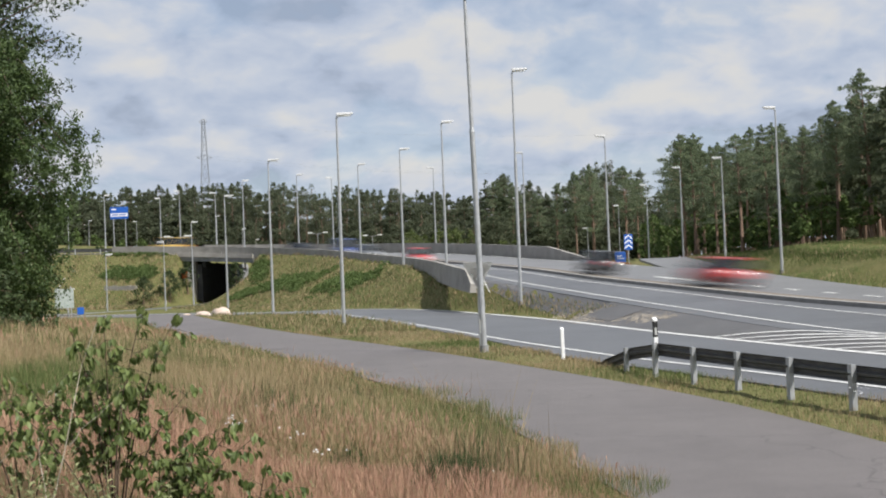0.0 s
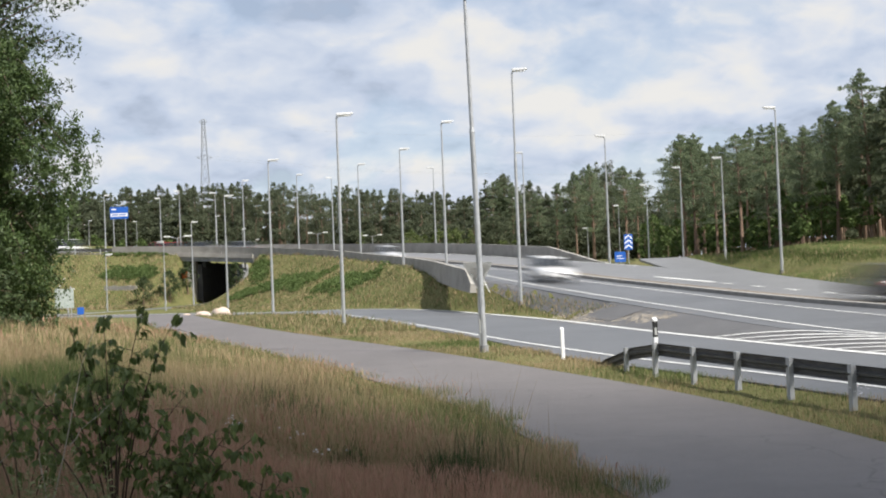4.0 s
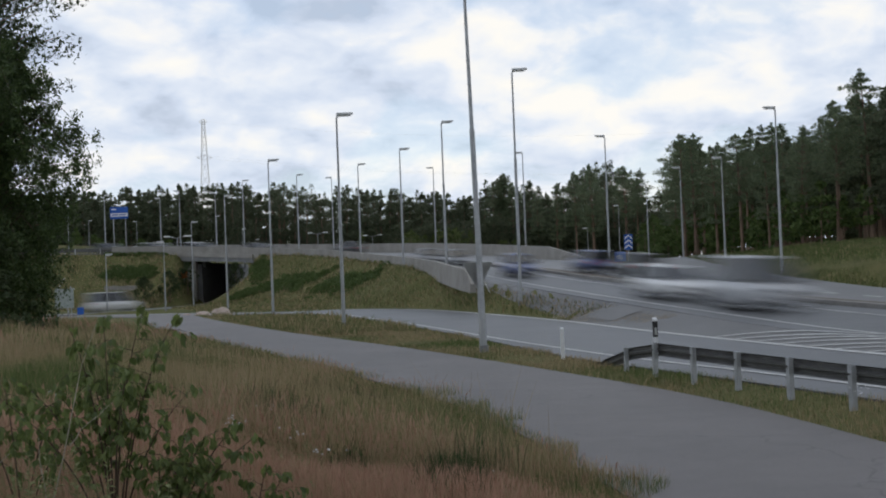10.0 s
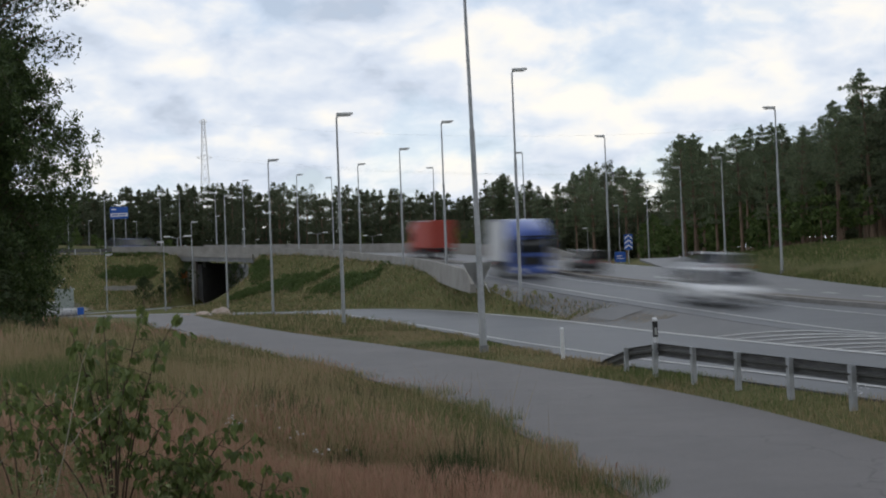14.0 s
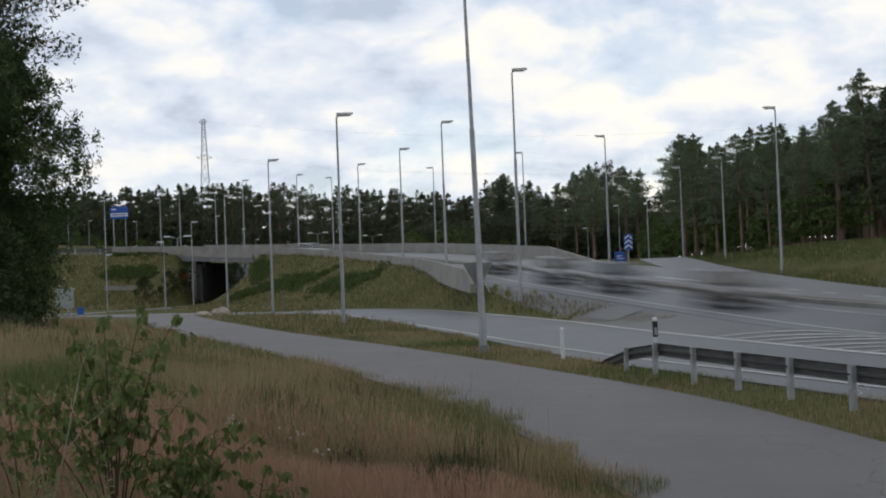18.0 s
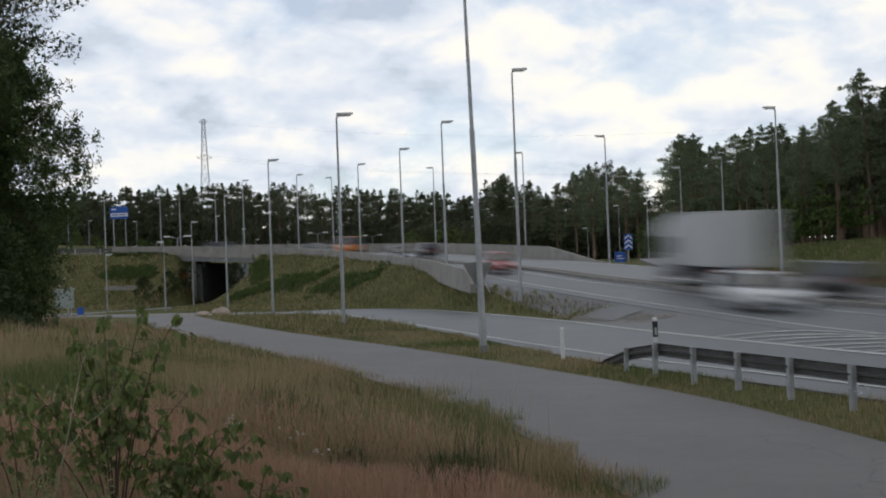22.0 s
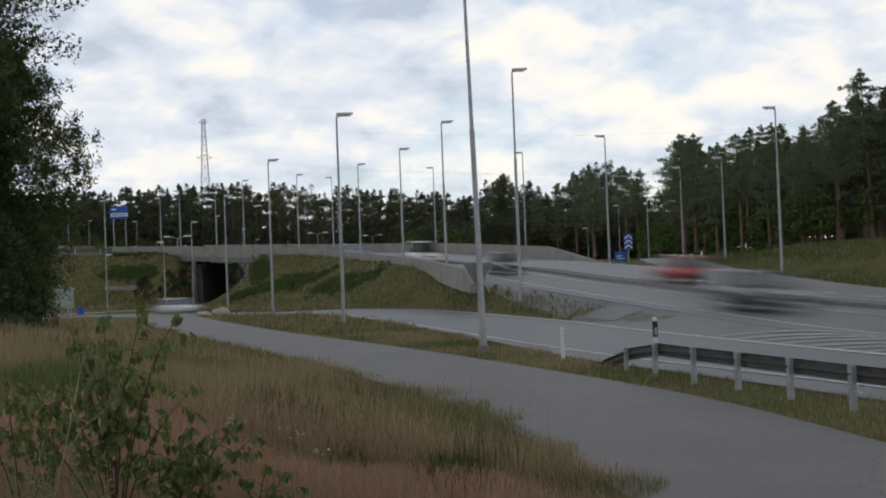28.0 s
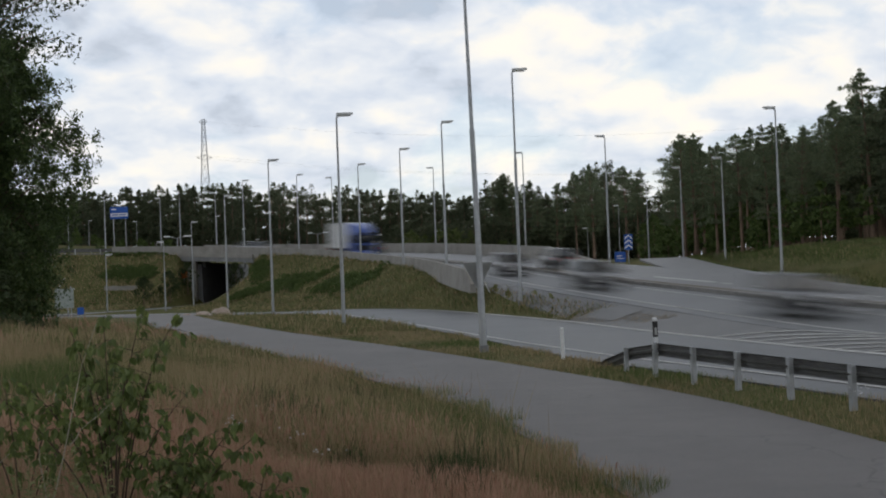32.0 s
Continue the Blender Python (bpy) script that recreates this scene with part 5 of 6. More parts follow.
M_BROAD_MASS = per_piece("massed_broad_leaves", (0.06, 0.09, 0.026), (0.2, 0.25, 0.085), 0.5, 0.35, 0.4)
LEAF_ROWS = ((0.0, 0.06, 0.0), (0.2, 0.3, 0.03), (0.45, 0.42, 0.04), (0.7, 0.32, 0.0), (0.9, 0.12, -0.06), (1.0, 0.01, -0.1))


def leaf_mesh():
    """A broad pointed leaf, folded along its midrib, curved."""
    bm = bmesh.new()
    rows = []
    for y, w, z in LEAF_ROWS:
        rows.append([bm.verts.new((-w, y, z + w * 0.35)), bm.verts.new((0, y, z)), bm.verts.new((w, y, z + w * 0.35))])
    for a, b in zip(rows[:-1], rows[1:]):
        bm.faces.new((a[0], a[1], b[1], b[0])), bm.faces.new((a[1], a[2], b[2], b[1]))
    me = bpy.data.meshes.new("leaf")
    bm.to_mesh(me)
    bm.free()
    me.materials.append(M_BROAD)
    return me


def massed_leaves(poses):
    """Many leaves in one mesh, one for each pose."""
    base = np.array([(sx * w, y, z + abs(sx) * w * 0.35, 1.0) for y, w, z in LEAF_ROWS for sx in (-1, 0, 1)])
    quads = np.array([(3 * k + c, 3 * k + c + 1, 3 * k + c + 4, 3 * k + c + 3) for k in range(5) for c in (0, 1)])
    V = np.concatenate([(base @ np.array(m).T)[:, :3] for m in poses])
    F = np.concatenate([quads + 18 * i for i in range(len(poses))])
    return V, F


def sapling(x, y, seed, branches, label):
    """Thin stems with side twigs of hanging leaves; branches: (foot dx, tip dx, tip dy, tip height, leaves)."""
    rng = np.random.default_rng(seed)
    ob = empty("sapling", pose(x, y, height(x, y) - 0.03), label, "sapling")
    me = leaf_mesh()
    single = 0
    mass = []
    for fx, tx, ty, tz, n in branches:
        n = int(n * 2.3)
        a, e = Vector((fx, 0, 0)), Vector((tx, ty, tz + 0.27))
        m = a.lerp(e, 0.5) + Vector((-0.35 * (tx - fx), rng.normal() * 0.04, 0.22 * tz))
        at = lambda t: (1 - t) ** 2 * a + 2 * t * (1 - t) * m + t * t * e
        v, f = stem([at(t) for t in np.linspace(0, 1, 8)], np.linspace(0.008, 0.002, 8), 6)
        twigs = [(v, f)]
        side = max(5, n // 8)
        for k in range(side):
            t = 0.46 + 0.54 * (k + rng.random()) / side
            p = at(t)
            az, r = k * 2.4 + rng.normal() * 0.5, 0.07 + 0.15 * rng.random()
            q = p + Vector((math.cos(az) * r, math.sin(az) * r, 0.06 * rng.normal()))
            if k == side - 1:
                q = e + Vector((0.02, 0, 0))
            twigs.append(stem([p, p.lerp(q, 0.5) + Vector((0, 0, 0.02)), q], [0.0028, 0.0018, 0.0008], 4))
            for j in range(n // side):
                w = 0.25 + 0.75 * (j + rng.random()) / (n // side)
                size = 0.03 + 0.03 * rng.random()
                turn = az + rng.normal() * 1.1
                here = (Matrix.Translation(p.lerp(q, w) + Vector((rng.normal(), rng.normal(), rng.normal())) * 0.014) @ Matrix.Rotation(turn - math.pi / 2, 4, "Z")
                        @ Matrix.Rotation(-0.5 - 1.0 * rng.random(), 4, "X") @ Matrix.Rotation(rng.normal() * 0.7, 4, "Y") @ Matrix.Diagonal((size * 0.9, size * 1.25, size, 1)))
                if j % 4 == 0 and single < 260:
                    lf = new("leaf", me)
                    lf.parent = ob
                    lf.matrix_local = here
                    single += 1
                else:
                    mass.append(here)
        raw_mesh("branch", *join(twigs), M_TWIG, ob)
    tagged(raw_mesh("massed_leaves", *massed_leaves(mass), M_BROAD_MASS, ob), kind="stuff")
    return ob


sapling(-2.05, 7.2, 51, ((0.0, 0.22, 0.0, 1.36, 42), (0.02, 0.4, 0.1, 1.3, 36), (0.0, 0.0, -0.1, 1.32, 40), (0.0, -0.23, 0.0, 1.24, 42), (0.0, -0.16, 0.1, 1.06, 40),
                         (0.0, 0.15, -0.15, 1.0, 36), (0.0, -0.55, 0.05, 0.92, 42), (0.0, -0.37, 0.1, 0.88, 42), (0.0, 0.5, 0.0, 0.86, 40), (0.0, 0.18, 0.1, 0.86, 34), (0.0, 0.02, 0.1, 0.8, 34),
                         (0.0, -0.7, 0.0, 0.86, 30)),
        "leafy broad-leaved sapling with several thin stems in the grass")
sapling(-1.75, 7.3, 54, ((0.0, 0.44, 0.1, 0.66, 46), (0.0, 0.26, -0.1, 0.6, 46), (-0.05, 0.1, 0.2, 0.62, 40), (0.0, 0.15, -0.15, 0.5, 40), (0.0, 0.55, 0.0, 0.58, 30), (0.0, 0.0, -0.2, 0.5, 40)),
        "leafy sapling leaning low over the grass")
sapling(-2.75, 7.6, 52, ((0.0, -0.1, 0.0, 0.85, 40), (0.0, 0.25, 0.1, 0.75, 36), (0.0, -0.35, 0.0, 0.7, 32), (0.0, 0.5, 0.0, 0.65, 30)), "low leafy sapling in the tall grass")
sapling(-1.25, 7.4, 53, ((0.0, 0.1, 0.0, 0.46, 26), (0.0, 0.2, 0.1, 0.4, 22)), "low leafy shoot in the tall grass")


def weed(x, y, h, seed):
    """A pale herb: a few upright stems with narrow leaves all the way up."""
    rng = np.random.default_rng(seed)
    ob = empty("weed", pose(x, y, height(x, y) - 0.02), "pale green weed with narrow leaves among the grass", "weed", "weeds in the meadow")
    poses = []
    for k in range(6):
        a = Vector((rng.normal() * 0.06, rng.normal() * 0.06, 0))
        e = a + Vector((rng.normal() * 0.1, rng.normal() * 0.1, h * (0.6 + 0.45 * rng.random())))
        raw_mesh("stem", *stem([a, a.lerp(e, 0.5) + Vector((rng.normal() * 0.02, 0, 0)), e], [0.004, 0.003, 0.0012], 5), M_HERB, ob)
        for j in range(26):
            u = 0.15 + 0.85 * j / 26
            size = (0.05 + 0.04 * rng.random()) * (1.15 - 0.6 * u)
            poses.append(Matrix.Translation(a.lerp(e, u)) @ Matrix.Rotation(j * 2.4 + rng.normal() * 0.4, 4, "Z") @ Matrix.Rotation(0.7 - 0.8 * rng.random(), 4, "X")
                         @ Matrix.Diagonal((size * 0.42, size, size * 0.7, 1)))
    tagged(raw_mesh("foliage", *massed_leaves(poses), M_HERB, ob), kind="stuff")


for k, (x, y, h) in enumerate(((-2.3, 6.6, 0.78), (-2.1, 6.4, 0.72), (-1.95, 6.6, 0.8), (-1.8, 6.45, 0.74), (-1.65, 6.7, 0.76), (-1.5, 6.5, 0.68), (-1.35, 6.75, 0.66),
                               (-1.22, 6.6, 0.6), (-2.45, 6.75, 0.72), (-2.2, 6.8, 0.85), (-2.02, 6.25, 0.68), (-1.72, 6.25, 0.64), (-1.45, 6.3, 0.58), (-2.65, 8.3, 0.65), (-1.1, 7.4, 0.48),
                               (-0.2, 9.8, 0.5), (-1.5, 11.0, 0.45), (-3.2, 8.5, 0.6), (-2.6, 9.4, 0.6), (-1.0, 8.7, 0.5))):
    weed(x, y, h, 300 + k)


def dead_twigs():
    ob = empty("dead_branch", pose(-2.45, 6.9, height(-2.45, 6.9)), "dry pale dead branch standing in the grass", "branch")
    rng = np.random.default_rng(9)
    for a, b, r in (((0, 0, 0), (0.38, 0.1, 1.45), 0.006), ((0.1, 0.02, 0.35), (0.02, 0.1, 0.8), 0.005), ((0.22, 0.05, 0.75), (0.5, 0.0, 1.0), 0.004), ((-0.45, 0.1, 0.45), (-0.1, 0, 0.72), 0.007)):
        a, b = Vector(a), Vector(b)
        pts = [a.lerp(b, t) + Vector((rng.normal(), rng.normal(), 0)) * 0.012 for t in np.linspace(0, 1, 7)]
        v, f = stem(pts, np.linspace(r, r * 0.3, 7), 6)
        raw_mesh("twig", v, f, M_DRY, ob)


dead_twigs()


M_TUFT = per_piece("dark_green_grass", (0.02, 0.042, 0.014), (0.065, 0.1, 0.034), 0.7, 0.25, 0.3)


def tufts(name, spots, seed, h, mat, label):
    """Taller clumps of grass that stand out of the meadow."""
    rng = np.random.default_rng(seed)
    P = []
    for x, y, r, n in spots:
        P.append(np.stack([x + rng.normal(size=n) * r, y + rng.normal(size=n) * r], -1))
    return blades(name, np.concatenate(P), h * 0.5, h, 0.004, mat, seed, label, 0.5, low=1.0)


tufts("tall_grass_tuft", [(0.0, 10.6, 0.14, 900), (-0.12, 10.3, 0.1, 400), (0.12, 10.9, 0.12, 300), (-1.05, 12.6, 0.14, 120), (0.3, 12.6, 0.25, 160), (-2.2, 15.5, 0.3, 200), (-1.9, 21, 0.4, 160)], 131, 0.8, M_TUFT,
      "clump of tall dark green grass in the meadow")
tufts("tall_grass_tuft", [(-2.4, 6.6, 0.12, 160), (-1.9, 6.7, 0.15, 200), (-1.45, 6.9, 0.12, 140), (-2.9, 7.0, 0.2, 160)], 133, 0.6, M_HERB, "pale green weeds below the sapling")
tufts("tall_stalks", [(0.45, 12.0, 0.35, 60), (-0.2, 13.5, 0.5, 50), (0.1, 12.6, 0.3, 40)], 132, 1.15, M_STRAW, "tall seeding grass stalks by the path")


def flowers():
    """Small white yarrow heads in the grass."""
    rng = np.random.default_rng(33)
    ob = empty("yarrow", pose(0, 0, 0), "small white flower heads in the grass", "flowers", kind="stuff")
    V = []
    for x, y, n in ((-2.4, 12.9, 14), (-1.15, 11.2, 8), (-2.25, 14.8, 5), (-1.6, 12.3, 5), (6.1, 17.6, 10), (-4.6, 14, 6), (0.35, 11.2, 4), (-3.4, 10.2, 5)):
        for k in range(n):
            px_, py_ = x + rng.normal() * 0.12, y + rng.normal() * 0.12
            z = height(px_, py_) + 0.32 + 0.1 * rng.random()
            for j in range(7):
                a, b = j / 7 * 6.283, (j + 1) / 7 * 6.283
                V += [(px_, py_, z + 0.008), (px_ + 0.014 * math.cos(a), py_ + 0.014 * math.sin(a), z), (px_ + 0.014 * math.cos(b), py_ + 0.014 * math.sin(b), z)]
    raw_mesh("flower_heads", np.array(V), np.arange(len(V)).reshape(-1, 3), M_WHITE, ob)


flowers()


def dirt():
    """Bare brown gravel where the grass tongue runs out: loose stones and grit."""
    rng = np.random.default_rng(3)
    V, F = [], []
    for k in range(1500):
        u = rng.random()
        y = 55.5 - 11 * u
        x = np.interp(y, [44, 50, 55.5], [8.6, 6.4, 5.0]) + rng.normal() * 0.5 * (1 - 0.5 * abs(u - 0.5))
        z = max(height(x, y), wedge_z(x, y) if y < 52.5 else -9) + 0.01
        r = 0.012 + 0.028 * rng.random() ** 2
        t = rng.random() * 6.283
        o = len(V)
        for j in range(5):
            a = t + j * 1.2566
            V.append((x + math.cos(a) * r * 1.6, y + math.sin(a) * r * 1.6, z - 0.01))
        V.append((x, y, z + r * 0.35))
        F += [(o + j, o + (j + 1) % 5, o + 5) for j in range(5)]
    return tagged(raw_mesh("gravel_patch", V, F, M_SAND), "bare sandy gravel at the tip of the grass", "gravel", kind="stuff")


dirt()


# ---- vehicles ----
def paint_material():
    m = Mat("car_paint", 0.32, 0.0, 0.5)
    m.b.inputs["Coat Weight"].default_value = 0.6
    m.b.inputs["Coat Roughness"].default_value = 0.08
    c = m.node("ShaderNodeObjectInfo").outputs["Color"]
    dirt = m.noise(1.3, 3, m.pos())
    m.color(m.mix(m.math("MULTIPLY", dirt, 0.18), c, (0.2, 0.18, 0.16)))
    return m.m


M_CAR = paint_material()
M_BOXSIDE = Mat("trailer_panel", 0.55, 0.0, 0.35)
M_BOXSIDE.color(M_BOXSIDE.mix(M_BOXSIDE.math("MULTIPLY", M_BOXSIDE.noise(0.7, 4, M_BOXSIDE.pos()), 0.25), M_BOXSIDE.node("ShaderNodeObjectInfo").outputs["Color"], (0.25, 0.23, 0.2)))
M_BOXSIDE = M_BOXSIDE.m
M_GLASS = speckled("dark_vehicle_glass", (0.012, 0.014, 0.016), (0.03, 0.034, 0.038), 1.0, 0.08, bump=0, spec=0.6)
M_TYRE = speckled("tyre_rubber", (0.012, 0.012, 0.012), (0.03, 0.03, 0.03), 4.0, 0.85)
M_RIM = speckled("alloy_rim", (0.3, 0.3, 0.31), (0.45, 0.45, 0.46), 5.0, 0.35, 0.8)
M_LAMP = speckled("headlight_glass", (0.6, 0.62, 0.64), (0.75, 0.76, 0.78), 6.0, 0.15, bump=0)
M_TAIL = speckled("tail_light_glass", (0.3, 0.01, 0.01), (0.45, 0.02, 0.02), 6.0, 0.2, bump=0)
M_TRIM = speckled("dark_plastic_trim", (0.015, 0.015, 0.016), (0.035, 0.035, 0.037), 4.0, 0.6)


def loft(stations, cap=True):
    """Rings across the vehicle: (y, [(half width, z), ...] from the sill to the top)."""
    bm = bmesh.new()
    rings = []
    for y, prof in stations:
        pts = [(w, z) for w, z in prof] + [(-w, z) for w, z in prof[::-1]]
        rings.append([bm.verts.new((x, y, z)) for x, z in pts])
    n = len(rings[0])
    for a, b in zip(rings[:-1], rings[1:]):
        for k in range(n):
            bm.faces.new((a[k], a[(k + 1) % n], b[(k + 1) % n], b[k]))
    if cap:
        bm.faces.new(rings[0]), bm.faces.new(rings[-1][::-1])
    bmesh.ops.recalc_face_normals(bm, faces=bm.faces[:])
    for f in bm.faces:
        f.smooth = True
    return bm


def wheel(ob, x, y, r, w):
    side = 1 if x > 0 else -1
    t = part("wheel", tubed((x - w / 2, y, r), (x + w / 2, y, r), r, r, 20), M_TYRE, ob)
    part("rim", tubed((x + side * w * 0.3, y, r), (x + side * w * 0.53, y, r), r * 0.66, r * 0.6, 14), M_RIM, t, "alloy rim")


def pane(ob, name, ring):
    """A dark pane with a little thickness."""
    bm = bmesh.new()
    f = bm.faces.new([bm.verts.new(q) for q in ring])
    bm.normal_update()
    n = f.normal.copy()
    e = bmesh.ops.extrude_face_region(bm, geom=[f])
    bmesh.ops.translate(bm, verts=[v for v in e["geom"] if isinstance(v, bmesh.types.BMVert)], vec=-n * 0.012)
    bmesh.ops.recalc_face_normals(bm, faces=bm.faces[:])
    return part(name, bm, M_GLASS, ob, "dark glazing")


def passenger_car(name, L, W, H, bonnet, boot, label):
    """Front at +y. bonnet and boot: their lengths."""
    ob = empty(name, pose(0, -600, 0), label, "car")
    w, f, r = W / 2, L / 2, -L / 2
    belt = 0.92 if H < 1.8 else 1.12
    low = 0.24
    hood = belt - 0.02
    st = []
    for y, top, k, lo in ((r, belt - 0.3, 0.86, 0.36), (r + 0.1, belt - 0.04, 0.94, low), (r + 0.6, belt, 1, low), (0.0, belt, 1, low), (f - bonnet, hood, 1, low),
                          (f - 0.5, hood - 0.12, 0.97, low), (f - 0.12, hood - 0.24, 0.9, low), (f, hood - 0.42, 0.8, 0.34)):
        st.append((y, [(w * k * 0.9, lo), (w * k, lo + 0.16), (w * k, (lo + top) / 2 + 0.1), (w * k * 0.97, top - 0.06), (w * k * 0.86, top)]))
    part("body", loft(st), M_CAR, ob)
    g0, g1 = f - bonnet + 0.05, r + boot
    gt = [(g1, [(w * 0.9, belt - 0.03), (w * 0.86, belt + 0.03)]), (g1 + 0.35 if boot > 0.3 else g1 + 0.12, [(w * 0.92, belt - 0.03), (w * 0.76, H - 0.06)]),
          (g0 - 0.85, [(w * 0.92, belt - 0.03), (w * 0.75, H - 0.05)]), (g0, [(w * 0.9, belt - 0.03), (w * 0.84, belt + 0.02)])]
    P = [[(wd, y, z) for wd, z in pr] for y, pr in gt]
    flip = lambda q: (-q[0], q[1], q[2])
    pane(ob, "windscreen", [P[3][1], P[2][1], flip(P[2][1]), flip(P[3][1])])
    pane(ob, "rear_window", [P[1][1], P[0][1], flip(P[0][1]), flip(P[1][1])])
    for s in (1, -1):
        side = [P[0][0], P[3][0], P[3][1], P[2][1], P[1][1], P[0][1]]
        pane(ob, "side_window", side if s > 0 else [flip(q) for q in side[::-1]])
    y0, y1 = gt[1][0] - 0.06, gt[2][0] + 0.06
    rf = [(y0, [(w * 0.74, H - 0.08), (w * 0.62, H - 0.02)]), (y0 + 0.25, [(w * 0.77, H - 0.08), (w * 0.66, H)]), (y1 - 0.3, [(w * 0.77, H - 0.08), (w * 0.66, H)]),
          (y1, [(w * 0.74, H - 0.08), (w * 0.62, H - 0.02)])]
    part("roof", loft(rf), M_CAR, ob)
    for s in (-1, 1):
        for yy in (gt[1][0] + 0.02, (y0 + y1) / 2 - 0.05, gt[2][0]):
            part("pillar", tubed((s * w * 0.925, yy + 0.02, belt - 0.03), (s * w * 0.765, yy, H - 0.06), 0.035, 0.03, 5), M_CAR, ob)
        part("headlight", boxed(s * w * 0.62 - 0.17, s * w * 0.62 + 0.17, f - 0.26, f - 0.07, hood - 0.36, hood - 0.21, bevel=0.03), M_LAMP, ob, "clear headlight")
        part("tail_light", boxed(s * w * 0.72 - 0.13, s * w * 0.72 + 0.13, r + 0.0, r + 0.12, belt - 0.3, belt - 0.1, bevel=0.02), M_TAIL, ob, "red tail light")
        part("mirror", boxed(s * (w + 0.08) - 0.09, s * (w + 0.08) + 0.09, g0 - 0.42, g0 - 0.3, belt - 0.02, belt + 0.13, bevel=0.03), M_TRIM, ob)
        for y in (f - 0.82, r + 0.78):
            wheel(ob, s * (w - 0.11), y, 0.31, 0.2)
    part("bumper", boxed(-w * 0.78, w * 0.78, f - 0.14, f + 0.03, 0.28, 0.45, bevel=0.04), M_TRIM, ob)
    part("bumper", boxed(-w * 0.84, w * 0.84, r - 0.03, r + 0.12, 0.3, 0.5, bevel=0.04), M_TRIM, ob)
    part("grille", boxed(-w * 0.4, w * 0.4, f - 0.12, f - 0.0, hood - 0.4, hood - 0.28, bevel=0.02), M_TRIM, ob)
    part("plate", boxed(-0.26, 0.26, f + 0.03, f + 0.045, 0.34, 0.45), M_WHITE, ob, "plain pale number plate")
    return ob


def truck(name, L, label, semi):
    ob = empty(name, pose(0, -620, 0), label, "truck")
    f = L / 2
    st = [(f - 2.1, [(1.2, 0.75), (1.24, 1.6), (1.22, 2.9), (1.1, 3.75)]), (f - 1.4, [(1.22, 0.55), (1.25, 1.6), (1.22, 2.9), (1.1, 3.6)]),
          (f - 0.35, [(1.22, 0.4), (1.25, 1.6), (1.2, 2.7), (1.05, 3.15)]), (f, [(1.15, 0.42), (1.18, 1.5), (1.12, 2.5), (0.98, 2.75)])]
    part("cab", loft(st), M_CAR, ob)
    part("windscreen", loft([(f - 0.28, [(1.13, 1.62), (1.1, 2.62)]), (f + 0.02, [(1.1, 1.62), (1.04, 2.5)])]), M_GLASS, ob, "dark windscreen")
    part("grille", boxed(-0.9, 0.9, f - 0.06, f + 0.03, 0.85, 1.4, bevel=0.02), M_TRIM, ob)
    part("bumper", boxed(-1.2, 1.2, f - 0.25, f + 0.1, 0.35, 0.78, bevel=0.06), M_CAR, ob)
    part("visor", boxed(-1.05, 1.05, f - 0.12, f + 0.16, 2.6, 2.7, bevel=0.02), M_TRIM, ob)
    for s in (-1, 1):
        part("headlight", boxed(s * 0.85 - 0.2, s * 0.85 + 0.2, f - 0.02, f + 0.12, 0.5, 0.72, bevel=0.03), M_LAMP, ob, "clear headlight")
        part("mirror", boxed(s * 1.42 - 0.11, s * 1.42 + 0.11, f - 0.1, f + 0.02, 1.7, 2.5, bevel=0.03), M_TRIM, ob)
        part("side_window", boxed(s * 1.235 - 0.02, s * 1.235 + 0.02, f - 1.3, f - 0.4, 1.65, 2.5, bevel=0.01), M_GLASS, ob)
        part("tail_light", boxed(s * 0.95 - 0.2, s * 0.95 + 0.2, -f - 0.03, -f + 0.05, 0.75, 0.9), M_TAIL, ob, "red tail light")
        part("side_skirt", boxed(s * 1.18 - 0.03, s * 1.18 + 0.03, -f + 4.2 if semi else -f + 2.6, f - 4.6 if semi else f - 2.6, 0.45, 0.95, bevel=0.02), M_TRIM, ob)
        for y in ((f - 1.4, f - 4.6, -f + 1.4, -f + 2.7, -f + 4.0) if semi else (f - 1.3, -f + 1.6)):
            wheel(ob, s * 1.05, y, 0.5, 0.34)
    part("chassis", boxed(-0.45, 0.45, -f + 0.2, f - 0.6, 0.62, 0.95, bevel=0.03), M_TRIM, ob)
    cargo = part("cargo_box", boxed(-1.27, 1.27, -f, f - (2.9 if semi else 2.3), 1.05, 4.0 if semi else 3.75, bevel=0.04), M_BOXSIDE, ob)
    for s in (-1, 1):
        part("roof_rail", boxed(s * 1.265 - 0.02, s * 1.265 + 0.02, -f + 0.05, f - (2.95 if semi else 2.35), (4.0 if semi else 3.75) - 0.12, (4.0 if semi else 3.75) - 0.02), M_GALV, cargo)
        part("door_leaf", boxed(min(s * 0.02, s * 1.2), max(s * 0.02, s * 1.2), -f - 0.03, -f - 0.004, 1.15, (4.0 if semi else 3.75) - 0.1, bevel=0.01), M_BOXSIDE, cargo)
    return ob


FLEET = {
    "hatchback": passenger_car("hatchback", 4.1, 1.74, 1.47, 1.0, 0.12, "car"),
    "estate": passenger_car("estate_car", 4.6, 1.8, 1.5, 1.15, 0.14, "car"),
    "van": passenger_car("van", 4.9, 1.92, 2.05, 0.75, 0.08, "van"),
    "box_truck": truck("box_truck", 7.2, "truck", False),
}
WORDS = {"hatchback": "hatchback car driving on the road", "estate": "estate car driving on the road", "van": "delivery van driving on the road",
         "box_truck": "box lorry driving on the road"}
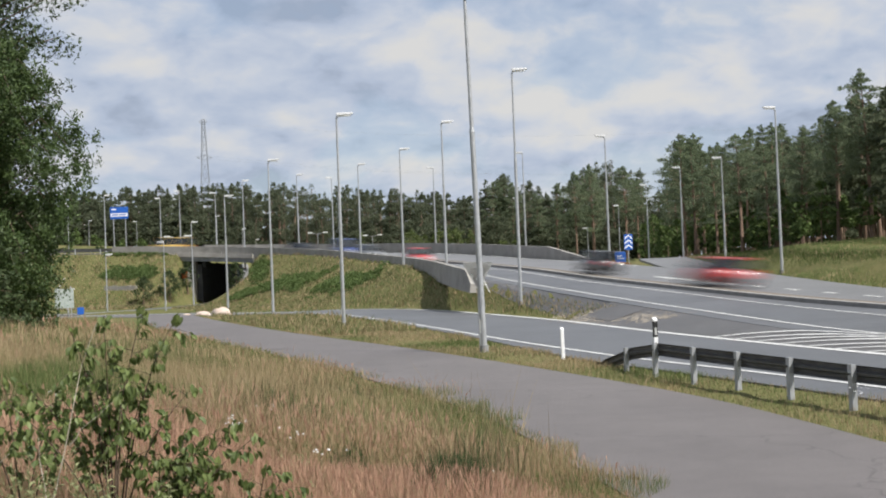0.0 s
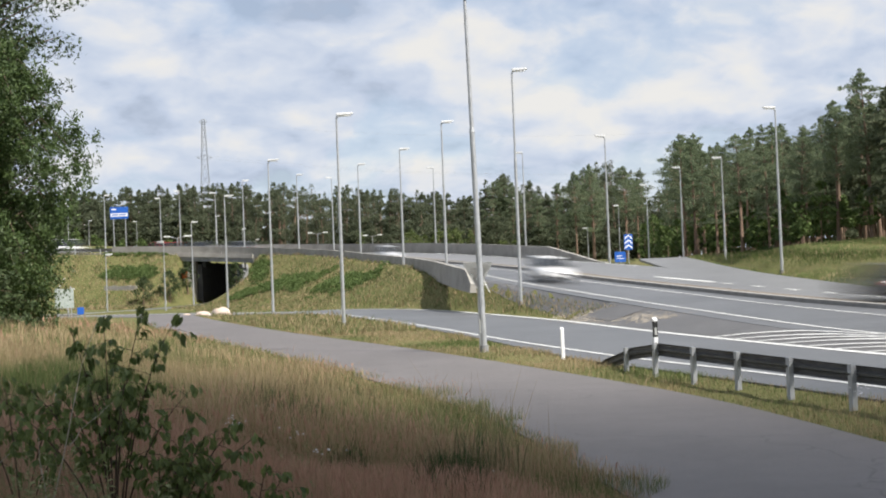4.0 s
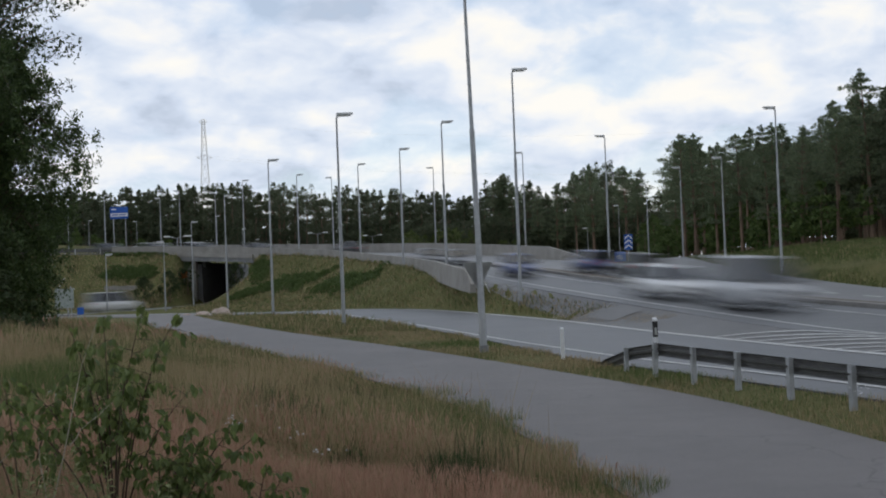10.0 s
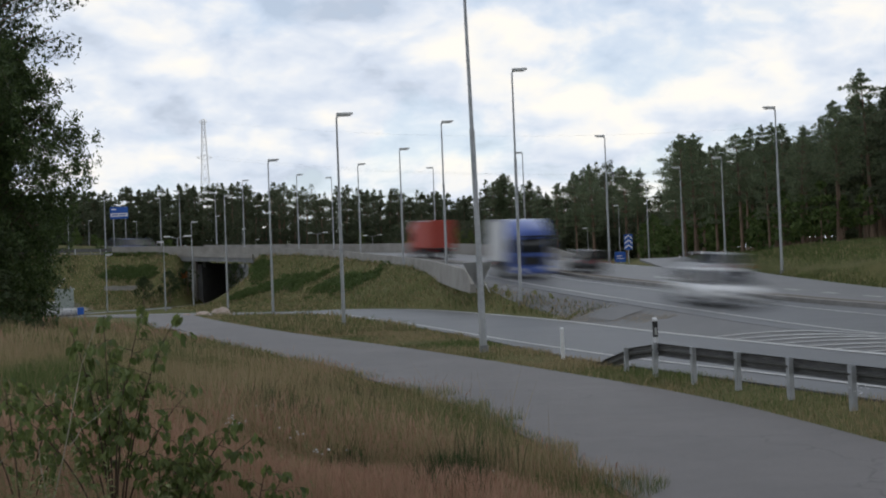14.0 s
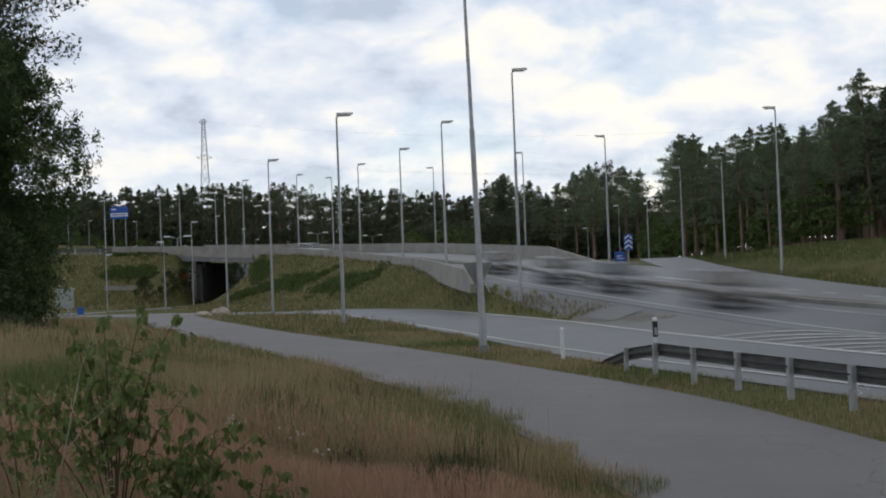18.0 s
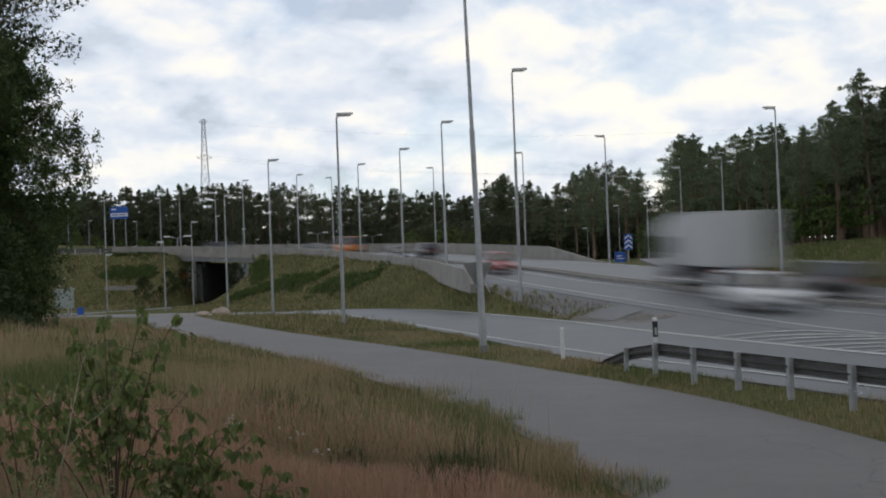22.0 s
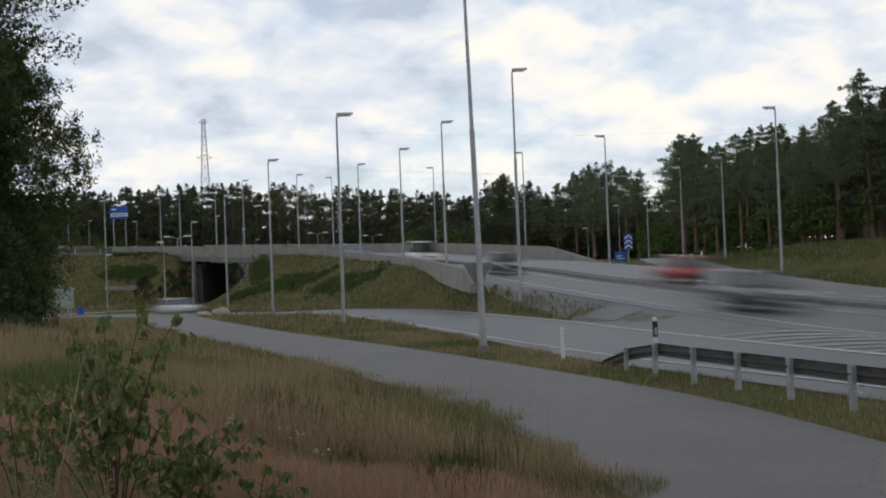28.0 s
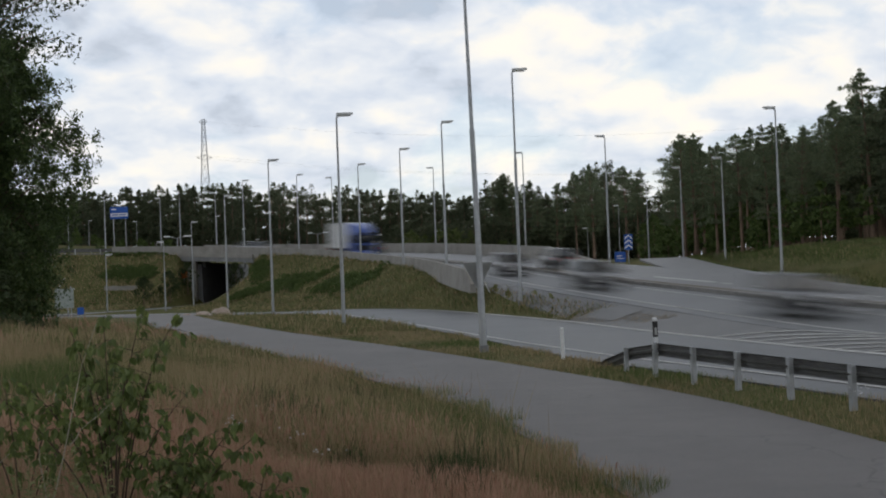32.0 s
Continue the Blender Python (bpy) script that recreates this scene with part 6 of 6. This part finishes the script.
# a lane: its line, side distance, lift, way, the place where the pace changes, and the two paces
at_mark = lambda ln, x, y: float(ln.s[np.argmin(np.hypot(ln.p[:, 0] - x, ln.p[:, 1] - y))])
MARK = at_mark(MAIN, -10.5, 135.5)
NEAR = (MAIN, lane_mid, 0.0, 1, MARK, 78, 112)
FAR = (MAIN, -1.75, 0.13, -1, MARK, 78, 112)
OUTER = (MAIN, -4.9, 0.13, -1, MARK, 78, 112)
SLIP = (RAMP, 0.1, 0.0, 1, at_mark(RAMP, -4.2, 75), 66, 125)
UNDER = (LOWER, 1.6, 0.012, 1, at_mark(LOWER, -27.8, 133), 45, 45)
BACK = (LOWER, -1.6, 0.012, -1, at_mark(LOWER, -27.8, 133), 45, 45)
DRIVES = []


def drive(kind, word, color, lane, when, load=None):
    """A vehicle that passes the lane's mark at the given second."""
    ob = copy_thing(FLEET[kind], pose(0, -700, 0))
    for c in ob.children:
        if c.name.startswith(("body", "roof", "pillar", "cab", "bumper")) and c.active_material == M_CAR:
            c.color = (*color, 1)
        elif c.name.startswith("cargo_box"):
            for q in (c, *c.children):
                q.color = (*load, 1)
    tagged(ob, word + " " + WORDS[kind], "truck" if "truck" in kind else ("van" if kind == "van" else "car"), "traffic")
    DRIVES.append((ob, lane, when))


drive("van", "yellow", (0.6, 0.4, 0.08), FAR, -0.429)
drive("hatchback", "black", (0.015, 0.016, 0.02), FAR, 0.565)
drive("hatchback", "red", (0.42, 0.02, 0.02), FAR, 0.714)
drive("hatchback", "silver", (0.42, 0.43, 0.45), FAR, 1.987)
drive("hatchback", "grey", (0.1, 0.11, 0.12), FAR, 2.058)
drive("hatchback", "grey", (0.1, 0.11, 0.12), FAR, 2.206)
drive("hatchback", "red", (0.42, 0.02, 0.02), FAR, 3.554)
drive("hatchback", "grey", (0.1, 0.11, 0.12), FAR, 3.621)
drive("estate", "grey", (0.1, 0.11, 0.12), FAR, 3.699)
drive("hatchback", "black", (0.015, 0.016, 0.02), FAR, 4.843)
drive("hatchback", "white", (0.75, 0.75, 0.75), FAR, 5.477)
drive("hatchback", "grey", (0.1, 0.11, 0.12), FAR, 6.210)
drive("box_truck", "brown", (0.1, 0.08, 0.07), FAR, 6.980, (0.14, 0.13, 0.12))
drive("hatchback", "grey", (0.1, 0.11, 0.12), FAR, 7.156)
drive("hatchback", "red", (0.42, 0.02, 0.02), FAR, 8.500)
drive("hatchback", "red", (0.4, 0.03, 0.03), FAR, 8.737)
drive("hatchback", "black", (0.015, 0.016, 0.02), FAR, 9.950)
drive("hatchback", "blue", (0.03, 0.06, 0.2), FAR, 10.549)
drive("hatchback", "black", (0.015, 0.016, 0.02), FAR, 10.625)
drive("van", "black", (0.015, 0.016, 0.02), FAR, 10.955)
drive("van", "white", (0.75, 0.75, 0.75), FAR, 12.797)
drive("box_truck", "red", (0.5, 0.05, 0.03), FAR, 14.170, (0.45, 0.05, 0.03))
drive("hatchback", "black", (0.015, 0.016, 0.02), FAR, 14.538)
drive("estate", "white", (0.75, 0.75, 0.75), FAR, 15.805)
drive("box_truck", "red", (0.5, 0.05, 0.03), FAR, 16.273, (0.45, 0.05, 0.03))
drive("hatchback", "red", (0.42, 0.02, 0.02), FAR, 16.606)
drive("hatchback", "white", (0.75, 0.75, 0.75), FAR, 16.795)
drive("hatchback", "silver", (0.42, 0.43, 0.45), FAR, 16.853)
drive("box_truck", "brown", (0.1, 0.08, 0.07), FAR, 19.964, (0.14, 0.13, 0.12))
drive("hatchback", "blue", (0.03, 0.06, 0.2), FAR, 20.058)
drive("van", "white", (0.75, 0.75, 0.75), FAR, 20.279)
drive("hatchback", "red", (0.42, 0.02, 0.02), FAR, 20.333)
drive("hatchback", "black", (0.015, 0.016, 0.02), FAR, 20.402)
drive("hatchback", "dark red", (0.25, 0.03, 0.03), FAR, 20.775)
drive("van", "pale grey", (0.5, 0.52, 0.5), FAR, 20.885)
drive("hatchback", "red", (0.42, 0.02, 0.02), FAR, 21.098)
drive("hatchback", "black", (0.015, 0.016, 0.02), FAR, 21.659)
drive("van", "orange", (0.7, 0.22, 0.03), FAR, 21.945)
drive("hatchback", "black", (0.015, 0.016, 0.02), FAR, 22.156)
drive("box_truck", "silver", (0.42, 0.43, 0.45), FAR, 22.710, (0.55, 0.56, 0.56))
drive("estate", "black", (0.015, 0.016, 0.02), FAR, 22.802)
drive("van", "red", (0.42, 0.02, 0.02), FAR, 23.050)
drive("hatchback", "black", (0.015, 0.016, 0.02), FAR, 23.098)
drive("hatchback", "grey", (0.1, 0.11, 0.12), FAR, 23.975)
drive("hatchback", "blue", (0.03, 0.06, 0.2), FAR, 25.045)
drive("estate", "silver", (0.42, 0.43, 0.45), FAR, 25.768)
drive("hatchback", "red", (0.42, 0.02, 0.02), FAR, 26.034)
drive("hatchback", "black", (0.015, 0.016, 0.02), FAR, 26.863)
drive("van", "white", (0.75, 0.75, 0.75), FAR, 27.300)
drive("hatchback", "red", (0.42, 0.02, 0.02), FAR, 28.679)
drive("box_truck", "blue", (0.04, 0.1, 0.22), FAR, 29.418, (0.03, 0.09, 0.18))
drive("estate", "silver", (0.42, 0.43, 0.45), FAR, 29.755)
drive("hatchback", "white", (0.75, 0.75, 0.75), FAR, 30.156)
drive("hatchback", "dark red", (0.14, 0.025, 0.025), FAR, 30.661)
drive("hatchback", "red", (0.42, 0.02, 0.02), FAR, 31.098)
drive("estate", "silver", (0.42, 0.43, 0.45), FAR, 31.728)
drive("hatchback", "black", (0.015, 0.016, 0.02), FAR, 32.010)
drive("hatchback", "black", (0.015, 0.016, 0.02), FAR, 32.482)
drive("hatchback", "red", (0.42, 0.02, 0.02), NEAR, -0.275)
drive("estate", "grey", (0.1, 0.11, 0.12), NEAR, -0.114)
drive("van", "blue", (0.03, 0.06, 0.2), NEAR, -0.045)
drive("estate", "black", (0.015, 0.016, 0.02), NEAR, 0.082)
drive("hatchback", "white", (0.75, 0.75, 0.75), NEAR, 0.990)
drive("hatchback", "red", (0.42, 0.02, 0.02), NEAR, 1.397)
drive("hatchback", "white", (0.75, 0.75, 0.75), NEAR, 1.511)
drive("estate", "silver", (0.42, 0.43, 0.45), NEAR, 1.669)
drive("hatchback", "blue", (0.03, 0.06, 0.2), NEAR, 1.803)
drive("box_truck", "tan", (0.2, 0.19, 0.18), NEAR, 2.150, (0.27, 0.24, 0.2))
drive("hatchback", "red", (0.42, 0.02, 0.02), NEAR, 2.357)
drive("hatchback", "grey", (0.1, 0.11, 0.12), NEAR, 2.486)
drive("hatchback", "grey", (0.1, 0.11, 0.12), NEAR, 2.931)
drive("hatchback", "white", (0.75, 0.75, 0.75), NEAR, 3.395)
drive("hatchback", "silver", (0.42, 0.43, 0.45), NEAR, 3.825)
drive("van", "white", (0.75, 0.75, 0.75), NEAR, 4.603)
drive("hatchback", "grey", (0.1, 0.11, 0.12), NEAR, 4.765)
drive("box_truck", "tan", (0.2, 0.19, 0.18), NEAR, 4.868, (0.27, 0.24, 0.2))
drive("hatchback", "red", (0.42, 0.02, 0.02), NEAR, 4.950)
drive("hatchback", "dark brown", (0.05, 0.032, 0.028), NEAR, 5.125)
drive("hatchback", "white", (0.75, 0.75, 0.75), NEAR, 5.530)
drive("hatchback", "black", (0.015, 0.016, 0.02), NEAR, 5.669)
drive("hatchback", "black", (0.015, 0.016, 0.02), NEAR, 5.920)
drive("hatchback", "grey", (0.1, 0.11, 0.12), NEAR, 6.125)
drive("van", "white", (0.75, 0.75, 0.75), NEAR, 6.288)
drive("box_truck", "white", (0.75, 0.75, 0.75), NEAR, 6.424, (0.7, 0.7, 0.7))
drive("estate", "steel blue", (0.12, 0.16, 0.24), NEAR, 7.455)
drive("hatchback", "black", (0.015, 0.016, 0.02), NEAR, 7.966)
drive("box_truck", "white", (0.75, 0.75, 0.75), NEAR, 8.043, (0.7, 0.7, 0.7))
drive("van", "white", (0.75, 0.75, 0.75), NEAR, 8.230)
drive("estate", "blue", (0.05, 0.09, 0.22), NEAR, 8.366)
drive("hatchback", "black", (0.015, 0.016, 0.02), NEAR, 8.500)
drive("hatchback", "black", (0.015, 0.016, 0.02), NEAR, 8.640)
drive("van", "silver", (0.42, 0.43, 0.45), NEAR, 9.169)
drive("estate", "white", (0.75, 0.75, 0.75), NEAR, 9.241)
drive("hatchback", "blue", (0.03, 0.06, 0.2), NEAR, 9.460)
drive("hatchback", "grey", (0.1, 0.11, 0.12), NEAR, 9.620)
drive("hatchback", "black", (0.015, 0.016, 0.02), NEAR, 9.685)
drive("hatchback", "black", (0.015, 0.016, 0.02), NEAR, 10.196)
drive("estate", "white", (0.75, 0.75, 0.75), NEAR, 10.328)
drive("hatchback", "white", (0.75, 0.75, 0.75), NEAR, 10.413)
drive("hatchback", "black", (0.015, 0.016, 0.02), NEAR, 10.511)
drive("hatchback", "silver", (0.42, 0.43, 0.45), NEAR, 11.468)
drive("hatchback", "white", (0.75, 0.75, 0.75), NEAR, 11.522)
drive("hatchback", "grey", (0.1, 0.11, 0.12), NEAR, 11.587)
drive("hatchback", "silver", (0.42, 0.43, 0.45), NEAR, 11.701)
drive("hatchback", "black", (0.015, 0.016, 0.02), NEAR, 12.590)
drive("hatchback", "white", (0.75, 0.75, 0.75), NEAR, 12.675)
drive("hatchback", "grey", (0.1, 0.11, 0.12), NEAR, 12.960)
drive("estate", "white", (0.75, 0.75, 0.75), NEAR, 13.198)
drive("box_truck", "blue", (0.05, 0.12, 0.45), NEAR, 13.460, (0.72, 0.72, 0.72))
drive("van", "blue", (0.03, 0.06, 0.2), NEAR, 14.461)
drive("hatchback", "black", (0.015, 0.016, 0.02), NEAR, 14.825)
drive("hatchback", "white", (0.75, 0.75, 0.75), NEAR, 15.590)
drive("hatchback", "red", (0.42, 0.02, 0.02), NEAR, 15.990)
drive("hatchback", "dark grey", (0.1, 0.11, 0.12), NEAR, 15.870)
drive("estate", "white", (0.75, 0.75, 0.75), NEAR, 16.194)
drive("van", "teal", (0.1, 0.3, 0.3), NEAR, 16.261)
drive("hatchback", "dark grey", (0.1, 0.11, 0.12), NEAR, 16.420)
drive("hatchback", "silver", (0.42, 0.43, 0.45), NEAR, 17.040)
drive("hatchback", "dark brown", (0.05, 0.032, 0.028), NEAR, 17.185)
drive("hatchback", "black", (0.015, 0.016, 0.02), NEAR, 17.297)
drive("hatchback", "dark grey", (0.1, 0.11, 0.12), NEAR, 17.379)
drive("hatchback", "black", (0.015, 0.016, 0.02), NEAR, 17.511)
drive("hatchback", "white", (0.75, 0.75, 0.75), NEAR, 18.060)
drive("hatchback", "black", (0.015, 0.016, 0.02), NEAR, 19.370)
drive("hatchback", "red", (0.42, 0.02, 0.02), NEAR, 19.970)
drive("hatchback", "white", (0.75, 0.75, 0.75), NEAR, 20.885)
drive("hatchback", "white", (0.75, 0.75, 0.75), NEAR, 21.020)
drive("hatchback", "white", (0.75, 0.75, 0.75), NEAR, 21.161)
drive("hatchback", "red", (0.42, 0.02, 0.02), NEAR, 21.511)
drive("hatchback", "black", (0.015, 0.016, 0.02), NEAR, 21.790)
drive("hatchback", "dark grey", (0.1, 0.11, 0.12), NEAR, 22.030)
drive("hatchback", "black", (0.015, 0.016, 0.02), NEAR, 22.650)
drive("hatchback", "white", (0.75, 0.75, 0.75), NEAR, 23.194)
drive("estate", "white", (0.75, 0.75, 0.75), NEAR, 23.261)
drive("hatchback", "black", (0.015, 0.016, 0.02), NEAR, 23.379)
drive("hatchback", "white", (0.75, 0.75, 0.75), NEAR, 25.796)
drive("estate", "silver", (0.42, 0.43, 0.45), NEAR, 26.286)
drive("hatchback", "red", (0.42, 0.02, 0.02), NEAR, 26.490)
drive("estate", "black", (0.015, 0.016, 0.02), NEAR, 27.165)
drive("hatchback", "black", (0.015, 0.016, 0.02), NEAR, 27.500)
drive("van", "white", (0.75, 0.75, 0.75), NEAR, 27.710)
drive("hatchback", "blue", (0.04, 0.07, 0.28), NEAR, 27.930)
drive("hatchback", "black", (0.015, 0.016, 0.02), NEAR, 28.725)
drive("box_truck", "dark blue", (0.04, 0.07, 0.2), NEAR, 29.416, (0.05, 0.08, 0.18))
drive("estate", "grey", (0.1, 0.11, 0.12), NEAR, 29.927)
drive("hatchback", "red", (0.42, 0.02, 0.02), NEAR, 30.073)
drive("hatchback", "green", (0.06, 0.1, 0.07), NEAR, 30.308)
drive("hatchback", "red", (0.42, 0.02, 0.02), NEAR, 30.910)
drive("hatchback", "black", (0.015, 0.016, 0.02), NEAR, 31.132)
drive("hatchback", "black", (0.015, 0.016, 0.02), NEAR, 31.326)
drive("hatchback", "black", (0.015, 0.016, 0.02), NEAR, 31.480)
drive("box_truck", "blue", (0.05, 0.12, 0.45), NEAR, 31.939, (0.72, 0.72, 0.72))
drive("hatchback", "red", (0.42, 0.02, 0.02), SLIP, 1.131)
drive("estate", "black", (0.015, 0.016, 0.02), SLIP, 1.192)
drive("hatchback", "grey", (0.1, 0.11, 0.12), SLIP, 1.351)
drive("hatchback", "blue", (0.03, 0.06, 0.2), SLIP, 4.901)
drive("estate", "white", (0.75, 0.75, 0.75), SLIP, 8.160)
drive("estate", "dark grey", (0.1, 0.11, 0.12), SLIP, 8.836)
drive("box_truck", "white", (0.75, 0.75, 0.75), SLIP, 11.268, (0.7, 0.7, 0.7))
drive("hatchback", "pink", (0.5, 0.33, 0.33), SLIP, 11.469)
drive("hatchback", "white", (0.75, 0.75, 0.75), SLIP, 11.575)
drive("hatchback", "white", (0.75, 0.75, 0.75), SLIP, 14.756)
drive("hatchback", "white", (0.75, 0.75, 0.75), SLIP, 23.669)
drive("estate", "dark grey", (0.1, 0.11, 0.12), SLIP, 31.020)
drive("hatchback", "silver", (0.42, 0.43, 0.45), SLIP, 21.500)
drive("hatchback", "white", (0.75, 0.75, 0.75), SLIP, 28.520)
drive("hatchback", "red", (0.42, 0.02, 0.02), UNDER, 1.032)
drive("hatchback", "red", (0.42, 0.02, 0.02), UNDER, 1.788)
drive("hatchback", "white", (0.75, 0.75, 0.75), UNDER, 2.093)
drive("estate", "blue", (0.03, 0.06, 0.2), UNDER, 3.088)
drive("hatchback", "black", (0.015, 0.016, 0.02), UNDER, 6.727)
drive("van", "red", (0.42, 0.02, 0.02), UNDER, 23.760)
drive("hatchback", "black", (0.015, 0.016, 0.02), BACK, 3.307)
drive("estate", "silver", (0.42, 0.43, 0.45), BACK, 6.301)
drive("van", "white", (0.75, 0.75, 0.75), BACK, 8.857)
drive("van", "white", (0.75, 0.75, 0.75), BACK, 10.307)
drive("hatchback", "white", (0.75, 0.75, 0.75), BACK, 13.307)
drive("van", "white", (0.75, 0.75, 0.75), BACK, 29.285)
drive("hatchback", "silver", (0.42, 0.43, 0.45), OUTER, 14.654)
drive("hatchback", "red", (0.42, 0.02, 0.02), OUTER, 29.525)

for ob in FLEET.values():
    for c in list(ob.children_recursive):
        bpy.data.objects.remove(c)
    bpy.data.objects.remove(ob)


# ---- what moves ----
def on_lane(lane, when, t):
    """The pose of a vehicle on its lane at t seconds."""
    line, d, lift, way, mark, slow, fast = lane
    u = (t - when) * way
    s = mark + u * (fast if u > 0 else slow)
    s = min(max(s, 5.0), line.s[-1] - 5.0)
    side = d if callable(d) else (lambda q: d)
    a, b = line.at(s - 1.3 * way, side(s - 1.3 * way), lift), line.at(s + 1.3 * way, side(s + 1.3 * way), lift)
    v = Vector(b) - Vector(a)
    turn = math.atan2(-v.x, v.y)
    rise = math.atan2(v.z, math.hypot(v.x, v.y))
    p = (Vector(a) + Vector(b)) / 2
    return Matrix.Translation(p) @ Matrix.Rotation(turn, 4, "Z") @ Matrix.Rotation(rise, 4, "X")


def motions():
    walk(sky_shell, [(0.0, pose(0, 0, 0)), (16.0, pose(0, 0, 0, 0, 0, -2.32)), (32.0, pose(0, 0, 0, 0, 0, -4.65))])
    walk(cloud, [(0.0, pose(753, -2421, 1150)), (2.0, pose(753, -2281, 1150)), (4.0, pose(753, -2131, 1150)), (6.0, pose(753, -1951, 1150)), (8.0, pose(753, -1801, 1150)),
                 (10.0, pose(753, -1671, 1150)), (12.0, pose(723, -1541, 1150)), (20.0, pose(430, -1150, 1150)), (32.0, pose(110, -700, 1150))])
    for ob, lane, when in DRIVES:
        span = 4.0 if lane[0] == LOWER else 2.3
        first, last = max(0.0, when - span), min(32.0, when + span)
        times = [0.0] if first > 0 else []
        k = math.floor(first * 10) / 10
        while k <= last + 1e-6:
            times.append(round(k, 1))
            k += 0.1
        if times[-1] < 32.0:
            times.append(32.0)
        walk(ob, [(t, on_lane(lane, when, t)) for t in times])


motions()
